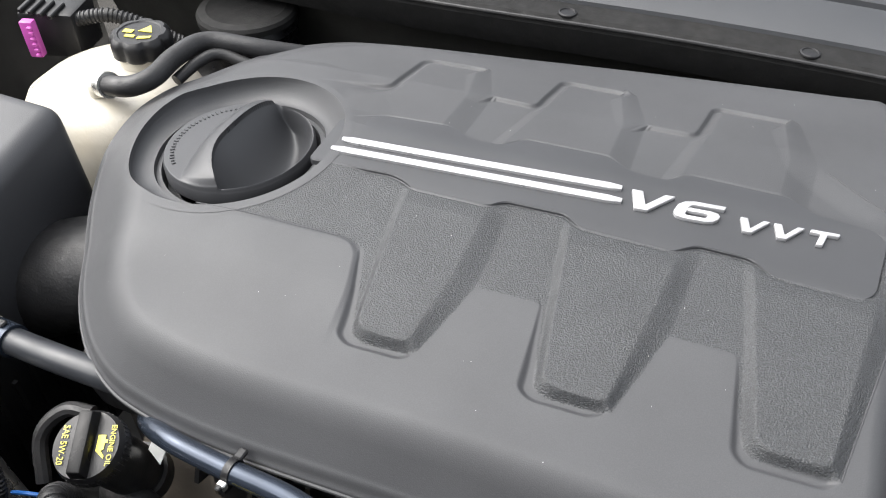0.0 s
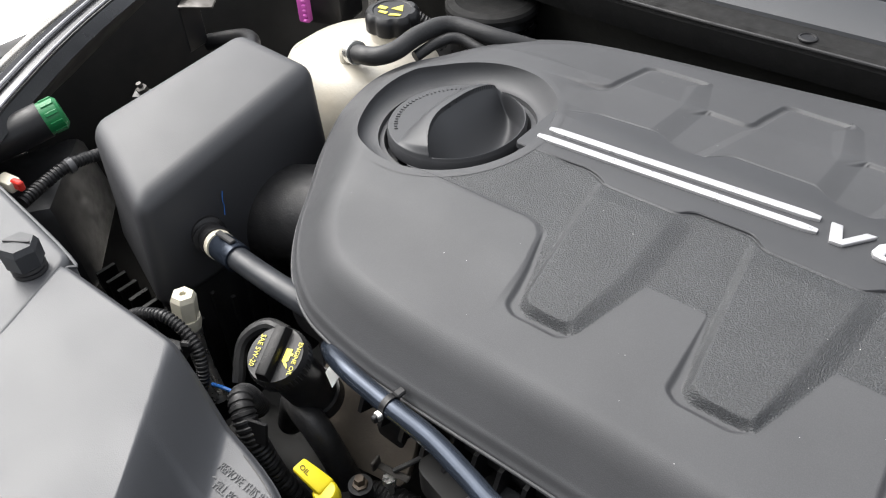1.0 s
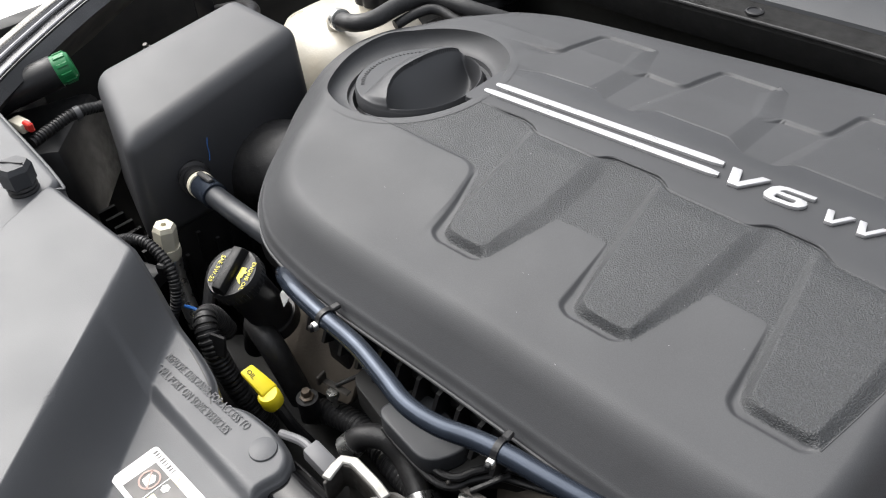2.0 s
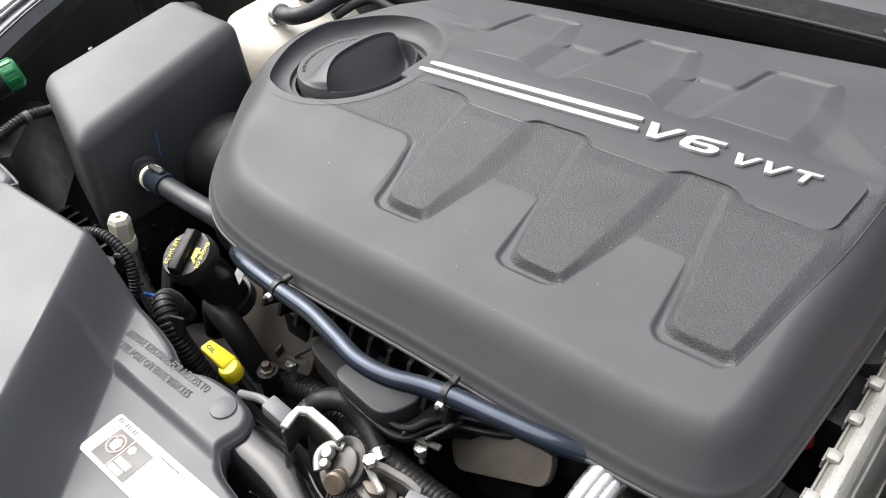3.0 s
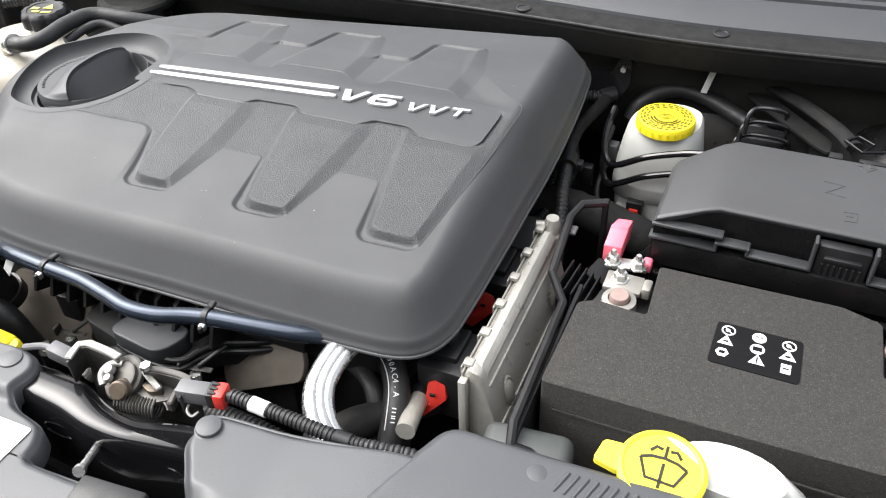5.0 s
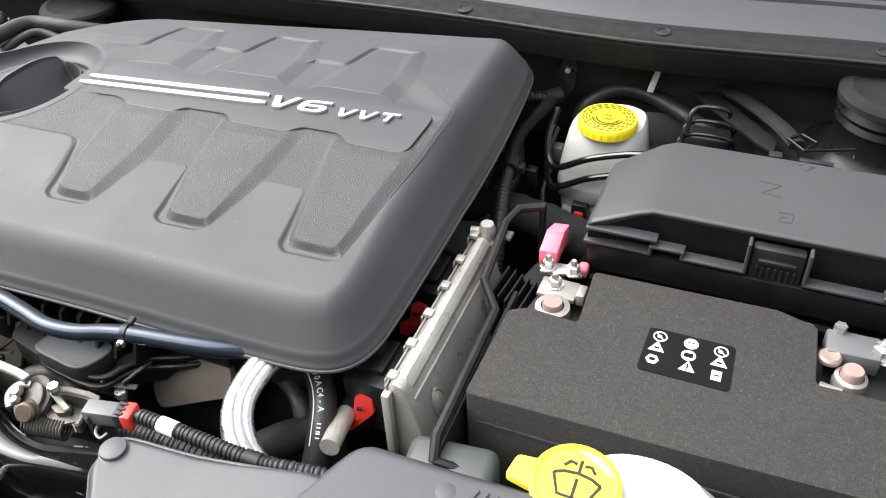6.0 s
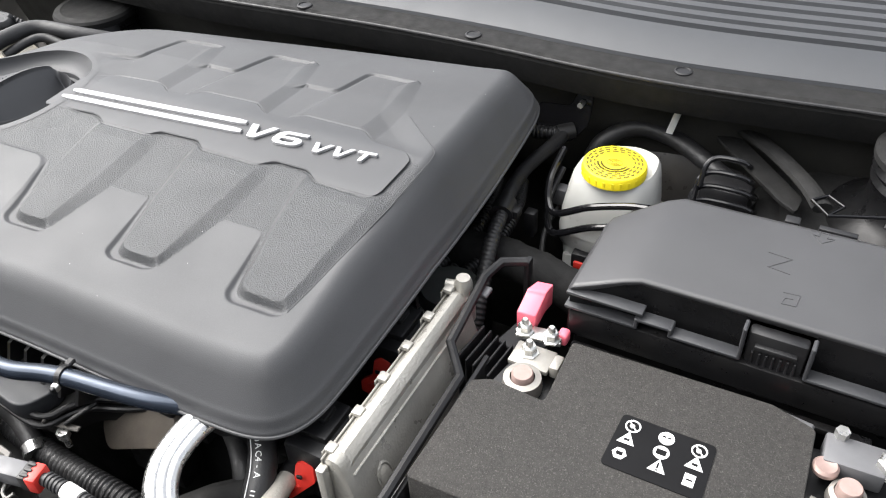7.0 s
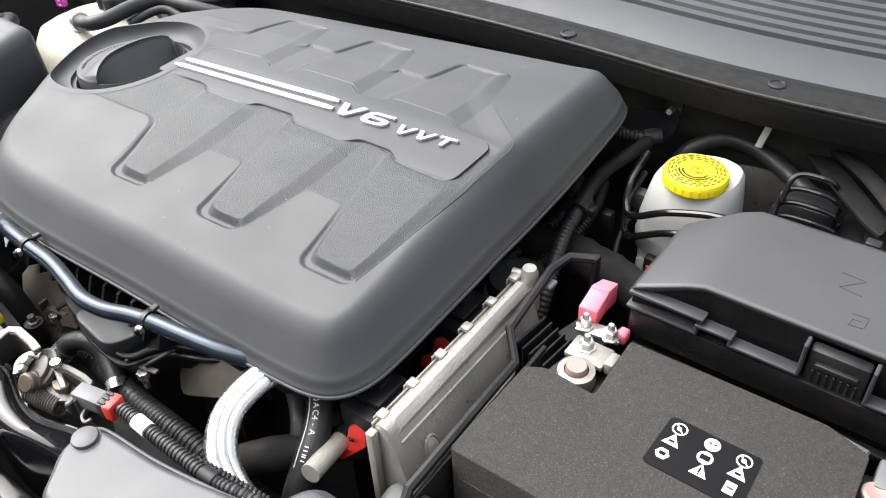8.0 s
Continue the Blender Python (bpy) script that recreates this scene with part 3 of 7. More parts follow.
PANEL = [(-0.279, 0.4280), (-0.2120, 0.4322), (-0.2000, 0.4292), (-0.1904, 0.4224), (-0.1335, 0.4236), (-0.1227, 0.4320), (-0.0800, 0.4332), (-0.0670, 0.4235), (-0.0045, 0.4226), (0.0100, 0.4328), (0.0435, 0.4325), (0.0591, 0.4218), (0.1106, 0.4198), (0.1183, 0.4261),
         (0.1225, 0.4727), (0.1143, 0.4810), (0.0775, 0.4855), (0.0600, 0.4988), (-0.0081, 0.5022), (-0.0225, 0.4905), (-0.0455, 0.4915), (-0.0681, 0.5058), (-0.1323, 0.5065), (-0.1465, 0.4930), (-0.1688, 0.4912), (-0.1913, 0.5048), (-0.2478, 0.5010), (-0.279, 0.4830)]
RING = (-0.3530, 0.4435)
FIELD_R, LOBE_R, PANEL_R = rounded(FIELD, 0.007), rounded(LOBE, 0.006), rounded(PANEL, 0.0045)
POCKETS, FEET, TOPS, LAND_FEET, LAND_TOPS = ([rounded(p, r) for p in polys] for polys, r in ((POCKETS, 0.006), (FEET, 0.004), (TOPS, 0.004), (LAND_FEET, 0.006), (LAND_TOPS, 0.006)))


def ramp01(d, w):
    """Straight ramp from 0 to 1 over w with slightly eased ends."""
    t = np.clip(d / w, 0, 1)
    return 0.6 * t + 0.4 * t * t * (3 - 2 * t)


def flank(x, y, foot, top):
    """0 outside the foot of a ridge, 1 on its flat top, a straight ramp between."""
    df, dt = sdist(x, y, foot), sdist(x, y, top)
    q = np.clip(df, 0, None) / np.maximum(np.clip(df, 0, None) + np.clip(-dt, 0, None), 1e-6)
    return np.where(df <= 0, 0.0, 0.75 * q + 0.25 * q * q * (3 - 2 * q)), df


def cover_base(x, y, d):
    z = cover_top(x, y)
    deep = 0.0028 * np.clip((0.366 - y) / 0.055, 0, 1)
    lift = np.interp(y, [0.30, 0.408, 0.420, 0.432], [0.0042, 0.0042, 0.0024, 0.0])
    for out, foot, top in zip(POCKETS, FEET, TOPS):
        do = sdist(x, y, out)
        q, df = flank(x, y, foot, top)
        wall = -np.minimum(0.80 * np.clip(do, 0, None), deep)
        start = wall * np.clip((do - np.clip(df, 0, None)) / 0.0045, 0, 1)
        z = z + np.where(df > 0, start * (1 - q) + lift * q, wall) * (do > 0)
    # field behind the badge: crisp walls at its left and rear sides, a soft slope at its right sides
    c = sdist(x, y, FIELD_R)
    gx = (sdist(x + 0.0006, y, FIELD_R) - c) / 0.0006
    width = 0.0034 + 0.0210 * sstep(-0.25, -0.75, gx)
    rear = sstep(0.47, 0.50, y)
    z = z - 0.0030 * ramp01(c, width) * rear * np.where(x < -0.27, np.clip((x + 0.335) / 0.05, 0, 1), 1.0)
    for foot, top in zip(LAND_FEET, LAND_TOPS):
        q, df = flank(x, y, foot, top)
        z = z + 0.0042 * q * rear * sstep(0.0025, 0.0120, c + 0.012 * (gx < -0.3)) * (c > 0)
    lb = sdist(x, y, LOBE_R)
    z = z + 0.0016 * ramp01(lb + 0.001, 0.0045) * sstep(0.270, 0.345, y) * sstep(-0.40, -0.33, x)
    pn = sdist(x, y, PANEL_R)
    z = z - 0.0009 * np.exp(-((pn + 0.0006) / 0.0009) ** 2)
    r = np.hypot(x - RING[0], y - RING[1])
    flat = np.interp(r, [0, 0.092, 0.125], [1, 1, 0])
    z = z * (1 - flat) + (cover_top(x, y) + 0.0025) * flat
    near = smin(0.1665 - x, y - 0.2265, 0.045) + 0.003
    d = np.where((x > 0.04) & (y < 0.42), np.minimum(d, np.maximum(near, 0)), d)
    w = smin(d / (0.033 - 0.003 * sstep(0.08, 0.13, x) * sstep(0.25, 0.32, y) - 0.005 * sstep(0.36, 0.27, y) + 0.016 * sstep(-0.30, -0.44, x)), np.ones_like(d), 0.34)
    w = np.clip(w, 0, 1)
    lip = np.interp(y, [0.23, 0.30, 0.42, 0.60], [0.8335, 0.840, 0.858, 0.868])
    z = lip + (z - lip) * w
    return z - 0.0022 * (1 - sstep(0.002, 0.0042, d)) + 0.0006 * np.exp(-((d - 0.005) / 0.0012) ** 2)


def cover_height(x, y, d):
    r = np.hypot(x - RING[0], y - RING[1])
    return cover_base(x, y, d) - 0.070 * (1 - sstep(0.0855, 0.0930, r))


cov = thing("engine_cover", (-0.18, 0.45, 0.83), "large dark grey moulded plastic engine cover with silver badge", "engine cover")


TEXTURED = [(-0.43, 0.40), (-0.36, 0.3590), (-0.30, 0.3640), (-0.2178, 0.3675), (-0.206, 0.3640), (-0.1995, 0.3620), (-0.1881, 0.3294), (-0.1795, 0.3000), (-0.1703, 0.2955), (-0.1340, 0.2990), (-0.1166, 0.357), (-0.0796, 0.3585), (-0.0712, 0.3572), (-0.0657, 0.3285),
            (-0.0595, 0.3020), (-0.0523, 0.2980), (-0.0121, 0.3008), (0.0075, 0.3607), (0.0426, 0.3611), (0.0490, 0.3597), (0.0530, 0.333), (0.0615, 0.3050), (0.0684, 0.3010), (0.1130, 0.3027), (0.1208, 0.3464), (0.1325, 0.4148), (0.1370, 0.470), (-0.43, 0.470)]


def grain_zone(x, y):
    return ((sdist(x, y, TEXTURED) > 0) & (sdist(x, y, PANEL_R) < 0) & (np.hypot(x - RING[0], y - RING[1]) > 0.0935)).astype(int)


me = relief("shell", [tuple(p[:2]) for p in catmull([(*p, 0) for p in COVER], 10, True)], (-0.16, 0.45), cover_height, 340, 1200, 0.004, 1.0, grain_zone)
me.materials.append(M_COVER)
me.materials.append(M_GRAIN)
shell = new("shell", me)
shell.parent, shell.matrix_parent_inverse = cov, Matrix.Translation(-cov.location)


# rolled lip round the lower edge of the cover
edge = [tuple(p[:2]) for p in catmull([(*p, 0) for p in COVER], 6, True)]
ex, ey = np.array([p[0] for p in edge]), np.array([p[1] for p in edge])
ez = cover_base(ex, ey, np.zeros(ex.shape)) - 0.0030
part("rim_lip", sweep([*zip(ex.tolist(), ey.tolist(), ez.tolist()), (ex[0], ey[0], ez[0])], 0.0017, 8, 1, smooth=False), M_COVER, cov)


# concave ring round the twist cap, crisp on its outer left edge and soft towards the badge
rr = np.concatenate((np.linspace(0.0560, 0.0700, 15), np.linspace(0.0705, 0.0870, 34), np.linspace(0.0875, 0.0950, 8)))
aa = np.linspace(0, 2 * math.pi, 256, endpoint=False)
RX, RY = RING[0] + rr[:, None] * np.cos(aa), RING[1] + rr[:, None] * np.sin(aa)
RD = np.maximum(sdist(RX, RY, [tuple(p[:2]) for p in catmull([(*p, 0) for p in COVER], 10, True)]), 0)
RZ = cover_base(RX, RY, RD) + 0.0003
tq = np.clip((rr[:, None] - 0.0700) / 0.0170, 0, 1) + 0 * aa
RZ = RZ - 0.0185 * np.power(np.maximum(1 - tq * tq, 0), 0.5 + 0.7 * sstep(-0.3, 0.7, np.cos(aa)))
RZ = RZ - 0.0045 * (1 - sstep(0.0690, 0.0700, rr))[:, None] - 0.016 * (1 - sstep(0.0630, 0.0645, rr))[:, None]
bm = bmesh.new()
rows_ = [[bm.verts.new((RX[i, j], RY[i, j], RZ[i, j])) for j in range(256)] for i in range(len(rr))]
for i in range(len(rr) - 1):
    for j in range(256):
        bm.faces.new((rows_[i][j], rows_[i + 1][j], rows_[i + 1][(j + 1) % 256], rows_[i][(j + 1) % 256]))
bmesh.ops.recalc_face_normals(bm, faces=bm.faces)
part("cap_well", bm, M_COVER, cov, angle=40)


def badge_plate():
    """Thin plate under the badge, cut to the stepped outline and laid on the crown of the cover."""
    px = [p[0] for p in PANEL_R]
    b_ = bmesh.new()
    cols = []
    for x in np.linspace(min(px) + 0.0004, max(px) - 0.0004, 260):
        ys = []
        for (x0, y0), (x1, y1) in zip(PANEL_R, PANEL_R[1:] + PANEL_R[:1]):
            if (x0 <= x) != (x1 <= x):
                ys.append(y0 + (y1 - y0) * (x - x0) / (x1 - x0))
        lo, hi = min(ys), max(ys)
        pts = [(lo, -0.003), (lo + 0.0002, 0.0010), (lo + 0.0010, 0.0018)] + [(lo + (hi - lo) * k / 14, 0.0018) for k in range(1, 14)] + [(hi - 0.0010, 0.0018), (hi - 0.0002, 0.0010), (hi, -0.003)]
        cols.append([b_.verts.new((x, y, float(cover_top(np.array(x), np.array(y))) + h)) for y, h in pts])
    for p, q in zip(cols, cols[1:]):
        for k in range(len(p) - 1):
            b_.faces.new((p[k], q[k], q[k + 1], p[k + 1]))
    for c in (cols[0], cols[-1]):
        b_.faces.new(c)
    bmesh.ops.recalc_face_normals(b_, faces=b_.faces)
    return b_


part("badge_panel", badge_plate(), M_BADGE, cov, "smooth dark panel behind the badge", 35)


# raised parting lines along the right side of the relief and the upper edge of the lobe
for seam in ([(0.1130, 0.3027), (0.1208, 0.3464), (0.1325, 0.4148), (0.1366, 0.4650), (0.1378, 0.4800), (0.1325, 0.4950), (0.1063, 0.5180), (0.0830, 0.5390)], [(-0.335, 0.3605), (-0.300, 0.3632), (-0.250, 0.3660), (-0.222, 0.3670)]):
    pts = [tuple(p[:2]) for p in catmull([(*p, 0) for p in seam], 12)]
    xa, ya = np.array([p[0] for p in pts]), np.array([p[1] for p in pts])
    za = cover_base(xa, ya, np.full(xa.shape, 0.06))
    part("parting_line", sweep([(x, y, z) for x, y, z in zip(xa.tolist(), ya.tolist(), za.tolist())], 0.0005, 6, 1, smooth=False), M_COVER, cov)


def strip(poly_pts, lift=0.0016, thick=0.0032):
    b = prism(poly_pts, 0.0, thick, 0.0007, 2)
    for v in b.verts:
        v.co.z += float(cover_top(np.array(v.co.x), np.array(v.co.y))) + lift
    return b


def bar(x0, y0, x1, y1, w):
    """Raised trim bar that follows the crown, cut into short lengths."""
    n = 24
    pts = [(x0 + (x1 - x0) * k / n, y0 + (y1 - y0) * k / n) for k in range(n + 1)]
    ps = [Vector(p) for p in pts]
    d = (ps[-1] - ps[0]).normalized()
    nn = Vector((-d.y, d.x))
    rings = []
    for k, p in enumerate(ps):
        hw = w / 2 * (0.6 if k in (0, n) else 1.0)
        z = float(cover_top(np.array(p.x), np.array(p.y))) + 0.0012
        q0, q1 = p - nn * hw, p + nn * hw
        i0, i1 = p - nn * (hw - 0.0008), p + nn * (hw - 0.0008)
        rings.append([(q0.x, q0.y, z), (q0.x, q0.y, z + 0.0026), (i0.x, i0.y, z + 0.0034), (i1.x, i1.y, z + 0.0034), (q1.x, q1.y, z + 0.0026), (q1.x, q1.y, z)])
    return loft(rings)


part("trim_bar", bar(-0.2640, 0.4565, -0.0495, 0.4690, 0.0064), M_SATIN, cov, "satin silver trim bar")
part("trim_bar", bar(-0.2670, 0.4440, -0.0465, 0.4565, 0.0064), M_SATIN, cov, "satin silver trim bar")


def glyph(polys, x, y, w, h, slant=0.28, turn=3.0):
    """Badge letter from polygons in unit squares, set at x, y on the cover."""
    b = bmesh.new()
    c, s = math.cos(radians(turn)), math.sin(radians(turn))
    for poly in polys:
        pts = []
        for u, v in poly:
            px, py = u * w + v * h * slant, v * h
            pts.append((x + px * c - py * s, y + px * s + py * c))
        join(b, strip(pts))
    return b


G_V = [[(0.0, 1.0), (0.26, 1.0), (0.50, 0.30), (0.76, 1.0), (1.0, 1.0), (0.62, 0.0), (0.32, 0.0)]]
G_6 = [[(1.0, 1.0), (0.30, 1.0), (0.10, 0.90), (0.0, 0.70), (0.0, 0.28), (0.10, 0.08), (0.28, 0.0), (0.75, 0.0), (0.92, 0.08), (1.0, 0.26), (1.0, 0.42), (0.92, 0.56), (0.75, 0.62), (0.26, 0.62), (0.26, 0.44), (0.70, 0.44), (0.74, 0.40),
        (0.74, 0.26), (0.70, 0.20), (0.32, 0.20), (0.27, 0.26), (0.26, 0.66), (0.30, 0.77), (0.36, 0.80), (1.0, 0.80)]]
G_T = [[(0.0, 1.0), (1.0, 1.0), (1.0, 0.78), (0.62, 0.78), (0.62, 0.0), (0.38, 0.0), (0.38, 0.78), (0.0, 0.78)]]
for nm, g, x, y, w, h in (("letter_v", G_V, -0.0465, 0.4505, 0.0300, 0.0180), ("digit_six", G_6, -0.0125, 0.4515, 0.0300, 0.0175), ("letter_v", G_V, 0.0285, 0.4520, 0.0195, 0.0125), ("letter_v", G_V, 0.0500, 0.4530, 0.0195, 0.0125), ("letter_t", G_T, 0.0730, 0.4545, 0.0180, 0.0125)):
    part(nm, glyph(g, x, y, w, h), M_SATIN, cov, "raised satin silver badge character", 30)


# ---- twist cap in the cover's well ----
def twist_cap_height(x, y, d):
    """Disc with a broad blade swelling to a sharp crest and a deep finger bowl beyond it."""
    X, Y = x - RING[0], y - RING[1]
    k = np.sqrt(np.clip(1 - (Y / 0.0600) ** 2, 0, 1))
    base = 0.8868 + 0.05 * X - 0.004 * (1 - sstep(0, 0.0016, d))
    xc = -0.0060 + 0.026 * np.clip((-0.010 - Y) / 0.049, 0, 2) ** 2 + 0.004 * np.clip((Y - 0.018) / 0.036, 0, 2) ** 2
    xl = -0.0300 + 0.010 * ((Y - 0.010) / 0.060) ** 2
    q = np.clip((X - xl) / np.maximum(xc - xl, 1e-4), 0, 1)
    hr = 0.0160 * np.power(k, 0.9) * sstep(-0.001, 0.006, d)
    blade = hr * (1 - (1 - q) ** 2.0)
    xr = np.sqrt(np.maximum(0.0600 ** 2 - Y * Y, 1e-8))
    s = np.clip((X - xc) / np.maximum(xr - xc, 1e-4), 0, 1)
    low = -0.0330 * np.power(k, 0.7) * sstep(0.0008, 0.0065, d)
    scoop = np.where(s < 0.62, hr + (low - hr) * sstep(-0.10, 0.62, s) ** 0.8, low * (1 - (np.clip(s - 0.62, 0, 1) / 0.38) ** 2))
    return base + np.where(X < xc, blade, np.where((X < xr) & (xr > xc), scoop, 0.0))


cap = thing("twist_cap", (RING[0], RING[1], 0.872), "round dark grey twist cap with a raised finger grip", "cap")
me = relief("grip_disc", disc_poly(RING[0], RING[1], 0.0615, 200), RING, twist_cap_height, 150, 420, 0.010)
me.materials.append(M_BADGE)
g = new("grip_disc", me)
g.parent, g.matrix_parent_inverse = cap, Matrix.Translation(-cap.location)
# moulded writing round the cap's rim, too worn to read
for k in range(26):
    a = radians(122 + k * 4.3)
    q = 0.0535
    part("mark", rbox((RING[0] + q * math.cos(a), RING[1] + q * math.sin(a), 0.8872 + 0.05 * q * math.cos(a)), (0.0014, 0.0026 + 0.0006 * (k % 3), 0.0010), 0.0002, 1, math.degrees(a) + 90), M_BADGE, cap)


# grit and dust lying on the cover
random.seed(7)
b = bmesh.new()
for k in range(64):
    x, y = random.uniform(-0.40, 0.14), random.uniform(0.25, 0.66)
    if math.hypot(x - RING[0], y - RING[1]) < 0.11 or 0.42 < y < 0.51:
        continue
    q = random.choice((0.00008, 0.0001, 0.00014, 0.0002))
    xa, ya = np.array([x]), np.array([y])
    da = sdist(xa, ya, [tuple(p[:2]) for p in catmull([(*p, 0) for p in COVER], 10, True)])
    if da[0] < 0.02:
        continue
    join(b, rbox((x, y, float(cover_height(xa, ya, da)[0]) + q * 0.3), (q * 2, q * random.uniform(1, 3), q), q * 0.2, 1, random.uniform(0, 180)))
single("dust_grains", b, M_TAPE, "pale grit grains scattered on the engine cover", "dust", kind="stuff")


# ---- air filter housing ----
ab = thing("air_filter_box", (-0.555, 0.31, 0.55), "tall dark grey plastic air filter housing with ribbed base", "air filter box")
LID = [(-0.503, 0.206, 0.864), (-0.505, 0.420, 0.902), (-0.602, 0.410, 0.914), (-0.624, 0.243, 0.885)]


def scaled(ring, s, z=None, dz=0.0):
    cx, cy = sum(p[0] for p in ring) / 4, sum(p[1] for p in ring) / 4
    return [(cx + (x - cx) * s, cy + (y - cy) * s, (z if z is not None else h) + dz) for x, y, h in ring]


b = loft([scaled(LID, 1.10, 0.745), scaled(LID, 1.04, 0.80), LID])
es = [e for e in b.edges if e.calc_face_angle(0) > radians(30)]
bmesh.ops.bevel(b, geom=es, offset=0.016, segments=6, affect="EDGES", profile=0.5, clamp_overlap=True)
part("lid", b, M_AIRBOX, ab, angle=60)
part("base", loft([scaled(LID, 0.95, 0.55), scaled(LID, 1.04, 0.755)], off=0.01), M_BLACK, ab)
for k in range(11):
    y = 0.205 + k * 0.0185
    part("rib", loft([[(-0.500, y, 0.56), (-0.4965, y, 0.56), (-0.4965, y + 0.004, 0.56), (-0.500, y + 0.004, 0.56)], [(-0.493, y, 0.745 - 0.02 * (k % 2)), (-0.4890, y, 0.745 - 0.02 * (k % 2)), (-0.4890, y + 0.004, 0.745 - 0.02 * (k % 2)), (-0.493, y + 0.004, 0.745 - 0.02 * (k % 2))]]), M_BLACK, ab)
# Front ribs take the blacker plastic in place of shade
for k in range(6):
    x = -0.61 + k * 0.019
    part("rib", loft([[(x, 0.196, 0.56), (x + 0.004, 0.196, 0.56), (x + 0.004, 0.212, 0.56), (x, 0.212, 0.56)], [(x, 0.190, 0.74), (x + 0.004, 0.190, 0.74), (x + 0.004, 0.21, 0.74), (x, 0.21, 0.74)]]), M_JET, ab)
part("port", lathe([(0.0, 0.0), (0.016, 0.0), (0.016, 0.006), (0.0125, 0.007), (0.0125, 0.012), (0.0145, 0.013), (0.0145, 0.019), (0.010, 0.020), (0.0, 0.020)], 24, look((-0.505, 0.2625, 0.800), (-0.60, 0.30, 0.77))), M_BLACK, ab)
part("duct", sweep([(-0.52, 0.345, 0.755), (-0.480, 0.355, 0.772), (-0.445, 0.370, 0.772), (-0.41, 0.395, 0.745)], 0.050, 28, 8), M_RUBBER, ab, "smooth black rubber intake elbow")

single("blue_thread", sweep([(-0.4985, 0.286, 0.836), (-0.4975, 0.2835, 0.828), (-0.4985, 0.2840, 0.820), (-0.4970, 0.2815, 0.812)], 0.0005, 6, 5), M_BLUE, "thin blue thread clinging to the filter housing", "thread")

bh = thing("breather_hose", (-0.42, 0.245, 0.79), "smooth dark breather hose from air filter box to engine", "hose")
hp = [(-0.489, 0.2585, 0.806), (-0.470, 0.2530, 0.811), (-0.42, 0.2475, 0.818), (-0.370, 0.2450, 0.822), (-0.32, 0.250, 0.816), (-0.28, 0.265, 0.80)]
part("hose", sweep(hp, 0.0105, 18, 8), M_HOSE, bh)
part("ring", sweep([(-0.4715, 0.2534, 0.8104), (-0.4650, 0.2522, 0.8117)], 0.0134, 20, 3, smooth=False), M_IVORY, bh, "white plastic retaining ring")
part("collar", sweep([(-0.500, 0.2615, 0.8035), (-0.4720, 0.2535, 0.8103)], lambda s: 0.0162 if s < 0.008 else 0.0128 if s < 0.020 else 0.0142, 24, 14), M_BLACK, bh)
part("sleeve", sweep([(-0.464, 0.2521, 0.8119), (-0.449, 0.2505, 0.8145), (-0.436, 0.249, 0.816)], 0.0128, 18, 4), M_TUBE, bh)
part("clip", rbox((-0.453, 0.252, 0.829), (0.022, 0.006, 0.003), 0.001, 1), M_BLACK, bh)


# ---- coolant tank ----
tk = thing("coolant_tank", (-0.565, 0.53, 0.66), "milky white coolant expansion tank with stained lower side", "coolant tank")
TK = [(-0.655, 0.475), (-0.60, 0.445), (-0.515, 0.445), (-0.470, 0.49), (-0.475, 0.58), (-0.53, 0.625), (-0.62, 0.62), (-0.66, 0.565)]
tring = [p for p in rounded(TK, 0.05, 6)]


def tank_ring(s, z):
    cx, cy = -0.565, 0.535
    return [(cx + (x - cx) * s, cy + (y - cy) * s, z) for x, y in tring]


part("body", loft([tank_ring(0.80, 0.66), tank_ring(0.93, 0.70), tank_ring(1.0, 0.745), tank_ring(1.015, 0.756), tank_ring(1.015, 0.761), tank_ring(0.995, 0.772), tank_ring(0.97, 0.800), tank_ring(0.91, 0.826), tank_ring(0.80, 0.844), tank_ring(0.62, 0.853), tank_ring(0.4, 0.856)]), M_WHITEP, tk, angle=60)
part("neck", lathe([(0.026, 0.0), (0.026, 0.02), (0.024, 0.03)], 24, pose(-0.545, 0.565, 0.846)), M_WHITEP, tk)


def lobed_cap(c, r, h, lobes, m, segs=96, amp=0.10):
    """Hand cap with rounded lobes round its side."""
    rings = []
    for rr, z in ((0.90, 0), (1.0, 0.12 * h), (1.0, 0.70 * h), (0.93, 0.90 * h), (0.84, h), (0.70, h), (0.66, 0.95 * h), (0.25, 0.95 * h)):
        ring = []
        for k in range(segs):
            a = 2 * math.pi * k / segs
            q = r * rr * (1 - amp * (0.5 + 0.5 * math.cos(lobes * a)) ** 3 * (1 if rr > 0.8 else 0.2))
            ring.append(m @ Vector((c[0] + q * math.cos(a), c[1] + q * math.sin(a), c[2] + z)))
        rings.append(ring)
    return loft(rings)


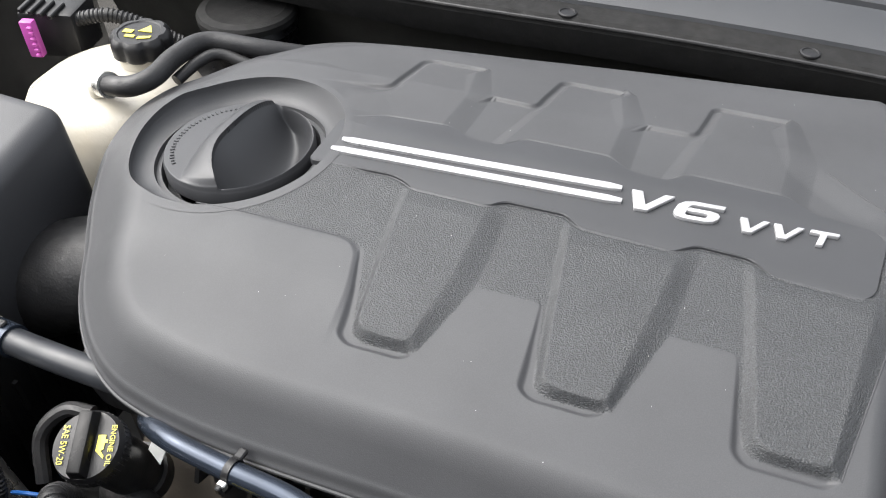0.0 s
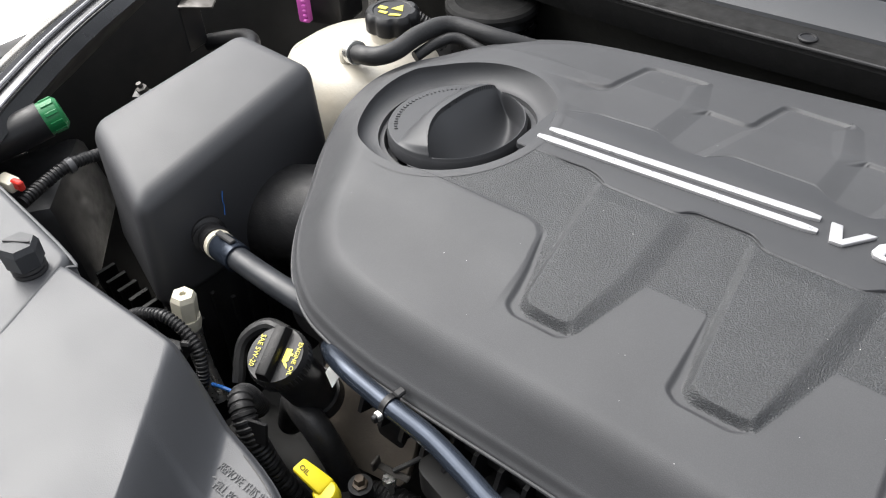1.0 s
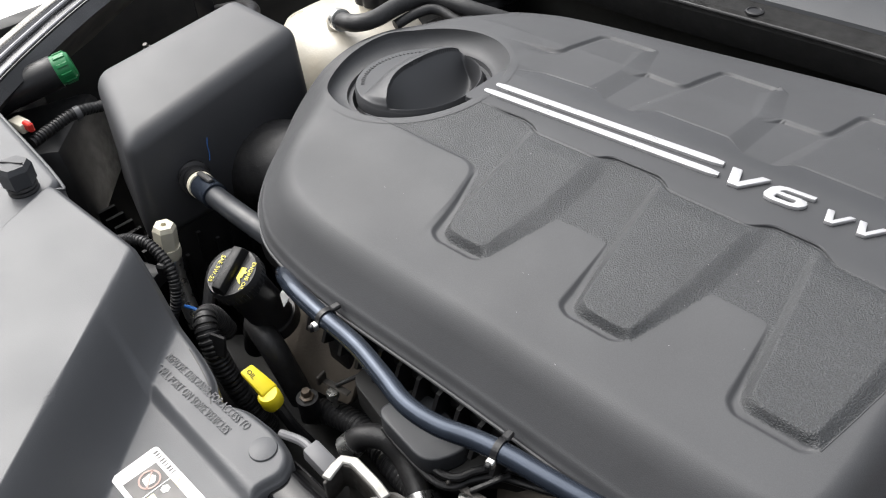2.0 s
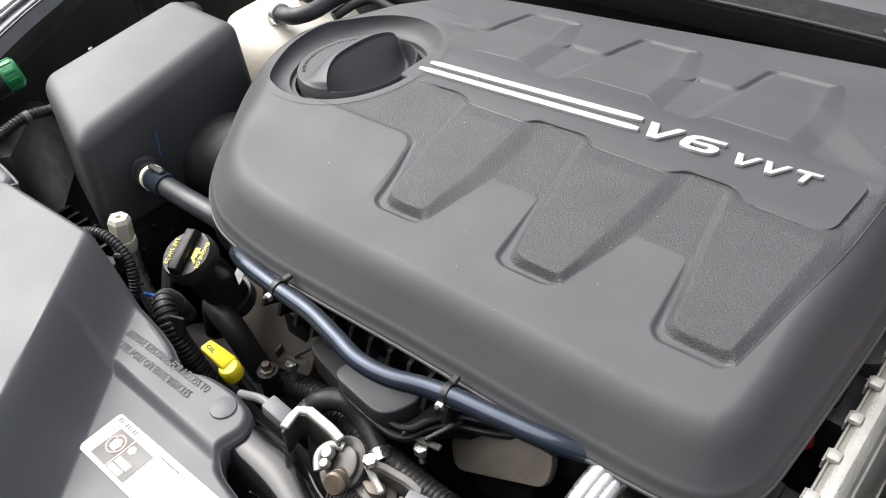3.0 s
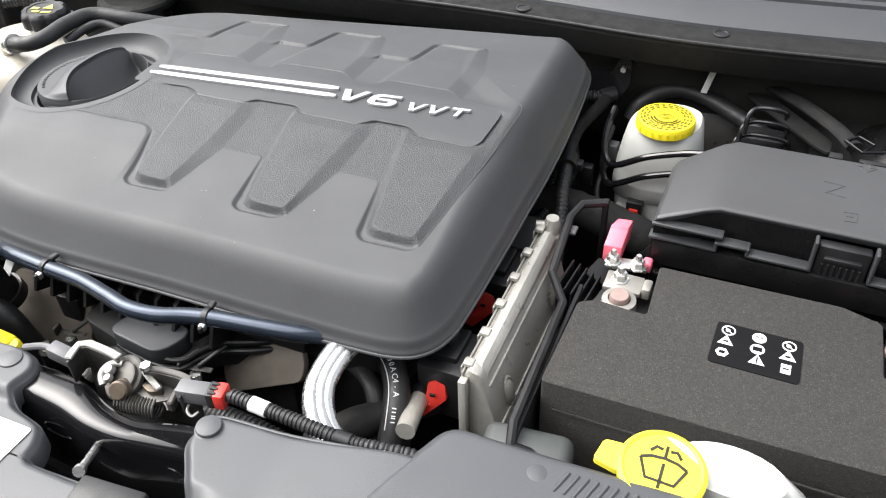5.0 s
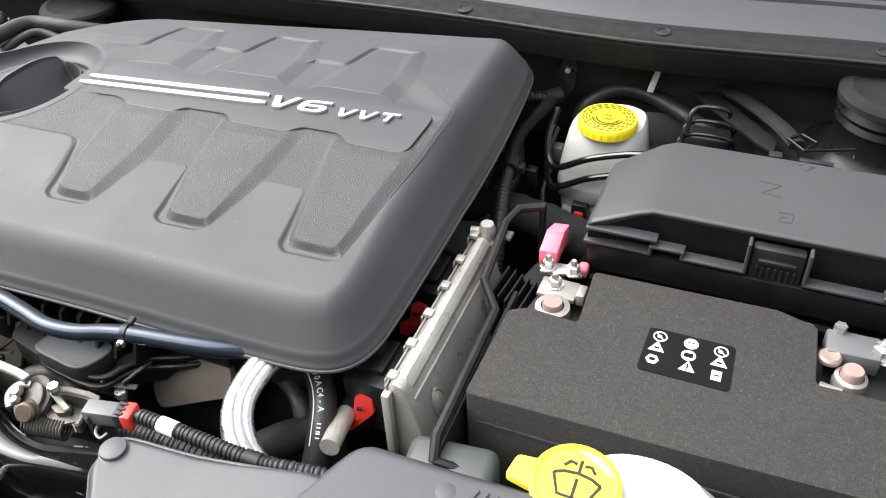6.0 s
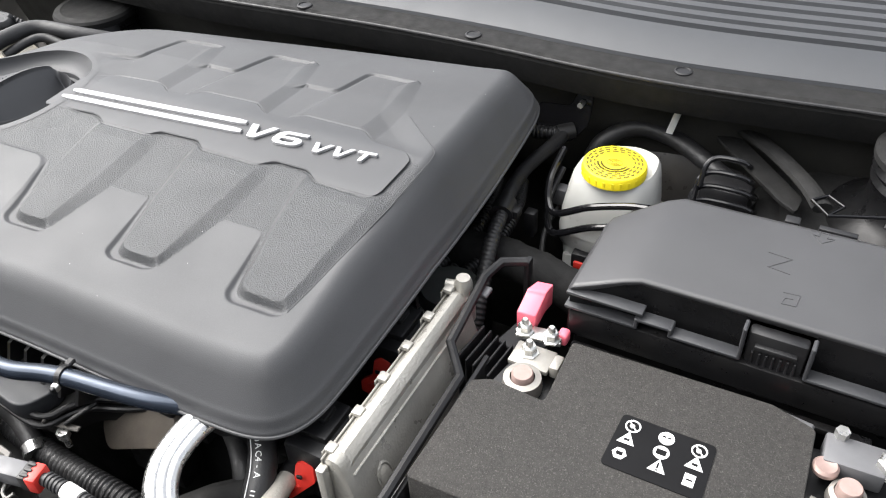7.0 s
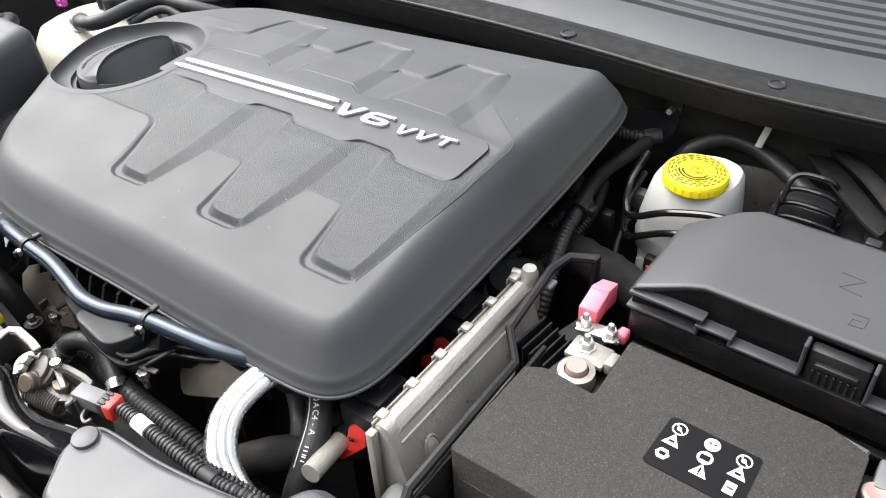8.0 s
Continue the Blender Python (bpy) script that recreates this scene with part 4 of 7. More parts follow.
tcap = part("cap", lobed_cap((0, 0, 0), 0.0305, 0.0215, 8, pose(-0.545, 0.565, 0.8655)), M_BLACK, tk, "black lobed pressure cap")
zt = 0.8862
tri = [(0.0, 0.008), (0.008, -0.006), (-0.008, -0.006)]
for n_, poly in (("symbol", [(x * 0.9 + 0.006, y * 0.9 + 0.006) for x, y in tri]), ("symbol", [(-0.016, -0.004), (-0.006, -0.004), (-0.006, 0.002), (-0.016, 0.002)]), ("symbol", [(-0.010, -0.012), (0.000, -0.012), (0.000, -0.0075), (-0.010, -0.0075)]), ("symbol", [(0.004, -0.014), (0.016, -0.010), (0.016, -0.006), (0.004, -0.009)])):
    part(n_, prism(poly, 0, 0.0006, 0.0, 1, pose(-0.545, 0.565, zt, 0, 0, 10)), M_YINK, tcap)
lb = part("label", prism([(-0.015, -0.010), (0.015, -0.010), (0.015, 0.010), (-0.015, 0.010)], 0, 0.0004, 0, 1, pose(-0.603, 0.520, 0.8493, 6, -11, -8)), M_INK, tk, "outlined warning print on tank")
part("field", prism([(-0.0137, -0.0087), (0.0137, -0.0087), (0.0137, 0.0087), (-0.0137, 0.0087)], 0, 0.0008, 0, 1, pose(-0.603, 0.520, 0.8493, 6, -11, -8)), M_BOTTLE, lb)
part("spout", sweep([(-0.552, 0.500, 0.850), (-0.545, 0.495, 0.866), (-0.528, 0.4905, 0.8735)], 0.0095, 14, 3, smooth=False), M_WHITEP, tk)
part("stub", rbox((-0.634, 0.503, 0.838), (0.006, 0.006, 0.014), 0.002, 1), M_WHITEP, tk)

ch = thing("coolant_hose", (-0.46, 0.50, 0.86), "black rubber coolant hose clipped to the white tank", "hose")
part("hose", sweep([(-0.530, 0.4910, 0.873), (-0.5175, 0.488, 0.876), (-0.498, 0.491, 0.879), (-0.486, 0.508, 0.882), (-0.489, 0.546, 0.882), (-0.480, 0.583, 0.880), (-0.432, 0.602, 0.872), (-0.37, 0.640, 0.852), (-0.27, 0.68, 0.83)], 0.0096, 16, 8), M_RUBBER, ch)
part("hose", sweep([(-0.482, 0.530, 0.866), (-0.475, 0.560, 0.872), (-0.462, 0.578, 0.872), (-0.425, 0.588, 0.860), (-0.36, 0.625, 0.842)], 0.0058, 14, 8), M_RUBBER, ch)
part("clamp", sweep([(-0.5335, 0.4920, 0.872), (-0.5240, 0.4897, 0.8745)], 0.0124, 18, 3, smooth=False), M_STEEL, ch, "silver spring clamp")



# ---- strut towers ----
def strut_tower(x, y, z, label):
    t = thing("strut_tower", (x, y, z - 0.16), label, "strut mount")
    # Turret and cap have overhead shade put into their dull black
    part("turret", lathe([(0.17, -0.12), (0.150, -0.082), (0.142, -0.070), (0.128, -0.066), (0.120, -0.068), (0.112, -0.062), (0.094, -0.060), (0.080, -0.059)], 48, pose(x, y, z)), M_MATTE, t)
    part("mount", lathe([(0.082, -0.060), (0.072, -0.054), (0.060, -0.048), (0.052, -0.038), (0.050, -0.018), (0.053, -0.012), (0.050, -0.006), (0.054, 0.000), (0.050, 0.008)], 48, pose(x, y, z)), M_JET, t)
    part("cap", lathe([(0.048, 0.006), (0.0555, 0.010), (0.0555, 0.016), (0.053, 0.0195), (0.044, 0.0215), (0.042, 0.0205), (0.0, 0.0215)], 48, pose(x, y, z)), M_MATTE, t, "matt black round dust cap")
    for a in (20, 140, 260):
        part("stud", lathe([(0.0, 0.0), (0.007, 0.0), (0.007, 0.006), (0.004, 0.006), (0.004, 0.014), (0.0, 0.014)], 6, pose(x + 0.100 * math.cos(radians(a)), y + 0.100 * math.sin(radians(a)), z - 0.061)), M_STEEL, t)
    return t


strut_tower(0.520, 0.712, 0.868, "black suspension strut mount with round cap behind the fuse box")
strut_tower(-0.515, 0.700, 0.835, "glossy black suspension strut mount behind the coolant tank")


# ---- headlamp, connectors and wiring beside the air box ----
hl = thing("headlamp_housing", (-0.72, 0.20, 0.78), "black headlamp housing with a green bulb cap", "headlamp")
part("housing", loft([[(-0.80, 0.10, 0.70), (-0.70, 0.06, 0.70), (-0.62, 0.19, 0.70), (-0.75, 0.30, 0.70)], [(-0.79, 0.12, 0.808), (-0.705, 0.09, 0.808), (-0.645, 0.19, 0.808), (-0.74, 0.28, 0.808)]], off=0.015), M_BLACK, hl)
CAP_A, CAP_B = (-0.6815, 0.2470, 0.8705), (-0.7025, 0.1800, 0.8580)
part("barrel", sweep([(-0.7070, 0.1650, 0.8550), (-0.6870, 0.2300, 0.8670)], 0.0178, 28, 3, smooth=False), M_BLACK, hl)
gcap = part("bulb_cap", lathe([(0.0, 0.0), (0.013, 0.0), (0.016, 0.003), (0.016, 0.015), (0.0165, 0.018), (0.0165, 0.024), (0.0, 0.024)], 24, look(CAP_A, CAP_B) @ pose(0, 0, 0, 180)), M_GREEN, hl, "bright green bulb cap")
for k in range(10):
    a = 2 * math.pi * k / 10
    m_ = look(CAP_A, CAP_B) @ pose(0, 0, 0, 180) @ pose(0.0162 * math.cos(a), 0.0162 * math.sin(a), 0.009, 0, 0, math.degrees(a))
    b_ = rbox((0, 0, 0), (0.0018, 0.004, 0.012), 0.0005, 1)
    bmesh.ops.transform(b_, matrix=m_, verts=b_.verts)
    part("grip_rib", b_, M_GREEN, gcap)
part("marker_lens", lathe([(0.0, 0.0), (0.013, 0.0), (0.013, 0.008), (0.008, 0.012), (0.0, 0.012)], 20, pose(-0.715, 0.155, 0.872, 15, 10)), M_ORANGE, hl, "orange lens")
cn = thing("wire_connector", (-0.675, 0.17, 0.82), "white and red plug on a ribbed wiring loom", "connector")
part("plug", rbox((-0.650, 0.1660, 0.848), (0.022, 0.013, 0.011), 0.002, 2, 10), M_IVORY, cn)
part("latch", rbox((-0.637, 0.1690, 0.850), (0.013, 0.006, 0.010), 0.0015, 1, 10), M_RED, cn)
part("loom", corrugated([(-0.636, 0.165, 0.832), (-0.645, 0.195, 0.834), (-0.648, 0.225, 0.836), (-0.66, 0.27, 0.82)], 0.0058, 0.004), M_RUBBER, cn)
part("clip", lathe([(0.0062, -0.003), (0.0075, -0.003), (0.0075, 0.003), (0.0062, 0.003)], 20, look((-0.6475, 0.222, 0.8355), (-0.645, 0.29, 0.84))), M_GREYC, cn)
br = thing("bulb_bracket", (-0.69, 0.33, 0.80), "small worn metal bracket on the inner wing", "bracket")
part("plate", rbox((-0.690, 0.335, 0.842), (0.022, 0.014, 0.003), 0.001, 1, 30, 15), M_BLACK, br)
part("post", rbox((-0.690, 0.335, 0.820), (0.006, 0.006, 0.042), 0.001, 1), M_BLACK, br)
part("nut", lathe([(0.0, 0.0), (0.006, 0.0), (0.006, 0.006), (0.003, 0.007), (0.003, 0.012), (0.0, 0.012)], 6, pose(-0.692, 0.337, 0.843, 15)), M_LATCH, br)
lk = thing("wing_bracket", (-0.76, 0.45, 0.83), "small bent dark metal wing bracket", "bracket")
part("plate", rbox((-0.735, 0.45, 0.885), (0.040, 0.018, 0.003), 0.001, 2, 35, 10), M_LATCH, lk)
part("leg", rbox((-0.755, 0.45, 0.86), (0.003, 0.03, 0.07), 0.001, 1, 10), M_BLACK, lk)
pf = thing("wing_fuse_block", (-0.70, 0.62, 0.80), "black fuse block with magenta plug behind the coolant tank", "fuse block")
part("body", rbox((-0.690, 0.615, 0.860), (0.06, 0.05, 0.05), 0.004, 2, 15), M_BLACK, pf)
for k in range(4):
    part("rib", rbox((-0.712 + k * 0.013, 0.600, 0.8865), (0.005, 0.030, 0.005), 0.001, 1, 15), M_BLACK, pf)
mg = part("plug", rbox((-0.690, 0.575, 0.865), (0.014, 0.010, 0.040), 0.002, 2, 15), M_MAGENTA, pf, "magenta plug")
for k in range(6):
    part("tooth", rbox((-0.683, 0.569, 0.850 + k * 0.006), (0.005, 0.004, 0.003), 0.0006, 1, 15), M_MAGENTA, mg)
part("loom", corrugated([(-0.66, 0.61, 0.875), (-0.63, 0.625, 0.878), (-0.60, 0.640, 0.865), (-0.575, 0.66, 0.84)], 0.007, 0.0045), M_RUBBER, pf)
pf.location += Vector((0.018, -0.027, -0.003))
ip = thing("intake_snorkel", (-0.66, 0.42, 0.80), "black plastic air intake snorkel behind the filter box", "air duct")
part("duct", sweep([(-0.60, 0.425, 0.84), (-0.65, 0.45, 0.85), (-0.70, 0.48, 0.84), (-0.76, 0.47, 0.82)], 0.011, 16, 8), M_BLACK, ip)


# ---- oil filler, dipstick, front tube ----
of = thing("oil_filler", (-0.305, 0.195, 0.74), "black engine oil filler cap with yellow print on its neck", "oil filler")
OC = Vector((-0.3105, 0.1890, 0.8360))
ax = Vector((0.02, -0.34, 0.94)).normalized()
ay = (Vector((0.08, 1, 0)) - ax * ax.dot(Vector((0.08, 1, 0)))).normalized()
om = Matrix((ay.cross(ax), ay, ax)).transposed().to_4x4()
om.translation = OC
om = om @ pose(0, 0, 0, 0, 0, 25)
part("neck", sweep([OC - ax * 0.005, OC - ax * 0.03, OC - ax * 0.075], 0.0185, 24, 3, smooth=False), M_BLACK, of)
part("neck_collar", sweep([OC - ax * 0.070, OC - ax * 0.082], 0.0215, 24, 2, smooth=False), M_BLACK, of)
oc = part("cap", lathe([(0.0215, -0.012), (0.0232, -0.010), (0.0232, 0.000), (0.0215, 0.004), (0.0, 0.0045)], 40, om), M_BLACK, of, "black knurled filler cap")
part("grip", loft([[om @ Vector((x, y, 0.003)) for x, y in ((-0.0060, -0.0215), (0.0060, -0.0215), (0.0060, 0.0215), (-0.0060, 0.0215))], [om @ Vector((x, y, 0.0125)) for x, y in ((-0.0045, -0.0195), (0.0045, -0.0195), (0.0045, 0.0195), (-0.0045, 0.0195))]], off=0.0015), M_JET, oc)
for k in range(40):
    a = 2 * math.pi * k / 40
    b_ = rbox((0.0230 * math.cos(a), 0.0230 * math.sin(a), -0.0055), (0.0012, 0.0014, 0.0085), 0.0002, 1, math.degrees(a))
    bmesh.ops.transform(b_, matrix=om, verts=b_.verts)
    part("knurl", b_, M_BLACK, oc)
part("printed_word", lettering("ENGINE OIL", 0.0050, 0.0004, om @ pose(0.0155, 0.0125, 0.0049, 0, 0, -90), 0.0, 1.0, 0.026), M_YINK, oc, "yellow printed words")
part("printed_word", lettering("SAE 5W-20", 0.0060, 0.0004, om @ pose(-0.0165, 0.0125, 0.0049, 0, 0, -90), 0.0, 1.0, 0.025), M_YINK, oc, "yellow printed words")
part("oil_can_symbol", prism([(-0.006, -0.003), (0.004, -0.003), (0.009, 0.004), (0.007, 0.004), (0.004, 0.001), (0.003, 0.003), (-0.001, 0.003), (-0.001, 0.005), (-0.003, 0.005), (-0.003, 0.003), (-0.006, 0.003)], 0, 0.0004, 0, 1, om @ pose(0.0102, 0.0, 0.0046, 0, 0, -90) @ Matrix.Diagonal((1.0, 0.85, 1, 1))), M_YINK, oc)
single("paper_tag", prism([(-0.008, -0.013), (0.008, -0.013), (0.008, 0.013), (-0.008, 0.013)], 0, 0.0006, 0, 1, pose(-0.286, 0.2205, 0.812, 55, 0, -25)), M_LABEL, "white printed paper tag on the filler neck", "label")

TUBE = [(-0.315, 0.245, 0.800), (-0.297, 0.226, 0.820), (-0.268, 0.2145, 0.831), (-0.225, 0.2095, 0.833), (-0.180, 0.2070, 0.833), (-0.145, 0.2010, 0.832), (-0.116, 0.1955, 0.831), (-0.088, 0.1975, 0.831), (-0.060, 0.2060, 0.832), (-0.035, 0.2110, 0.833), (0.005, 0.2165, 0.833), (0.038, 0.2235, 0.831), (0.070, 0.2390, 0.823), (0.105, 0.262, 0.812)]
ft = thing("coolant_tube", (-0.10, 0.21, 0.82), "glossy blue-black metal tube bent along the engine front", "pipe")
part("tube", sweep(TUBE, 0.0073, 20, 10), M_TUBE, ft)


def tube_clip(x, y, z, ang):
    """Clamp band with a squared screw head."""
    m = pose(x, y, z, 0, 0, ang)
    c = part("clip", lathe([(0.0074, -0.0024), (0.0084, -0.0024), (0.0084, 0.0024), (0.0074, 0.0024)], 24, m @ pose(0, 0, 0, 0, 90, 0)), M_BLACK, ft, "black clamp band")
    for i, (dy, w) in enumerate(((-0.0104, 0.006), (-0.0132, 0.004))):
        b_ = rbox((0, dy, -0.002), (w, 0.0045, 0.006), 0.0008, 1)
        bmesh.ops.transform(b_, matrix=m, verts=b_.verts)
        part("screw_head", b_, M_STEEL if i == 0 else M_BLACK, c)
    b_ = rbox((0.001, 0.009, 0.006), (0.006, 0.008, 0.004), 0.001, 1)
    bmesh.ops.transform(b_, matrix=m, verts=b_.verts)
    part("tab", b_, M_BLACK, c)


tube_clip(-0.219, 0.2095, 0.8335, -5)
tube_clip(-0.043, 0.2100, 0.8332, 9)

dp = thing("dipstick", (-0.245, 0.155, 0.70), "yellow plastic dipstick handle", "dipstick")
DA, DB = Vector((-0.259, 0.1530, 0.7915)), Vector((-0.236, 0.1570, 0.7780))
part("handle", loft([[DA + Vector(v) for v in ((0, -0.006, -0.002), (0, 0.006, -0.002), (0, 0.006, 0.002), (0, -0.006, 0.002))], [DA.lerp(DB, 0.6) + Vector(v) for v in ((0, -0.007, -0.003), (0, 0.007, -0.003), (0, 0.007, 0.003), (0, -0.007, 0.003))], [DB + Vector(v) for v in ((0, -0.0075, -0.006), (0, 0.0075, -0.006), (0, 0.0075, 0.003), (0, -0.0075, 0.003))]], off=0.002), M_YELLOW, dp)
part("knob", lathe([(0.0, 0.0), (0.008, 0.0), (0.0092, 0.003), (0.0092, 0.013), (0.0075, 0.0155), (0.0, 0.016)], 24, pose(DB.x, DB.y, DB.z - 0.014, 10)), M_YELLOW, dp)
part("print", lettering("OIL", 0.0055, 0.0003, pose(DA.x + 0.003, DA.y - 0.002, DA.z + 0.0010, 0, 30, 5)), M_INK, dp)
part("rod", sweep([(-0.231, 0.157, 0.766), (-0.222, 0.165, 0.73), (-0.20, 0.20, 0.62)], 0.005, 10, 4), M_BLACK, dp)


# ---- front of the engine under the tube ----
def plate(name, poly, z0, z1, material, label, category, m=None, off=0.004):
    return single(name, prism(poly, z0, z1, off, 2, m), material, label, category)


HS = [(-0.050, -0.042), (0.048, -0.042), (0.056, 0.0), (0.05, 0.045), (-0.045, 0.045), (-0.056, 0.01)]
hs = thing("heat_shield", (-0.255, 0.225, 0.70), "dusty tan heat shield below the tube", "heat shield", "heat shields")
part("plate", prism(rounded(HS, 0.012), -0.004, 0.004, 0.002, 2, pose(-0.285, 0.238, 0.728, 60, -10, 6)), M_SHIELD, hs)
part("stay", rbox((-0.255, 0.25, 0.73), (0.03, 0.03, 0.06), 0.004), M_BLACK, hs)
hs2 = thing("heat_shield", (-0.03, 0.225, 0.68), "dusty tan heat shield low beside the silver pipe", "heat shield", "heat shields")
part("plate", prism(rounded([(x * 0.92, y * 0.45) for x, y in HS], 0.012), -0.004, 0.004, 0.002, 2, pose(-0.020, 0.238, 0.752, 50, -26, 6)), M_SHIELD, hs2)
part("stay", rbox((-0.02, 0.25, 0.71), (0.06, 0.03, 0.06), 0.004), M_BLACK, hs2)
mf = thing("manifold_flange", (-0.13, 0.23, 0.74), "black ribbed intake manifold edge under the cover", "manifold")
part("flange", rbox((-0.12, 0.246, 0.795), (0.30, 0.020, 0.012), 0.003), M_BLACK, mf)
part("rail", rbox((-0.12, 0.262, 0.772), (0.32, 0.020, 0.060), 0.004), M_BLACK, mf)
for k in range(11):
    x = -0.262 + k * 0.0205
    part("rib", loft([[(x, 0.214, 0.786), (x + 0.0035, 0.214, 0.786), (x + 0.0035, 0.250, 0.770), (x, 0.250, 0.770)], [(x, 0.226, 0.812), (x + 0.0035, 0.226, 0.812), (x + 0.0035, 0.250, 0.818), (x, 0.250, 0.818)]]), M_BLACK, mf)
vc = thing("valve_cover", (-0.12, 0.20, 0.70), "dark grey valve cover step with a raised dome", "valve cover")
part("ledge", prism(rounded([(-0.205, 0.212), (-0.14, 0.198), (-0.078, 0.203), (-0.066, 0.228), (-0.02, 0.250), (0.0, 0.27), (-0.205, 0.27)], 0.012), 0.745, 0.772, 0.004), M_DARK, vc)
for dy, dz in ((0.0, 0.0), (-0.0045, -0.0065)):
    part("gasket_lip", sweep([(-0.150, 0.203 + dy, 0.776 + dz), (-0.128, 0.199 + dy, 0.776 + dz), (-0.093, 0.196 + dy, 0.776 + dz), (-0.077, 0.201 + dy, 0.776 + dz), (-0.070, 0.215 + dy, 0.776 + dz), (-0.057, 0.230 + dy, 0.776 + dz), (-0.024, 0.245 + dy, 0.776 + dz), (0.012, 0.268 + dy, 0.776 + dz)], 0.0030, 10, 6), M_BLACK, vc)
part("dome", prism(rounded([(-0.158, 0.196), (-0.092, 0.188), (-0.078, 0.224), (-0.140, 0.236)], 0.016), 0.772, 0.790, 0.004, 3), M_COWL, vc)


def stud_bracket(x, y, z):
    """Stay with two ears and a threaded stud with nut."""
    t = thing("stud_bracket", (x, y, z - 0.03), "small metal stay with stud and nut", "bracket", "engine front brackets")
    part("stay", rbox((x, y, z), (0.030, 0.006, 0.002), 0.0008, 1, 10), M_LATCH, t)
    part("ear", rbox((x - 0.013, y - 0.004, z + 0.004), (0.003, 0.010, 0.010), 0.0008, 1, 10), M_LATCH, t)
    part("leg", rbox((x + 0.010, y + 0.012, z + 0.008), (0.004, 0.032, 0.003), 0.0008, 1, -35, 20), M_BLACK, t)
    part("nut", lathe([(0.0, -0.010), (0.0055, -0.010), (0.0055, -0.003), (0.0, -0.003)], 6, pose(x, y - 0.004, z)), M_STEEL, t)
    part("stud", lathe([(0.0, -0.022), (0.0028, -0.022), (0.0028, -0.010)], 10, pose(x, y - 0.004, z)), M_STEEL, t)
    return t


stud_bracket(-0.226, 0.209, 0.746)
stud_bracket(-0.0665, 0.203, 0.767)
bl = thing("engine_bolt", (-0.243, 0.19, 0.72), "zinc flange bolt on the engine front", "bolt")
part("head", lathe([(0.0, 0.009), (0.0038, 0.009), (0.0042, 0.008), (0.0042, 0.003), (0.0064, 0.002), (0.0064, 0.0), (0.0, 0.0)], 6, pose(-0.243, 0.190, 0.735)), M_RUST, bl)
part("boss", lathe([(0.0095, -0.02), (0.0095, 0.0), (0.0, 0.0)], 20, pose(-0.243, 0.190, 0.735)), M_BLACK, bl)
fh = thing("front_hose", (-0.13, 0.16, 0.75), "ribbed black coolant hose with a smooth bend behind the latch", "hose")
part("ribbed_hose", corrugated([(-0.2567, 0.1940, 0.7000), (-0.2330, 0.2060, 0.7060), (-0.1900, 0.2080, 0.7150), (-0.1400, 0.1990, 0.7200), (-0.0660, 0.1890, 0.7280), (-0.0038, 0.1870, 0.7280), (0.0400, 0.1880, 0.7150)], 0.0110, 0.0048, 0.0011, 16), M_RUBBER, fh)
part("bend", sweep([(-0.1759, 0.1800, 0.7390), (-0.1690, 0.1890, 0.7500), (-0.1520, 0.1985, 0.7540), (-0.1350, 0.2010, 0.7440), (-0.1180, 0.1960, 0.7360), (-0.1040, 0.1890, 0.7300)], 0.0098, 16, 8), M_RUBBER, fh)
part("sleeve", sweep([(-0.1775, 0.1785, 0.7370), (-0.1725, 0.1845, 0.7445)], 0.0112, 16, 3, smooth=False), M_ALU, fh)
part("sleeve", sweep([(-0.1080, 0.1912, 0.7318), (-0.1000, 0.1865, 0.7285)], 0.0112, 16, 3, smooth=False), M_ALU, fh)
dk = thing("lower_ducting", (-0.30, 0.21, 0.62), "black moulded pipes low beside the oil filler", "pipe")
part("elbow", sweep([(-0.345, 0.205, 0.71), (-0.328, 0.204, 0.755), (-0.306, 0.196, 0.768), (-0.285, 0.194, 0.755), (-0.272, 0.20, 0.70)], 0.0115, 20, 8), M_RUBBER, dk)
part("conduit", corrugated([(-0.365, 0.190, 0.73), (-0.355, 0.178, 0.765), (-0.342, 0.166, 0.780), (-0.325, 0.158, 0.765), (-0.31, 0.162, 0.71), (-0.30, 0.18, 0.64)], 0.0095, 0.0045, 0.0012, 14), M_RUBBER, dk)
part("tab", rbox((-0.318, 0.158, 0.772), (0.022, 0.003, 0.020), 0.001, 1, 20, -20), M_BLACK, dk)
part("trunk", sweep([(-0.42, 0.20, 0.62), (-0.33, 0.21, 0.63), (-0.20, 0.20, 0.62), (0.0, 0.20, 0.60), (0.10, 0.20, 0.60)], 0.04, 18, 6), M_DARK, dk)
wl = thing("wiring_loop", (-0.41, 0.17, 0.72), "looped ribbed wiring loom beside the ivory hex cap", "wiring")
part("loom", corrugated([(-0.47, 0.155, 0.800), (-0.450, 0.162, 0.812), (-0.425, 0.170, 0.815), (-0.400, 0.172, 0.800), (-0.390, 0.165, 0.775), (-0.395, 0.155, 0.745), (-0.41, 0.15, 0.70)], 0.0048, 0.0034, 0.0009), M_RUBBER, wl)
part("plug", rbox((-0.430, 0.162, 0.778), (0.026, 0.018, 0.016), 0.002, 2, 20), M_BLACK, wl)
part("clip", rbox((-0.405, 0.170, 0.800), (0.010, 0.014, 0.012), 0.002, 1, 30), M_BLACK, wl)
part("wire", sweep([(-0.39, 0.17, 0.76), (-0.375, 0.172, 0.765), (-0.36, 0.178, 0.76)], 0.0016, 8, 5), M_BLUE, wl, "thin blue wire")
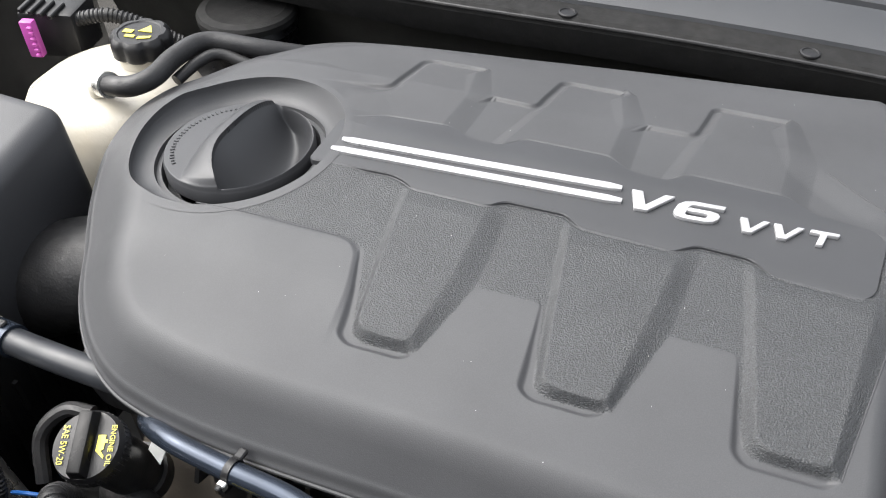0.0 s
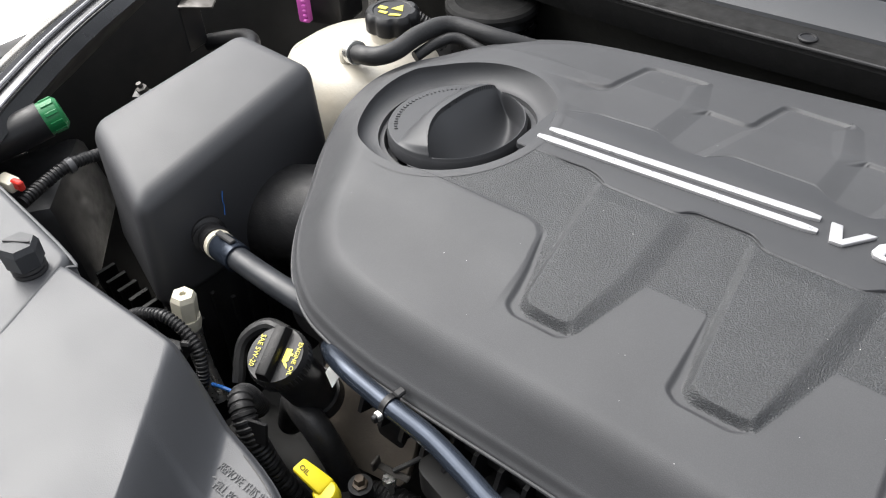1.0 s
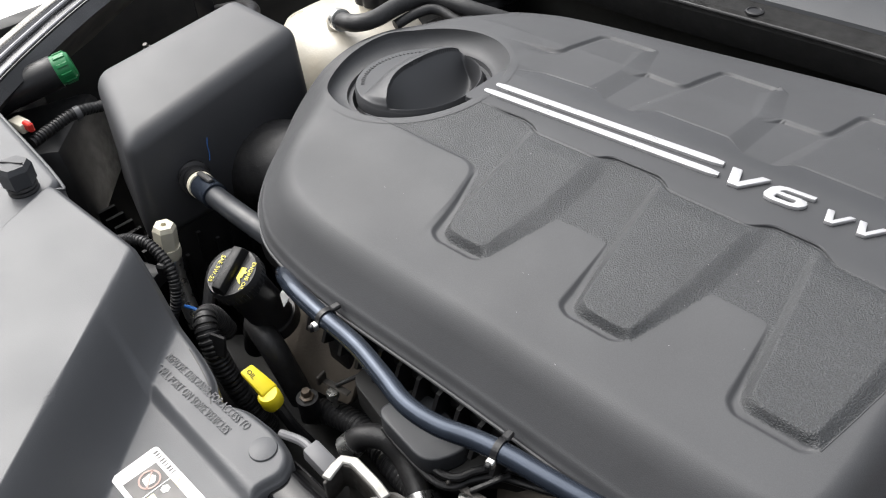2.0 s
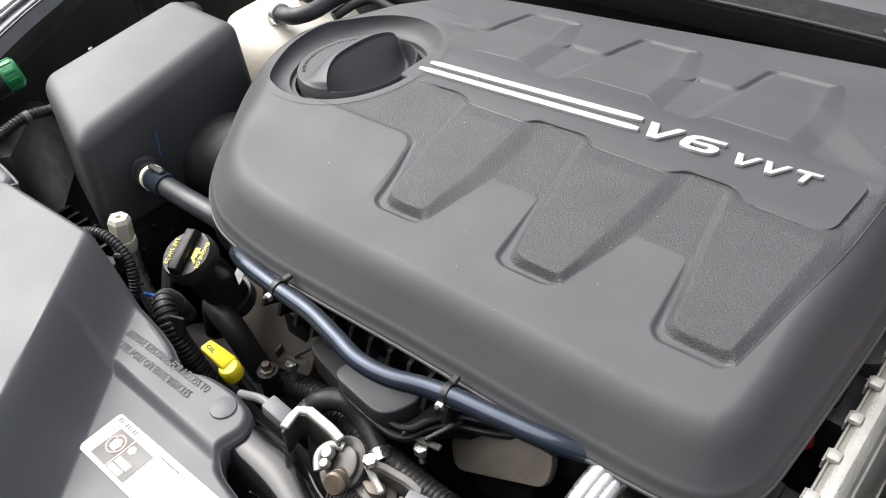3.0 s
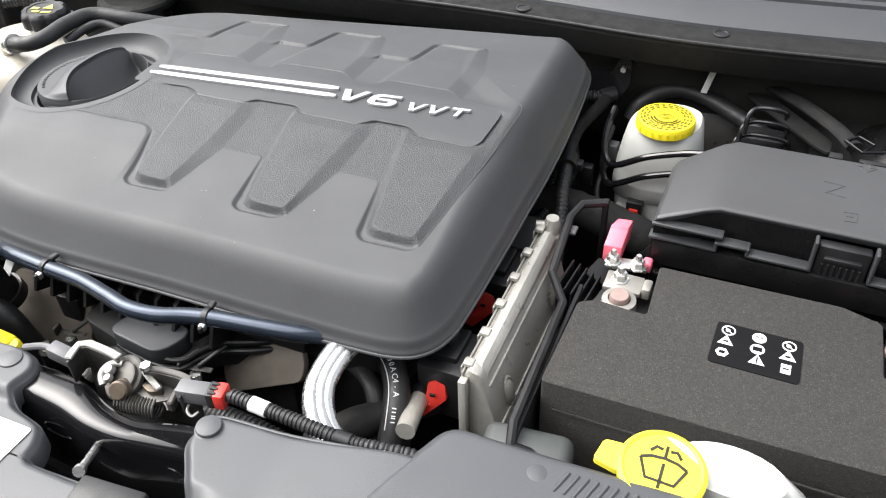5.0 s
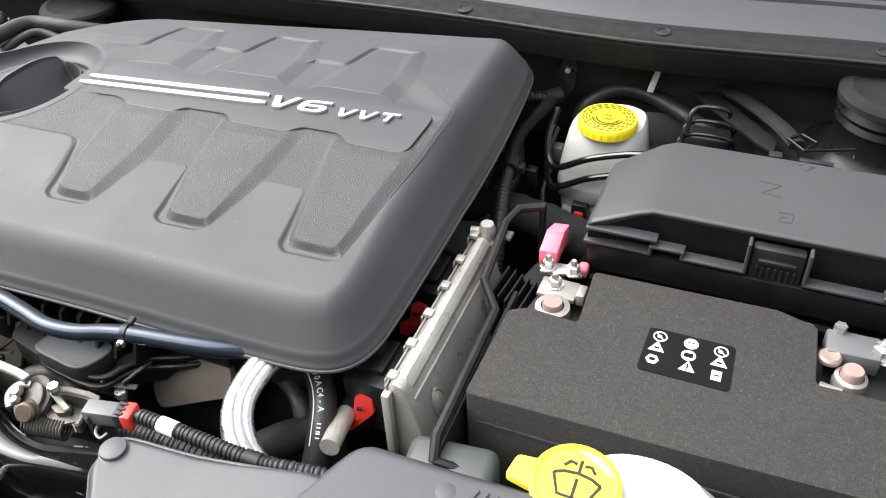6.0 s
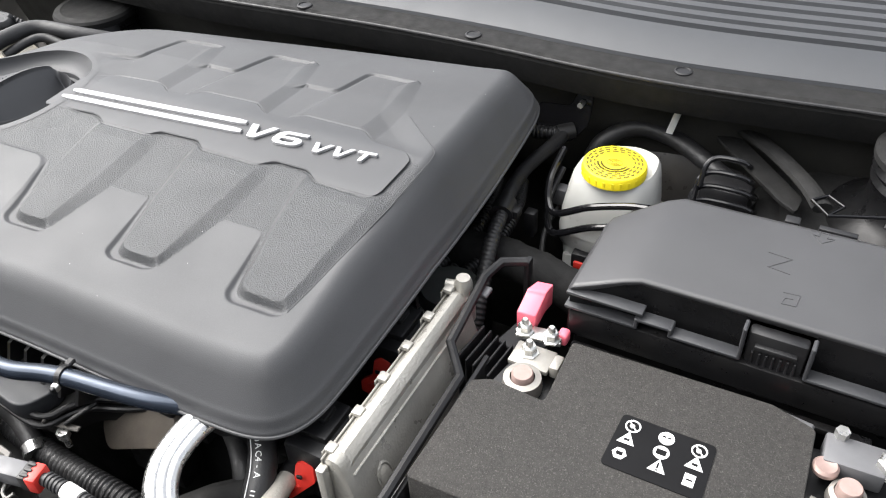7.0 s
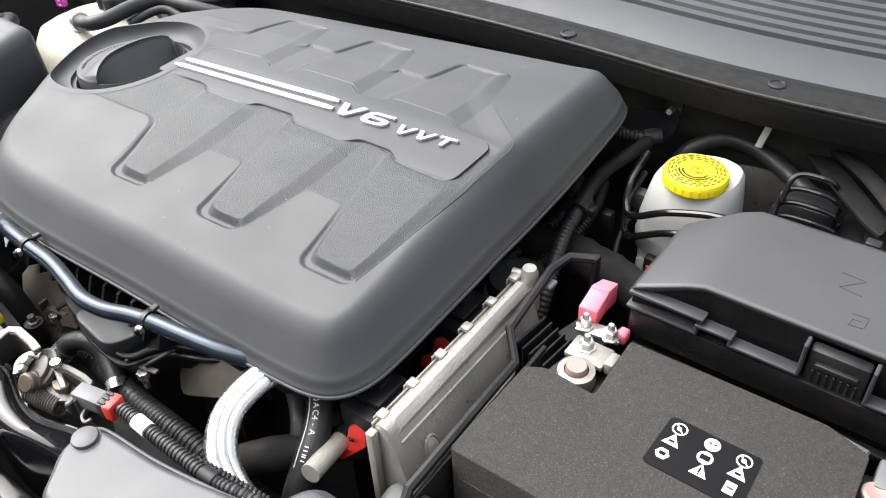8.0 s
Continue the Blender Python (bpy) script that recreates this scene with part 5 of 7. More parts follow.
part("wire", sweep([(-0.385, 0.215, 0.79), (-0.365, 0.222, 0.802), (-0.34, 0.225, 0.800)], 0.0022, 8, 5), M_COPPER, wl)
part("sleeve", sweep([(-0.375, 0.185, 0.76), (-0.385, 0.205, 0.785), (-0.372, 0.222, 0.800), (-0.35, 0.226, 0.802)], 0.0055, 10, 6), M_RUBBER, wl)
hx = thing("hex_port_cap", (-0.4475, 0.1956, 0.77), "ivory plastic hexagonal port cap", "port cap")
part("cap", lathe([(0.0100, -0.018), (0.0112, -0.016), (0.0112, 0.005), (0.0092, 0.0095), (0.003, 0.0095), (0.003, 0.006), (0.0, 0.006)], 6, pose(-0.4475, 0.1956, 0.799, -6, 4, 12)), M_IVORY, hx, angle=20)
part("collar", lathe([(0.0118, -0.028), (0.0124, -0.022), (0.0116, -0.016), (0.009, -0.016)], 24, pose(-0.4475, 0.1956, 0.799, -6, 4)), M_IVORY, hx)
part("pipe", sweep([(-0.447, 0.195, 0.77), (-0.440, 0.19, 0.74), (-0.42, 0.185, 0.70)], 0.008, 12, 5), M_ALU, hx)


# ---- front shroud panels ----
ridge_a, ridge_b = Vector((-0.3220, 0.1282)), Vector((-0.2096, -0.0101))


def left_panel_height(x, y, d):
    dx, dy = ridge_b.x - ridge_a.x, ridge_b.y - ridge_a.y
    ln = math.hypot(dx, dy)
    off = ((x - ridge_a.x) * -dy + (y - ridge_a.y) * dx) / ln
    hump = 0.9005 + 0.02 * np.clip((y - 0.05), -0.2, 0.1)
    low = 0.8445 + 0.0065 * sstep(0.072, 0.081, y + 0.02 * (x + 0.2))
    q = ramp01(off + 0.002, 0.032)
    z = hump * (1 - q) + low * q
    return z - 0.006 * (1 - sstep(0, 0.006, d)) ** 2


LP = [(-0.449, 0.1225), (-0.3265, 0.128), (-0.300, 0.1270), (-0.245, 0.1200), (-0.218, 0.1140), (-0.200, 0.1040), (-0.182, 0.1140), (-0.150, 0.1165), (-0.128, 0.1120), (-0.1190, 0.1000), (-0.1240, 0.0800), (-0.1130, 0.0710), (-0.0800, 0.0650),
      (-0.0700, 0.0500), (-0.0690, 0.0375), (-0.017, 0.0380), (0.030, 0.0420), (0.056, 0.0430), (0.062, -0.12), (0.06, -0.26), (-0.37, -0.26), (-0.40, 0.00), (-0.421, 0.062)]
sp = thing("shroud_panel", (-0.27, 0.0, 0.80), "smooth grey plastic radiator shroud panel with moulded words and a label", "shroud panel", "radiator shroud panels")
me = relief("panel", rounded(LP, 0.010, 4), (-0.235, 0.03), left_panel_height, 110, 500, 0.016)
me.materials.append(M_GREYP)
o = new("panel", me)
o.parent, o.matrix_parent_inverse = sp, Matrix.Translation(-sp.location)
for i, s in enumerate(("REMOVE THIS PANEL FOR ACCESS TO", "A/C FILL PORT ON SOME VEHICLES")):
    part("moulded_line", lettering(s, 0.0086, 0.0004, pose(-0.2590 - 0.003 * i, 0.0990 - 0.0105 * i, 0.8517, 0, 0, 1.5), -0.12, 1.0, 0.094 - 0.004 * i), M_GREYP, sp)
lab = part("label", prism(rounded([(-0.2025, 0.0570), (-0.0825, 0.0580), (-0.0835, 0.0235), (-0.2020, 0.0235)], 0.003), 0.8450, 0.8456, 0.0, 1), M_LABEL, sp, "white warning label with small pictograms")
LZ = 0.8457
part("print_block", prism([(-0.1910, 0.0500), (-0.1540, 0.0500), (-0.1535, 0.0262), (-0.1915, 0.0268)], LZ, LZ + 0.0003, 0, 1), M_LABELG, lab, "dark grey print block")
part("print_block", prism([(-0.1720, 0.0370), (-0.1590, 0.0370), (-0.1590, 0.0322), (-0.1720, 0.0322)], LZ + 0.0003, LZ + 0.0006, 0, 1), M_LABELY, lab)
part("print_block", prism([(-0.1725, 0.0310), (-0.1600, 0.0310), (-0.1600, 0.0270), (-0.1725, 0.0270)], LZ + 0.0003, LZ + 0.0006, 0, 1), M_LABELY, lab)
part("print_rule", prism([(-0.1742, 0.0500), (-0.1736, 0.0500), (-0.1736, 0.0265), (-0.1742, 0.0265)], LZ + 0.0003, LZ + 0.0006, 0, 1), M_LABEL, lab)
b_ = bmesh.new()
for a0 in range(0, 360, 20):
    a, c = radians(a0), radians(a0 + 20)
    join(b_, prism([(-0.1825 + 0.0072 * math.cos(q) * s_, 0.0405 + 0.0072 * math.sin(q) * s_) for q, s_ in ((a, 1), (c, 1), (c, 0.84), (a, 0.84))], LZ + 0.0004, LZ + 0.0007, 0, 1))
join(b_, prism([(-0.1878, 0.0450), (-0.1870, 0.0458), (-0.1772, 0.0360), (-0.1780, 0.0352)], LZ + 0.0004, LZ + 0.0007, 0, 1))
part("ban_sign", b_, M_COPPER, lab)
part("pictogram", prism(rounded([(-0.1858, 0.0370), (-0.1800, 0.0362), (-0.1785, 0.0420), (-0.1820, 0.0450), (-0.1865, 0.0425)], 0.001), LZ + 0.0003, LZ + 0.0005, 0, 1), M_LABEL, lab)
part("pictogram", prism([(-0.1730, 0.0505), (-0.1670, 0.0505), (-0.1700, 0.0555)], LZ + 0.0003, LZ + 0.0005, 0, 1), M_LABELY, lab)
part("pictogram", prism(disc_poly(-0.1695, 0.0440, 0.0030, 6), LZ + 0.0003, LZ + 0.0005, 0, 1), M_LABEL, lab)
part("print_field", prism([(-0.1738, 0.0500), (-0.1640, 0.0500), (-0.1640, 0.0562), (-0.1738, 0.0562)], LZ, LZ + 0.0002, 0, 1), M_LABELY, lab)
for k in range(9):
    part("code_bar", prism([(-0.1985 + k * 0.0027, 0.0555), (-0.1972 + k * 0.0027 - 0.0004 * (k % 3), 0.0555), (-0.1972 + k * 0.0027 - 0.0004 * (k % 3), 0.0520), (-0.1985 + k * 0.0027, 0.0520)], LZ, LZ + 0.0003, 0, 1), M_LABELG, lab)
part("print_line", prism([(-0.150, 0.0535), (-0.130, 0.0535), (-0.130, 0.0522), (-0.150, 0.0522)], LZ, LZ + 0.0002, 0, 1), M_LABELG, lab)
part("print_line", prism([(-0.095, 0.0285), (-0.088, 0.0285), (-0.088, 0.0270), (-0.095, 0.0270)], LZ, LZ + 0.0002, 0, 1), M_LABELG, lab)
part("seam", sweep([(-0.312, 0.1235, 0.872), (-0.29, 0.1205, 0.8515), (-0.245, 0.114, 0.8505), (-0.215, 0.1065, 0.8505), (-0.20, 0.0985, 0.8505)], 0.0008, 6, 6), M_BLACK, sp)


def push_pin(x, y, z):
    p = thing("push_pin", (x, y, z), "round grey plastic push pin in the shroud", "push pin", "shroud push pins")
    part("head", lathe([(0.0088, 0.0), (0.0094, 0.0018), (0.0088, 0.0032), (0.005, 0.0042), (0.0, 0.0044)], 28, pose(x, y, z)), M_GREYP, p)
    part("flange", lathe([(0.0104, -0.004), (0.0104, 0.0), (0.009, 0.0005)], 28, pose(x, y, z)), M_GREYP, p)
    return p


pin = push_pin(-0.1443, 0.1010, 0.8490)
copy_thing(pin, pose(0.0465, 0.0985, 0.8605))
copy_thing(pin, pose(0.1735, 0.1080, 0.862))

EP = [(-0.62, 0.146), (-0.4625, 0.1345), (-0.4525, 0.1215), (-0.424, 0.062), (-0.403, 0.0), (-0.375, -0.26), (-0.62, -0.26)]
ep = thing("shroud_panel", (-0.53, 0.0, 0.80), "smooth grey plastic end panel carrying a rubber bonnet stop", "shroud panel", "radiator shroud panels")
me = relief("panel", rounded(EP, 0.006, 4), (-0.50, 0.02), lambda x, y, d: 0.8900 - 0.006 * (1 - sstep(0, 0.006, d)) ** 2, 50, 260, 0.03)
me.materials.append(M_GREYP)
o = new("panel", me)
o.parent, o.matrix_parent_inverse = ep, Matrix.Translation(-ep.location)
part("edge_bead", sweep([(-0.618, 0.1445, 0.8865), (-0.4640, 0.1330, 0.8865), (-0.4545, 0.1205, 0.8865), (-0.4265, 0.0615, 0.8865), (-0.4055, 0.0, 0.8865), (-0.390, -0.12, 0.8865)], 0.0014, 8, 5), M_GREYP, ep)
hb = thing("bonnet_stop", (-0.4705, 0.1065, 0.875), "dark grey rubber bonnet stop with a hexagonal head", "bonnet stop")
part("head", lathe([(0.010, 0.0), (0.0135, 0.002), (0.0140, 0.016), (0.0118, 0.0205), (0.0, 0.0215)], 6, pose(-0.4705, 0.1065, 0.896, 0, 0, 20)), M_COWL, hb, angle=20)
part("thread", lathe([(0.0, -0.01), (0.0115, -0.01), (0.0115, -0.004), (0.013, -0.003), (0.0115, -0.001), (0.0125, 0.001), (0.0115, 0.003), (0.0125, 0.005), (0.0115, 0.007)], 24, pose(-0.4705, 0.1065, 0.890)), M_RUBBER, hb)
part("slot", rbox((-0.4705, 0.1065, 0.9175), (0.020, 0.0016, 0.0012), 0.0003, 1, 35), M_BLACK, hb)


def mid_height(x, y, d):
    z = 0.8605 + 0.010 * sstep(0.10, 0.19, x) - 0.012 * (1 - sstep(0.045, 0.060, y)) * (1 - sstep(0.055, 0.09, x))
    return z - 0.008 * (1 - sstep(0, 0.009, d)) ** 2


MP = [(0.0330, 0.085), (0.0360, 0.108), (0.0480, 0.1145), (0.10, 0.1180), (0.182, 0.1290), (0.205, 0.1290), (0.205, -0.26), (0.064, -0.26), (0.0615, 0.046), (0.0480, 0.066)]
mp = thing("shroud_panel", (0.12, 0.0, 0.80), "smooth grey plastic shroud panel in front of the latch", "shroud panel", "radiator shroud panels")
me = relief("panel", rounded(MP, 0.008, 4), (0.12, 0.05), mid_height, 60, 300, 0.018)
me.materials.append(M_GREYP)
o = new("panel", me)
o.parent, o.matrix_parent_inverse = mp, Matrix.Translation(-mp.location)
part("edge_bead", sweep([(0.0372, 0.1065, 0.8555), (0.0490, 0.1130, 0.8555), (0.10, 0.1165, 0.8560), (0.165, 0.1250, 0.8600)], 0.0014, 8, 5), M_GREYP, mp)
RP = [(0.1640, 0.070), (0.1790, 0.1120), (0.1970, 0.1560), (0.2060, 0.1630), (0.2700, 0.1640), (0.36, 0.1680), (0.56, 0.150), (0.60, -0.26), (0.150, -0.26)]
rp = thing("shroud_panel", (0.36, 0.0, 0.80), "smooth grey plastic shroud panel with louvre ribs before the battery", "shroud panel", "radiator shroud panels")
me = relief("panel", rounded(RP, 0.010, 4), (0.32, 0.03), lambda x, y, d: 0.8740 - 0.012 * (1 - sstep(0, 0.014, d)) ** 2 - 0.03 * np.clip(y - 0.10, 0, 1), 60, 300, 0.030)
me.materials.append(M_GREYP)
o = new("panel", me)
o.parent, o.matrix_parent_inverse = rp, Matrix.Translation(-rp.location)
for k in range(9):
    part("louvre", rbox((0.285 + k * 0.0062, 0.140, 0.8730), (0.0028, 0.018, 0.0022), 0.0008, 1, -18), M_GREYP, rp)
copy_thing(pin, pose(0.2690, 0.1400, 0.8690))


# ---- bonnet latch and cross member ----
cm = thing("cross_member", (-0.03, 0.08, 0.76), "glossy black painted steel cross member", "cross member")
CM = [(-0.160, 0.088, 0.107, 0.113), (-0.115, 0.0865, 0.105, 0.114), (-0.085, 0.0840, 0.1045, 0.1115), (-0.055, 0.0785, 0.0920, 0.1010), (-0.026, 0.0780, 0.0868, 0.0980), (0.002, 0.0825, 0.0880, 0.1060), (0.028, 0.0857, 0.0893, 0.1120), (0.055, 0.087, 0.091, 0.114)]
rings = []
fronts, ups, backs = (catmull([(c[0], c[k], 0) for c in CM], 6) for k in (1, 2, 3))
for f, u, k in zip(fronts, ups, backs):
    x = f.x
    rings.append([(x, f.y - 0.007, 0.765), (x, f.y - 0.0035, 0.830), (x, f.y - 0.0012, 0.8395), (x, f.y + 0.0012, 0.8415), (x, u.y - 0.0015, 0.8425), (x, u.y + 0.0012, 0.8412), (x, k.y - 0.002, 0.8315), (x, k.y, 0.8335), (x, k.y + 0.0012, 0.8335), (x, k.y + 0.002, 0.830), (x, k.y + 0.002, 0.77)])
part("rail", loft(rings), M_GLOSS, cm, angle=38)
for x in (-0.090, 0.012):
    part("slot_rim", lathe([(0.007, 0.0), (0.0085, 0.0008), (0.0095, 0.0)], 24, pose(x, 0.0795 if x < 0 else 0.080, 0.815, 82) @ Matrix.Diagonal((1.7, 0.7, 1, 1))), M_GLOSS, cm)
part("web", rbox((-0.04, 0.050, 0.765), (0.20, 0.03, 0.05), 0.006), M_GLOSS, cm)

la = thing("bonnet_latch", (-0.04, 0.12, 0.80), "greasy zinc bonnet latch with springs and a grey plug", "bonnet latch")
part("back_plate", rbox((-0.045, 0.130, 0.822), (0.100, 0.004, 0.040), 0.001, 1, 4, -8), M_LATCH, la)
HOOK = [(-0.0919, 0.1110), (-0.0942, 0.1198), (-0.0950, 0.1265), (-0.0885, 0.1304), (-0.0670, 0.1290), (-0.0560, 0.1270)]
part("claw", band(HOOK, 0.0065, 0.8605, 0.8630, None, None, 0.0008), M_WORN, la, "pale zinc latch claw")
part("claw_wall", band([(x + 0.001, y - 0.0025) for x, y in HOOK], 0.0022, 0.838, 0.8610, None, None, 0.0006), M_LATCH, la)
part("rotor", lathe([(0.0, 0.0), (0.0165, 0.0), (0.0180, 0.0015), (0.0180, 0.0050), (0.0165, 0.0062), (0.0120, 0.0062), (0.0110, 0.0045), (0.0060, 0.0045), (0.0, 0.0050)], 40, pose(-0.0500, 0.1225, 0.8445, 28, -14)), M_LATCH, la)
part("rotor", lathe([(0.0, 0.0), (0.0110, 0.0), (0.0120, 0.0012), (0.0120, 0.0035), (0.0105, 0.0045), (0.0, 0.0045)], 32, pose(-0.0480, 0.1195, 0.8500, 28, -14)), M_LATCH, la)
part("striker_hook", sweep([(-0.0575, 0.1065, 0.8520), (-0.0630, 0.1120, 0.8545), (-0.0640, 0.1180, 0.8560), (-0.0600, 0.1235, 0.8575), (-0.0535, 0.1260, 0.8570)], 0.0030, 12, 8, flat=0.7), M_WORN, la, "worn bright striker hook")
part("rivet", lathe([(0.0, 0.0045), (0.0035, 0.0040), (0.0045, 0.0020), (0.0045, 0.0)], 14, pose(-0.0580, 0.1175, 0.8560, 20, -10)), M_WORN, la)
part("rivet", lathe([(0.0, 0.0040), (0.0028, 0.0036), (0.0036, 0.0016), (0.0036, 0.0)], 14, pose(-0.0555, 0.1120, 0.8540, 20, -10)), M_WORN, la)
part("pivot_post", lathe([(0.0, 0.0165), (0.0062, 0.0165), (0.0075, 0.0150), (0.0075, 0.0105), (0.0068, 0.0100), (0.0075, 0.0092), (0.0080, 0.0)], 28, pose(-0.0445, 0.1170, 0.8450, 52, 18)), M_RUST, la, "brown stained pivot post")
part("paint_mark", lathe([(0.0078, 0.0), (0.0081, 0.0004), (0.0081, 0.0018), (0.0078, 0.0022)], 28, pose(-0.0445, 0.1170, 0.8450, 52, 18) @ pose(0, 0, 0.002)), M_GREEN, la)
part("pawl", prism(rounded([(-0.0400, 0.1150), (-0.0180, 0.1095), (-0.0060, 0.1180), (-0.0120, 0.1290), (-0.0320, 0.1300)], 0.004), 0.8420, 0.8455, 0.001), M_LATCH, la)
part("pawl", prism(rounded([(-0.0330, 0.1190), (-0.0230, 0.1150), (-0.0130, 0.1200), (-0.0200, 0.1265)], 0.003), 0.8455, 0.8500, 0.001), M_RUST, la)
ARCH = [(-0.0320, 0.1270), (-0.0211, 0.1300), (-0.0050, 0.1316), (0.0045, 0.1310), (0.0085, 0.1240), (0.0095, 0.1160)]
part("arch", band(ARCH, 0.0052, 0.8585, 0.8610, None, None, 0.0008), M_LATCH, la)
part("arch_wall", band([(x - 0.001, y - 0.0022) for x, y in ARCH], 0.0020, 0.8400, 0.8590, None, None, 0.0006), M_LATCH, la)
part("arch_nut", lathe([(0.0, 0.004), (0.0042, 0.004), (0.0042, 0.0)], 6, pose(-0.0305, 0.1265, 0.8610)), M_STEEL, la)
part("lever", rbox((-0.0260, 0.1235, 0.8535), (0.024, 0.0050, 0.0030), 0.0010, 1, -22, 0, 8), M_WORN, la)
part("lever", rbox((-0.0020, 0.1180, 0.8475), (0.0050, 0.016, 0.0100), 0.0012, 1, 14), M_LATCH, la)
part("wire_loop", sweep([(0.0105, 0.1180, 0.848), (0.0130, 0.1130, 0.846), (0.0180, 0.1115, 0.845), (0.0215, 0.1155, 0.847)], 0.0012, 8, 6), M_WORN, la)


def coil(a, c, r, turns, wire):
    """Wound spring from a to c."""
    a, c = Vector(a), Vector(c)
    d = (c - a).normalized()
    u = d.orthogonal().normalized()
    w = d.cross(u)
    n = turns * 10
    return sweep([a + (c - a) * (k / n) + u * (r * math.cos(2 * math.pi * k / 10)) + w * (r * math.sin(2 * math.pi * k / 10)) for k in range(n + 1)], wire, 6, 1, smooth=False)


part("spring", coil((-0.0470, 0.1060, 0.8390), (-0.0140, 0.1115, 0.8385), 0.0070, 13, 0.0011), M_LATCH, la, "dull coil spring")
part("spring_arm", sweep([(-0.0140, 0.1160, 0.842), (-0.0080, 0.1140, 0.844), (-0.0040, 0.1110, 0.842)], 0.0011, 8, 4), M_LATCH, la)
part("cable", sweep([(-0.150, 0.118, 0.845), (-0.130, 0.122, 0.850), (-0.112, 0.121, 0.850)], 0.003, 10, 6), M_GREYC, la)
part("cable_end", rbox((-0.112, 0.122, 0.848), (0.024, 0.012, 0.012), 0.002, 2, 0, 0, 10), M_GREYC, la)
plug = part("plug", rbox((0.0150, 0.1240, 0.8565), (0.0260, 0.0130, 0.0130), 0.0015, 2, 12), M_GREYC, la, "dark grey plug with red lock")
part("plug_collar", rbox((0.0285, 0.1268, 0.8565), (0.0060, 0.0142, 0.0140), 0.0010, 2, 12), M_BLACK, plug)
part("lock", rbox((0.0350, 0.1282, 0.8565), (0.0085, 0.0150, 0.0145), 0.0018, 2, 12), M_RED, plug, "red plug lock")
for dy in (-0.0042, 0.0, 0.0042):
    part("lock_slot", rbox((0.0305 - dy * 0.21, 0.1272 + dy, 0.8636), (0.0060, 0.0022, 0.0020), 0.0004, 1, 12), M_BLACK, plug)
part("wire_seal", sweep([(0.0385, 0.1288, 0.8570), (0.0440, 0.1300, 0.8575)], 0.0042, 14, 3, smooth=False), M_BLACK, plug)
part("bolt", lathe([(0.0, 0.0), (0.0045, 0.0), (0.0045, 0.004), (0.0028, 0.004), (0.0028, 0.040), (0.0, 0.040)], 10, look((-0.0272, 0.0434, 0.8428), Vector((-0.0272, 0.0434, 0.8428)) + (Vector((-0.0272, 0.0434, 0.8428)) - Vector((-0.0446, 0.0769, 0.8253))))), M_STEEL, la, "bright threaded bolt")
# wiring along the front
fw = thing("front_wiring", (0.10, 0.13, 0.85), "ribbed black wiring loom with white tape", "wiring")
FWP = [(0.043, 0.130, 0.858), (0.060, 0.1295, 0.858), (0.085, 0.129, 0.857), (0.110, 0.129, 0.855), (0.140, 0.1300, 0.852), (0.185, 0.138, 0.848), (0.22, 0.150, 0.82)]
part("loom", corrugated(FWP, 0.0050, 0.0034, 0.0009), M_RUBBER, fw)
part("loom", corrugated([(0.110, 0.132, 0.850), (0.130, 0.140, 0.838), (0.16, 0.150, 0.82)], 0.0042, 0.0034, 0.0009), M_RUBBER, fw)
part("tape", sweep([FWP[1], (0.074, 0.129, 0.8575)], 0.0058, 14, 3, smooth=False), M_TAPE, fw, "white tape wrap")
part("tape", sweep([(0.128, 0.1295, 0.853), (0.139, 0.130, 0.852)], 0.0060, 14, 3, smooth=False), M_BLACK, fw)
part("tape", sweep([(0.163, 0.133, 0.850), (0.170, 0.1345, 0.8495)], 0.0058, 14, 3, smooth=False), M_TAPE, fw, "white tape wrap")
single("latch_sensor", rbox((0.018, 0.028, 0.852), (0.050, 0.020, 0.022), 0.003, 2, 5), M_BLACK, "small black sensor box with a red mark", "sensor")


# ---- silver refrigerant pipe and hose ----
ap = thing("refrigerant_pipe", (0.09, 0.19, 0.76), "bright bare aluminium refrigerant pipe in a tight bend", "pipe")
AP = [Vector(p) for p in catmull([(0.098, 0.285, 0.822), (0.0860, 0.2620, 0.822), (0.0770, 0.2400, 0.822), (0.0738, 0.2139, 0.822), (0.0757, 0.1882, 0.817), (0.0872, 0.1680, 0.808), (0.1060, 0.1560, 0.798), (0.135, 0.150, 0.788), (0.18, 0.148, 0.78)], 8)]


def beside(path, off, dz):
    """The same run, shifted sideways by off."""
    out = []
    for i, p in enumerate(path):
        d = path[min(i + 1, len(path) - 1)] - path[max(i - 1, 0)]
        n = Vector((-d.y, d.x, 0)).normalized()
        out.append(p + n * off + Vector((0, 0, dz)))
    return out


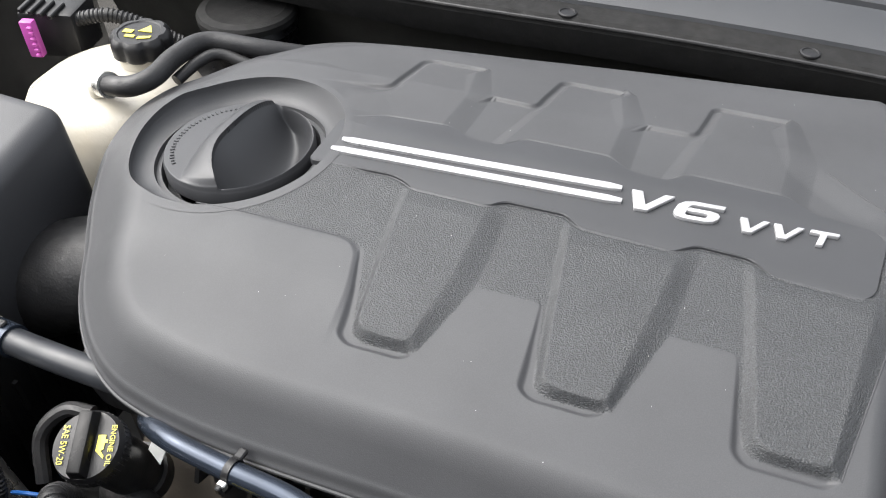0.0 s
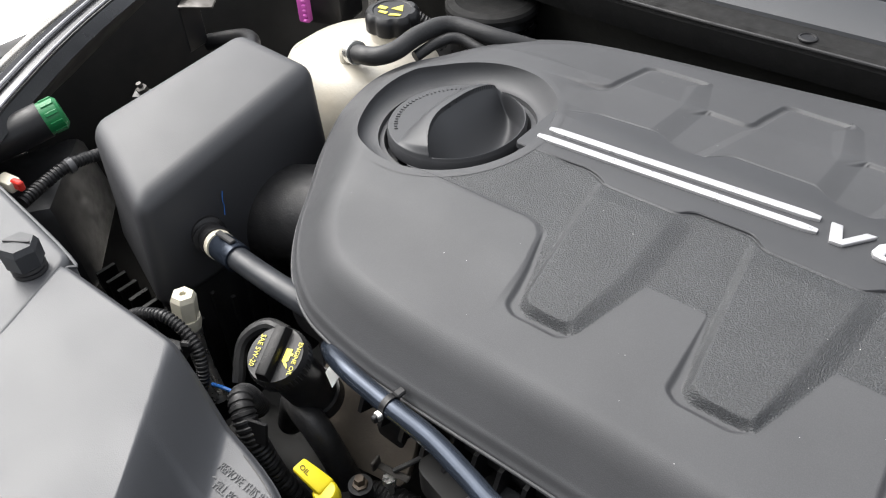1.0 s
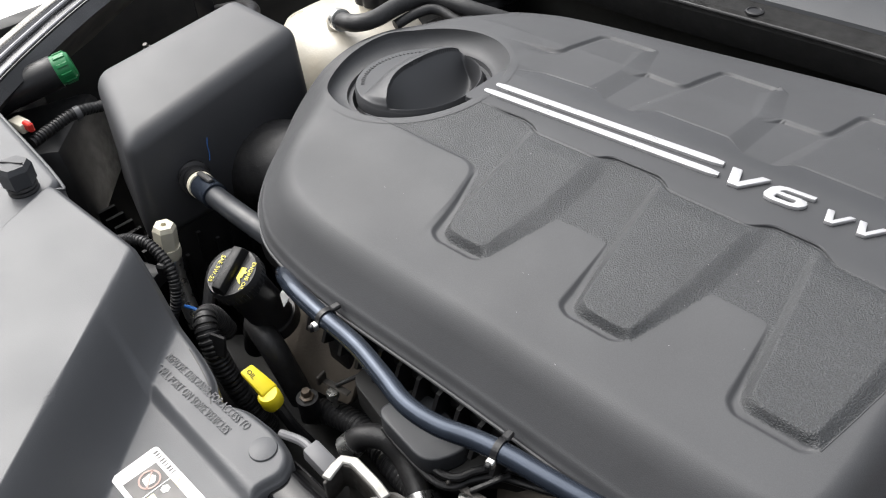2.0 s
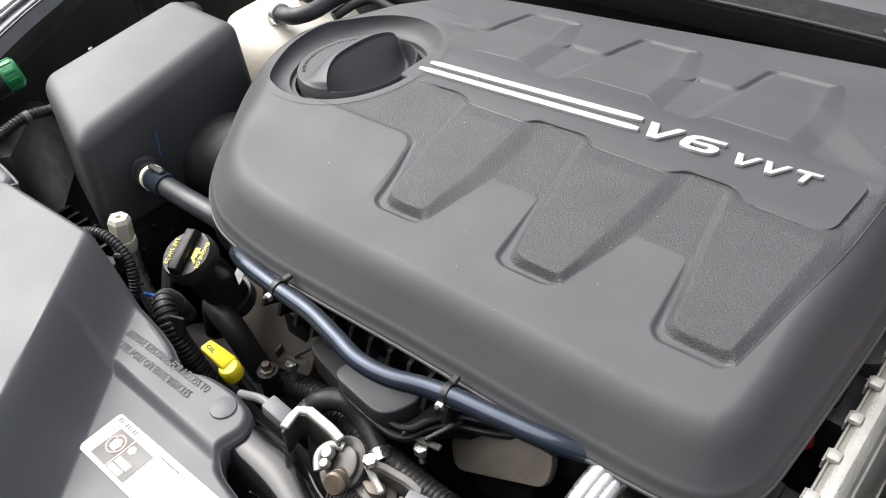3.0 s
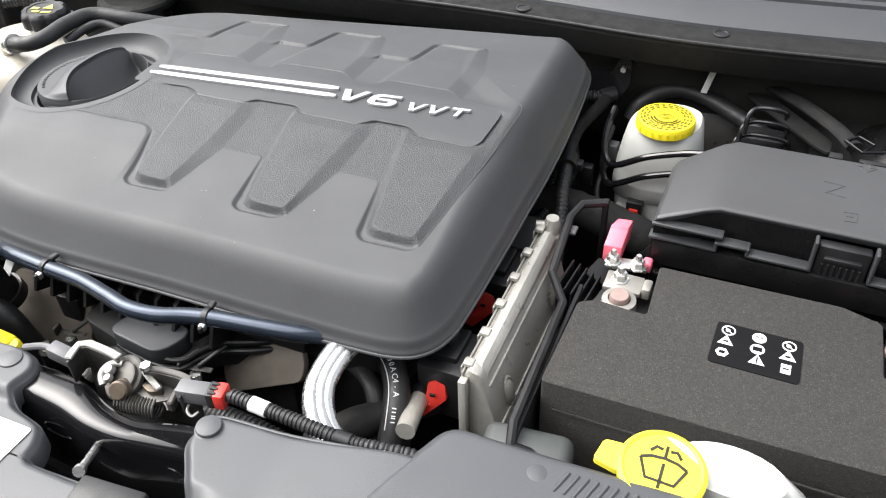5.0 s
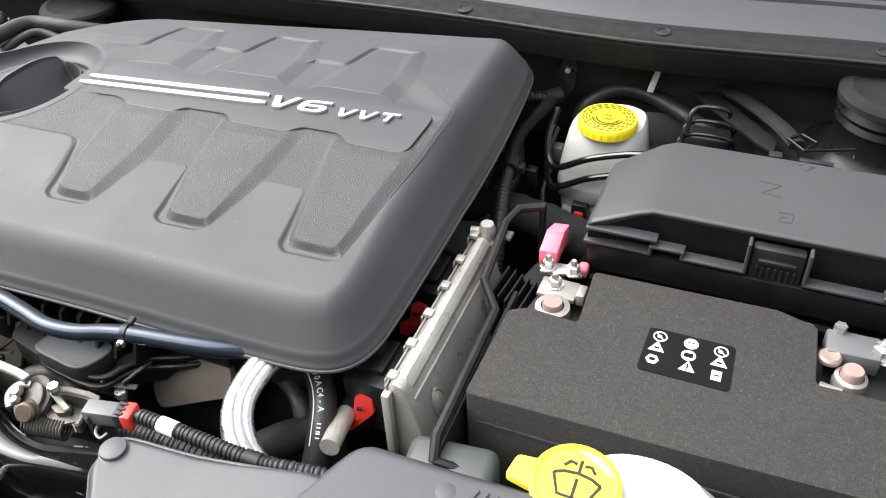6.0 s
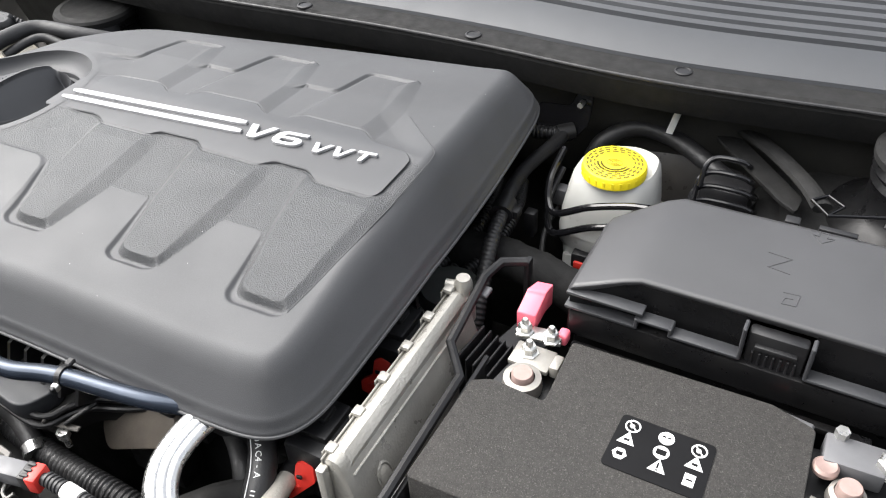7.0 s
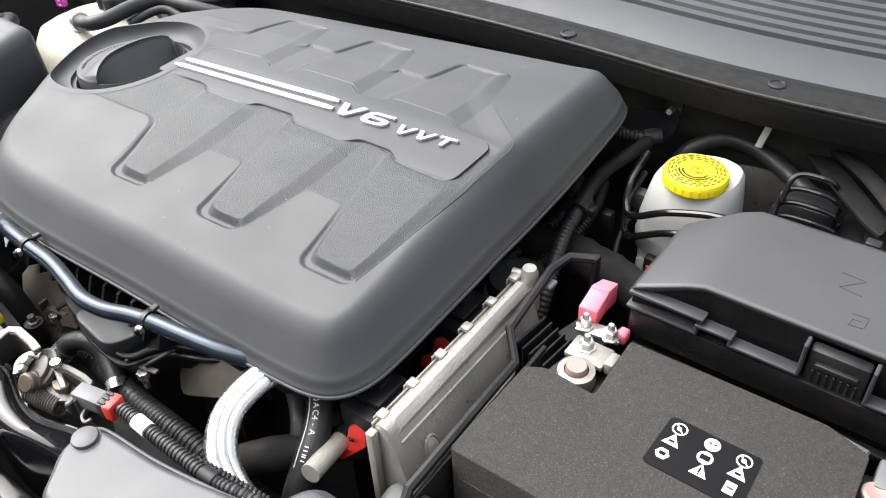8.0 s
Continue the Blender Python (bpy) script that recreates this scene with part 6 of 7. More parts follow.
for off, dz, r in ((-0.0050, 0.0, 0.0078), (0.0016, 0.0004, 0.0066), (0.0070, -0.0002, 0.0056)):
    part("pipe", sweep(beside(AP, off, dz), r, 20, 2), M_ALU, ap)
ah = thing("air_conditioning_hose", (0.13, 0.22, 0.70), "black rubber hose with white printed characters", "hose")
AH = [(0.060, 0.286, 0.775), (0.0800, 0.2745, 0.787), (0.1035, 0.2560, 0.790), (0.1180, 0.2360, 0.784), (0.1255, 0.2120, 0.768), (0.1270, 0.1900, 0.735), (0.125, 0.18, 0.66)]
part("hose", sweep(AH, 0.0115, 20, 8), M_RUBBER, ah)
part("elbow", sweep([(0.062, 0.185, 0.742), (0.078, 0.196, 0.754), (0.098, 0.214, 0.757), (0.126, 0.245, 0.757), (0.165, 0.290, 0.752)], lambda s: 0.0150 + 0.0005 * math.sin(s * 190), 22, 12), M_MATTE, ah, "fabric-wrapped branch hose")
part("elbow_collar", sweep([(0.1150, 0.2328, 0.7572), (0.1205, 0.2390, 0.7571)], 0.0164, 24, 3, smooth=False), M_RUBBER, ah)
part("branch", sweep([(0.062, 0.262, 0.765), (0.082, 0.248, 0.772), (0.098, 0.233, 0.768), (0.108, 0.215, 0.745)], 0.0085, 16, 8), M_RUBBER, ah)
AHP = catmull(AH, 24)
AHS = [0.0]
for p_, q_ in zip(AHP, AHP[1:]):
    AHS.append(AHS[-1] + (q_ - p_).length)
SEE = Vector((0.23, -0.40, 0.53)).normalized()


def hose_spot(dist, turn, r):
    """Pose on the hose's skin: along it, turned about its axis from the upper side."""
    k = min(int(np.searchsorted(AHS, dist)), len(AHP) - 2)
    d_ = (AHP[k + 1] - AHP[k]).normalized()
    up_ = (SEE - d_ * d_.dot(SEE)).normalized()
    side = up_.cross(d_)
    out = up_ * math.cos(turn) + side * math.sin(turn)
    m_ = Matrix((d_, out.cross(d_), out)).transposed().to_4x4()
    m_.translation = AHP[k] + out * r
    return m_


for i, c_ in enumerate("390AC4-A"):
    part("character", lettering(c_, 0.0070, 0.0003, hose_spot(0.0540 + 0.0047 * i, 0.0, 0.01165) @ pose(0, -0.003, 0)), M_WINK, ah)
part("stripe", sweep([hose_spot(0.024 + 0.004 * i, -0.62, 0.0116).translation for i in range(24)], 0.0005, 6, 2), M_WINK, ah, "white printed stripe")
for i in range(5):
    part("print_bar", rbox((0, 0, 0), (0.0009, 0.0034, 0.0004), 0, 1), M_WINK, ah).matrix_basis = hose_spot(0.0995 + 0.0022 * i, -0.1, 0.01165)
al = thing("aluminium_can", (0.115, 0.24, 0.68), "small shiny aluminium sleeve by the control unit plug", "pipe fitting")
part("can", sweep([(0.1420, 0.2010, 0.780), (0.1385, 0.2200, 0.776), (0.1350, 0.2420, 0.772)], 0.0082, 22, 4), M_CAST, al)
part("neck", sweep([(0.1350, 0.2420, 0.772), (0.1335, 0.2520, 0.771)], 0.0092, 20, 3, smooth=False), M_BLACK, al)


# ---- engine control unit ----
ec = thing("engine_control_unit", (0.195, 0.345, 0.68), "upright finned cast aluminium engine control unit", "control unit")


def ecm_ring(y, grow=0.0, dz=0.0):
    return [(0.176 - grow, y, 0.715), (0.176 - grow, y, 0.820 + dz), (0.182, y, 0.828 + dz), (0.190, y, 0.8255 + dz), (0.1925 + grow, y, 0.8200), (0.2130 + grow, y, 0.742), (0.2135 + grow, y, 0.715)]


part("case", loft([ecm_ring(0.240), ecm_ring(0.246, 0.001), ecm_ring(0.428, 0.001), ecm_ring(0.434)], off=0.002), M_CAST, ec)
part("front_flange", rbox((0.1785, 0.236, 0.770), (0.007, 0.008, 0.102), 0.0015), M_CAST, ec)
part("label", prism([(-0.017, -0.004), (0.017, -0.004), (0.017, 0.004), (-0.017, 0.004)], 0, 0.0005, 0, 1, pose(0.2108, 0.272, 0.757, 75, 0, 90)), M_LABEL, ec)
part("rim_sheet", rbox((0.1765, 0.337, 0.8160), (0.0016, 0.196, 0.0190), 0.0006, 1), M_CAST, ec)
for k in range(6):
    y = 0.250 + k * 0.0355
    part("clip", rbox((0.1785, y, 0.8262 + 0.0008 * k), (0.0085, 0.0090, 0.0048), 0.0014, 2), M_CAST, ec)
    part("clip_lip", rbox((0.1738, y, 0.8210 + 0.0008 * k), (0.0016, 0.0120, 0.0090), 0.0006, 1), M_CAST, ec)
part("shoulder", loft([[(0.1835, y, 0.8235), (0.1835, y, z), (0.1890, y, z), (0.1945, y, z - 0.0075), (0.1945, y, 0.8100)] for y, z in ((0.245, 0.8225), (0.252, 0.8275), (0.424, 0.8315), (0.432, 0.8260))], off=0.0008), M_CAST, ec, angle=40)
part("dimple", lathe([(0.0, 0.0030), (0.0045, 0.0028), (0.0070, 0.0016), (0.0080, 0.0002), (0.0092, 0.0012), (0.0104, 0.0)], 32, pose(0.2050, 0.2725, 0.7800, 0, 75) @ Matrix.Diagonal((1.5, 0.85, 1, 1))), M_CAST, ec)
part("dimple", lathe([(0.0, 0.0030), (0.0045, 0.0028), (0.0070, 0.0016), (0.0080, 0.0002), (0.0092, 0.0012), (0.0104, 0.0)], 32, pose(0.2050, 0.3950, 0.7800, 0, 75) @ Matrix.Diagonal((1.5, 0.85, 1, 1))), M_CAST, ec)
part("rear_post", lathe([(0.0, 0.016), (0.006, 0.016), (0.008, 0.010), (0.008, 0.0), (0.010, -0.002), (0.010, -0.03)], 16, pose(0.187, 0.438, 0.822)), M_CAST, ec)
part("rear_arm", sweep([(0.187, 0.438, 0.828), (0.172, 0.434, 0.829)], 0.0045, 12, 2, smooth=False), M_CAST, ec)


def ecu_plug(y, z):
    p = thing("control_unit_plug", (0.148, y, z - 0.03), "black multi-pin plug with a red locking lever", "plug", "control unit plugs")
    part("body", rbox((0.152, y, z), (0.045, 0.052, 0.058), 0.004), M_BLACK, p)
    part("step", rbox((0.148, y + 0.004, z + 0.031), (0.028, 0.036, 0.008), 0.002), M_BLACK, p)
    part("grip", rbox((0.146, y + 0.006, z + 0.037), (0.016, 0.016, 0.006), 0.0015), M_BLACK, p)
    lv = part("lever", prism(rounded([(-0.015, -0.018), (-0.016, -0.008), (-0.006, -0.002), (-0.005, 0.013), (0.001, 0.017), (0.010, 0.014), (0.012, 0.000), (0.006, -0.006), (-0.008, -0.020)], 0.002), 0.0, 0.007, 0.0012, 2, pose(0.146, y - 0.0265, z - 0.002, 70, 0, 10)), M_RED, p, "red locking lever")
    part("lever_eye", rbox((0.1480, y - 0.0345, z + 0.0065), (0.0050, 0.0020, 0.0040), 0.0008, 1, 10), M_BLACK, lv)
    part("lever_rib", rbox((0.1400, y - 0.0360, z - 0.0090), (0.016, 0.0040, 0.0035), 0.0008, 1, 10, 0, -30), M_RED, lv)
    return p


plug1 = ecu_plug(0.276, 0.776)
copy_thing(plug1, Matrix.Translation((0.150, 0.386, 0.752)))
em = thing("rubber_mount", (0.148, 0.478, 0.74), "round dark rubber-topped mount beside the engine cover", "mount")
part("dome", lathe([(0.030, -0.03), (0.031, 0.0), (0.028, 0.007), (0.018, 0.010), (0.0, 0.011)], 32, pose(0.150, 0.480, 0.772)), M_OLIVE, em)
part("ring", lathe([(0.034, -0.012), (0.034, -0.008), (0.030, -0.006)], 32, pose(0.150, 0.480, 0.772)), M_STEEL, em)
eb = thing("control_unit_bracket", (0.215, 0.38, 0.68), "black plastic bracket frame between control unit and battery", "bracket")
part("side_rail", sweep([(0.230, 0.205, 0.800), (0.227, 0.218, 0.812), (0.225, 0.30, 0.812), (0.222, 0.362, 0.808), (0.206, 0.378, 0.825), (0.200, 0.452, 0.832), (0.206, 0.474, 0.834), (0.226, 0.484, 0.834)], 0.0042, 8, 6, smooth=False), M_BLACK, eb)
part("seam", rbox((0.2070, 0.337, 0.766), (0.004, 0.180, 0.0024), 0.0006, 1), M_CAST, ec)
part("seam", rbox((0.1958, 0.337, 0.809), (0.004, 0.180, 0.0018), 0.0006, 1), M_CAST, ec)
part("foot", sweep([(0.230, 0.205, 0.800), (0.248, 0.208, 0.795), (0.268, 0.215, 0.790)], 0.0042, 8, 2, smooth=False), M_BLACK, eb)
part("arm", rbox((0.226, 0.486, 0.800), (0.005, 0.010, 0.070), 0.001), M_BLACK, eb)
for k in range(5):
    part("fin", rbox((0.213 + k * 0.0065, 0.400, 0.775), (0.002, 0.040, 0.070 - 0.006 * k), 0.0006, 1, -6), M_BLACK, eb)
part("panel", rbox((0.230, 0.30, 0.745), (0.004, 0.19, 0.12), 0.001), M_BLACK, eb)
part("window", rbox((0.206, 0.442, 0.8255), (0.008, 0.012, 0.004), 0.001, 1), M_GREYC, eb)
part("shelf", rbox((0.245, 0.432, 0.790), (0.035, 0.028, 0.004), 0.001, 1, -15, 0, 8), M_BLACK, eb)
part("shelf", rbox((0.240, 0.395, 0.780), (0.030, 0.018, 0.004), 0.001, 1, 20, 10), M_BLACK, eb)
gm = thing("grey_tray_corner", (0.24, 0.215, 0.72), "rounded grey-green plastic tray corner below the battery", "battery tray")
part("corner", rbox((0.240, 0.214, 0.768), (0.070, 0.036, 0.062), 0.010, 4, 6), M_OLIVE, gm)
part("grommet", lathe([(0.018, -0.004), (0.018, 0.0), (0.015, 0.003), (0.0, 0.004)], 24, pose(0.262, 0.190, 0.775, 35)), M_RUBBER, gm)


# ---- battery ----
bt = thing("battery", (0.39, 0.34, 0.62), "car battery wrapped in charcoal foam with a black pictogram label", "battery")
BF = [(0.236, 0.254), (0.400, 0.257), (0.545, 0.262), (0.548, 0.352), (0.478, 0.352), (0.476, 0.414), (0.445, 0.424), (0.293, 0.420), (0.296, 0.355), (0.252, 0.358), (0.238, 0.350)]
part("foam_cover", prism(rounded(BF, 0.004, 3), 0.63, 0.8255, 0.005, 3), M_FOAM, bt, "charcoal foam battery jacket", 50)
part("case", rbox((0.392, 0.340, 0.705), (0.300, 0.160, 0.158), 0.004), M_BLACK, bt)
part("front_seam", rbox((0.392, 0.2545, 0.795), (0.290, 0.002, 0.003), 0.0005, 1), M_FOAM, bt)
lab = part("label", prism(rounded([(0.3505, 0.3215), (0.4195, 0.3215), (0.4185, 0.3690), (0.3520, 0.3690)], 0.004), 0.8256, 0.8263, 0, 1), M_LABELB, bt, "black label with white warning pictograms")
BZ = 0.8264


def ring_sign(x, y, r, fill=False):
    b = bmesh.new()
    if fill:
        return prism(disc_poly(x, y, r, 28), BZ, BZ + 0.0003, 0, 1)
    for k in range(20):
        a, c = 2 * math.pi * k / 20, 2 * math.pi * (k + 1) / 20
        join(b, prism([(x + r * math.cos(a), y + r * math.sin(a)), (x + r * math.cos(c), y + r * math.sin(c)), (x + r * 0.80 * math.cos(c), y + r * 0.80 * math.sin(c)), (x + r * 0.80 * math.cos(a), y + r * 0.80 * math.sin(a))], BZ, BZ + 0.0003, 0, 1))
    join(b, prism([(x - r * 0.62, y + r * 0.50), (x - r * 0.50, y + r * 0.62), (x + r * 0.62, y - r * 0.50), (x + r * 0.50, y - r * 0.62)], BZ, BZ + 0.0003, 0, 1))
    join(b, prism(disc_poly(x - 0.0005, y, r * 0.34, 8), BZ, BZ + 0.0003, 0, 1))
    return b


part("pictogram", ring_sign(0.3615, 0.3605, 0.0056), M_WINK, lab)
part("pictogram", ring_sign(0.4085, 0.3600, 0.0056), M_WINK, lab)
part("pictogram", ring_sign(0.3855, 0.3605, 0.0056, True), M_WINK, lab)
part("pictogram", ring_sign(0.3855, 0.3475, 0.0056, True), M_WINK, lab)
for x, y, s in ((0.3610, 0.3440, 0.0062), (0.3865, 0.3310, 0.0062), (0.4085, 0.3440, 0.0064)):
    part("pictogram", prism([(x - s, y), (x + s, y), (x, y + 1.75 * s)], BZ, BZ + 0.0003, 0, 1), M_WINK, lab)
part("pictogram", prism(disc_poly(0.3600, 0.3345, 0.0052, 6), BZ, BZ + 0.0003, 0, 1), M_WINK, lab)
part("pictogram", prism([(0.4045, 0.3290), (0.4120, 0.3290), (0.4120, 0.3390), (0.4045, 0.3390)], BZ, BZ + 0.0003, 0, 1), M_WINK, lab)
for x, y, w, h in ((0.3838, 0.3612, 0.0022, 0.0012), (0.3872, 0.3612, 0.0022, 0.0012), (0.3855, 0.3475, 0.0070, 0.0045), (0.3865, 0.3360, 0.0012, 0.0050), (0.3865, 0.3322, 0.0012, 0.0012), (0.4083, 0.3340, 0.0045, 0.0012), (0.4085, 0.3475, 0.0040, 0.0020), (0.3610, 0.3475, 0.0040, 0.0018), (0.3600, 0.3345, 0.0045, 0.0030)):
    part("detail", prism([(x - w / 2, y - h / 2), (x + w / 2, y - h / 2), (x + w / 2, y + h / 2), (x - w / 2, y + h / 2)], BZ + 0.0003, BZ + 0.0006, 0, 1), M_LABELB, lab)


def hex_nut(x, y, z, r, parent, m=M_STEEL):
    part("nut", lathe([(r * 1.35, 0.0), (r * 1.35, 0.0015), (r, 0.002), (r, 0.008), (r * 0.8, 0.009), (r * 0.5, 0.009)], 6, pose(x, y, z, 0, 0, 15)), m, parent, angle=20)
    part("stud", lathe([(r * 0.5, 0.0), (r * 0.5, 0.013), (r * 0.35, 0.0145), (0.0, 0.0145)], 12, pose(x, y, z)), m, parent)


pt = thing("positive_terminal", (0.266, 0.388, 0.79), "tinned positive battery clamp with nuts and a pink boot", "battery terminal")
part("post_pad", prism(rounded([(0.238, 0.357), (0.296, 0.357), (0.292, 0.420), (0.250, 0.420)], 0.004), 0.785, 0.797, 0.001), M_BLACK, pt)
part("post", lathe([(0.0095, 0.0), (0.0088, 0.017), (0.0078, 0.0185), (0.0, 0.0185)], 24, pose(0.2675, 0.3800, 0.799)), M_COPPER, pt)
part("clamp", lathe([(0.0098, 0.0), (0.0155, 0.0), (0.0160, 0.004), (0.0150, 0.013), (0.0100, 0.014)], 32, pose(0.2675, 0.3800, 0.799)), M_LEAD, pt)
part("clamp_ear", rbox((0.2670, 0.3640, 0.804), (0.012, 0.010, 0.010), 0.002), M_LEAD, pt)
part("plate", rbox((0.2660, 0.4040, 0.8095), (0.034, 0.024, 0.005), 0.0015), M_LEAD, pt)
part("hook", rbox((0.2870, 0.4030, 0.810), (0.008, 0.016, 0.012), 0.002), M_LEAD, pt)
hex_nut(0.2620, 0.4060, 0.8115, 0.0062, pt)
part("bus_bar", rbox((0.2620, 0.4280, 0.8115), (0.038, 0.014, 0.004), 0.001, 2, 8), M_STEEL, pt)
hex_nut(0.2500, 0.4250, 0.8135, 0.0058, pt)
hex_nut(0.2730, 0.4255, 0.8135, 0.0062, pt)
part("boot", loft([[(0.2385, 0.4330, 0.806), (0.2550, 0.4345, 0.806), (0.2550, 0.4345, 0.824), (0.2385, 0.4330, 0.824)], [(0.2395, 0.4500, 0.812), (0.2560, 0.4520, 0.812), (0.2560, 0.4520, 0.8325), (0.2395, 0.4500, 0.8325)], [(0.2395, 0.4515, 0.812), (0.2560, 0.4535, 0.812), (0.2560, 0.4535, 0.8345), (0.2395, 0.4515, 0.8345)], [(0.2430, 0.4660, 0.810), (0.2570, 0.4680, 0.810), (0.2570, 0.4680, 0.8330), (0.2430, 0.4660, 0.8330)]], off=0.0025), M_PINK, pt, "bright pink terminal boot")
part("boot", rbox((0.2800, 0.4350, 0.811), (0.009, 0.012, 0.012), 0.003, 3), M_PINK, pt)
nt_ = thing("negative_terminal", (0.50, 0.38, 0.79), "negative battery clamp with grey current sensor and bolt", "battery terminal")
part("post_pad", prism(rounded([(0.477, 0.353), (0.546, 0.353), (0.546, 0.424), (0.477, 0.420)], 0.004), 0.785, 0.800, 0.001), M_BLACK, nt_)
part("post", lathe([(0.0090, 0.0), (0.0082, 0.018), (0.0072, 0.0195), (0.0, 0.0195)], 24, pose(0.5035, 0.3765, 0.806)), M_COPPER, nt_)
part("clamp", lathe([(0.0092, 0.0), (0.0122, 0.0), (0.0130, 0.004), (0.0120, 0.011), (0.0092, 0.0125)], 28, pose(0.5035, 0.3765, 0.806)), M_LEAD, nt_)
part("clamp_bolt", sweep([(0.482, 0.364, 0.812), (0.498, 0.361, 0.812)], 0.0042, 10, 2, smooth=False), M_LEAD, nt_)
part("eyelet", lathe([(0.0, 0.004), (0.0035, 0.004), (0.0070, 0.005), (0.0088, 0.003), (0.0088, 0.0)], 24, pose(0.487, 0.389, 0.8185)), M_COPPER, nt_)
part("sensor", rbox((0.503, 0.4060, 0.815), (0.040, 0.026, 0.018), 0.002, 2, 2), M_GREYC, nt_, "grey current sensor")
part("sensor_bolt", lathe([(0.0, 0.006), (0.005, 0.006), (0.005, 0.0)], 6, pose(0.492, 0.4175, 0.824)), M_STEEL, nt_)
part("strap", rbox((0.548, 0.3960, 0.820), (0.075, 0.014, 0.003), 0.001, 1, -14), M_TAPE, nt_)
hex_nut(0.5240, 0.4050, 0.821, 0.0085, nt_)
part("sensor_plug", rbox((0.462, 0.4240, 0.812), (0.026, 0.010, 0.009), 0.0015, 1, -8), M_GREYC, nt_)
part("plug_lock", rbox((0.4475, 0.4262, 0.812), (0.005, 0.007, 0.007), 0.001, 1, -8), M_RED, nt_)


# ---- fuse box ----
fb = thing("fuse_box", (0.50, 0.52, 0.70), "long black plastic fuse box with a latched lid", "fuse box")


def fb_ring(x, z, front, back):
    return [(x, front + 0.004, z - 0.010), (x, front, z - 0.0020), (x, front + 0.0030, z), (x, back - 0.016, z), (x, back - 0.003, z - 0.008), (x, back, z - 0.030)]


part("lid", loft([fb_ring(0.2770, 0.8560, 0.445, 0.548), fb_ring(0.2810, 0.8605, 0.444, 0.556), fb_ring(0.318, 0.8720, 0.4535, 0.582), fb_ring(0.331, 0.8740, 0.4575, 0.588), fb_ring(0.72, 0.8740, 0.4600, 0.594), fb_ring(0.735, 0.862, 0.462, 0.58)], off=0.0012, sharp=22), M_FBOX, fb, "smooth charcoal lid", 40)
# Body, lid front and skirt carry their shade as a blacker colour
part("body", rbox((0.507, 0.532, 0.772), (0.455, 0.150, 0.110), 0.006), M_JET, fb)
part("lid_front", loft([[(x, 0.4590, 0.812), (x, y - 0.002, 0.812), (x, y + 0.0015, z), (x, 0.4640, z)] for x, y, z in ((0.2785, 0.4470, 0.853), (0.318, 0.4540, 0.866), (0.331, 0.4575, 0.868), (0.4125, 0.4585, 0.868))]), M_JET, fb, "shiny lid front with its shade put into the black", 25)
part("lid_front", loft([[(x, 0.4590, 0.812), (x, y - 0.002, 0.812), (x, y + 0.0015, z), (x, 0.4640, z)] for x, y, z in ((0.4600, 0.4590, 0.868), (0.72, 0.4600, 0.868))]), M_JET, fb, "shiny lid front with its shade put into the black", 25)
# Lighter grey on ledges and ribs paints their edge highlights along with scuffs
for x0, x1, zc in ((0.2770, 0.3390, 0.8535), (0.2760, 0.3345, 0.8385), (0.3345, 0.3612, 0.8468), (0.3612, 0.4135, 0.8405), (0.4590, 0.5200, 0.8400), (0.5200, 0.5800, 0.8440), (0.5800, 0.7200, 0.8400)):
    part("lid_ledge", rbox(((x0 + x1) / 2, 0.4480, zc), (x1 - x0, 0.012, 0.0030), 0.0010, 2), M_BADGE, fb)
for x, z0, z1 in ((0.3345, 0.8385, 0.8468), (0.3612, 0.8405, 0.8468), (0.4125, 0.8405, 0.870), (0.4595, 0.8400, 0.870), (0.5200, 0.8400, 0.8440), (0.5800, 0.8400, 0.8440)):
    part("lid_rib", rbox((x, 0.4480, (z0 + z1) / 2), (0.0030, 0.012, z1 - z0 + 0.003), 0.0009, 1), M_BADGE, fb)
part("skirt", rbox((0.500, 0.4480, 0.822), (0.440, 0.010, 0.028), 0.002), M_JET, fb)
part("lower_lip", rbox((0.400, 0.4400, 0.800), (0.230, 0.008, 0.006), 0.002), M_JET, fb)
lt = part("latch", rbox((0.436, 0.4540, 0.833), (0.042, 0.012, 0.064), 0.003), M_BLACK, fb, "ribbed black latch clip")
for k in range(7):
    part("latch_rib", rbox((0.421 + k * 0.005, 0.4475, 0.828), (0.0022, 0.003, 0.040), 0.0006, 1), M_BLACK, lt)
part("latch_bar", rbox((0.436, 0.4470, 0.8540), (0.030, 0.006, 0.004), 0.001), M_BLACK, lt)
part("hinge_tab", rbox((0.419, 0.594, 0.862), (0.012, 0.010, 0.008), 0.001), M_BLACK, fb)
part("hinge_tab", rbox((0.455, 0.594, 0.862), (0.030, 0.006, 0.006), 0.001), M_BLACK, fb)
# embossed arrows and outlines on the lid
for pts in ([(0.442, 0.574), (0.448, 0.574), (0.448, 0.568), (0.453, 0.568), (0.445, 0.560), (0.437, 0.568), (0.442, 0.568), (0.442, 0.574)], [(0.410, 0.532), (0.428, 0.530), (0.413, 0.514), (0.430, 0.512)],
            [(0.429, 0.490), (0.441, 0.491), (0.440, 0.478), (0.430, 0.477), (0.431, 0.484), (0.437, 0.485)]):
    part("emboss", sweep([(x, y, 0.8739) for x, y in pts], 0.0006, 6, 1, smooth=False), M_FBOX, fb)


# ---- brake fluid reservoir ----
bk = thing("brake_fluid_reservoir", (0.25, 0.645, 0.70), "white plastic brake fluid reservoir with a yellow cap", "fluid reservoir")
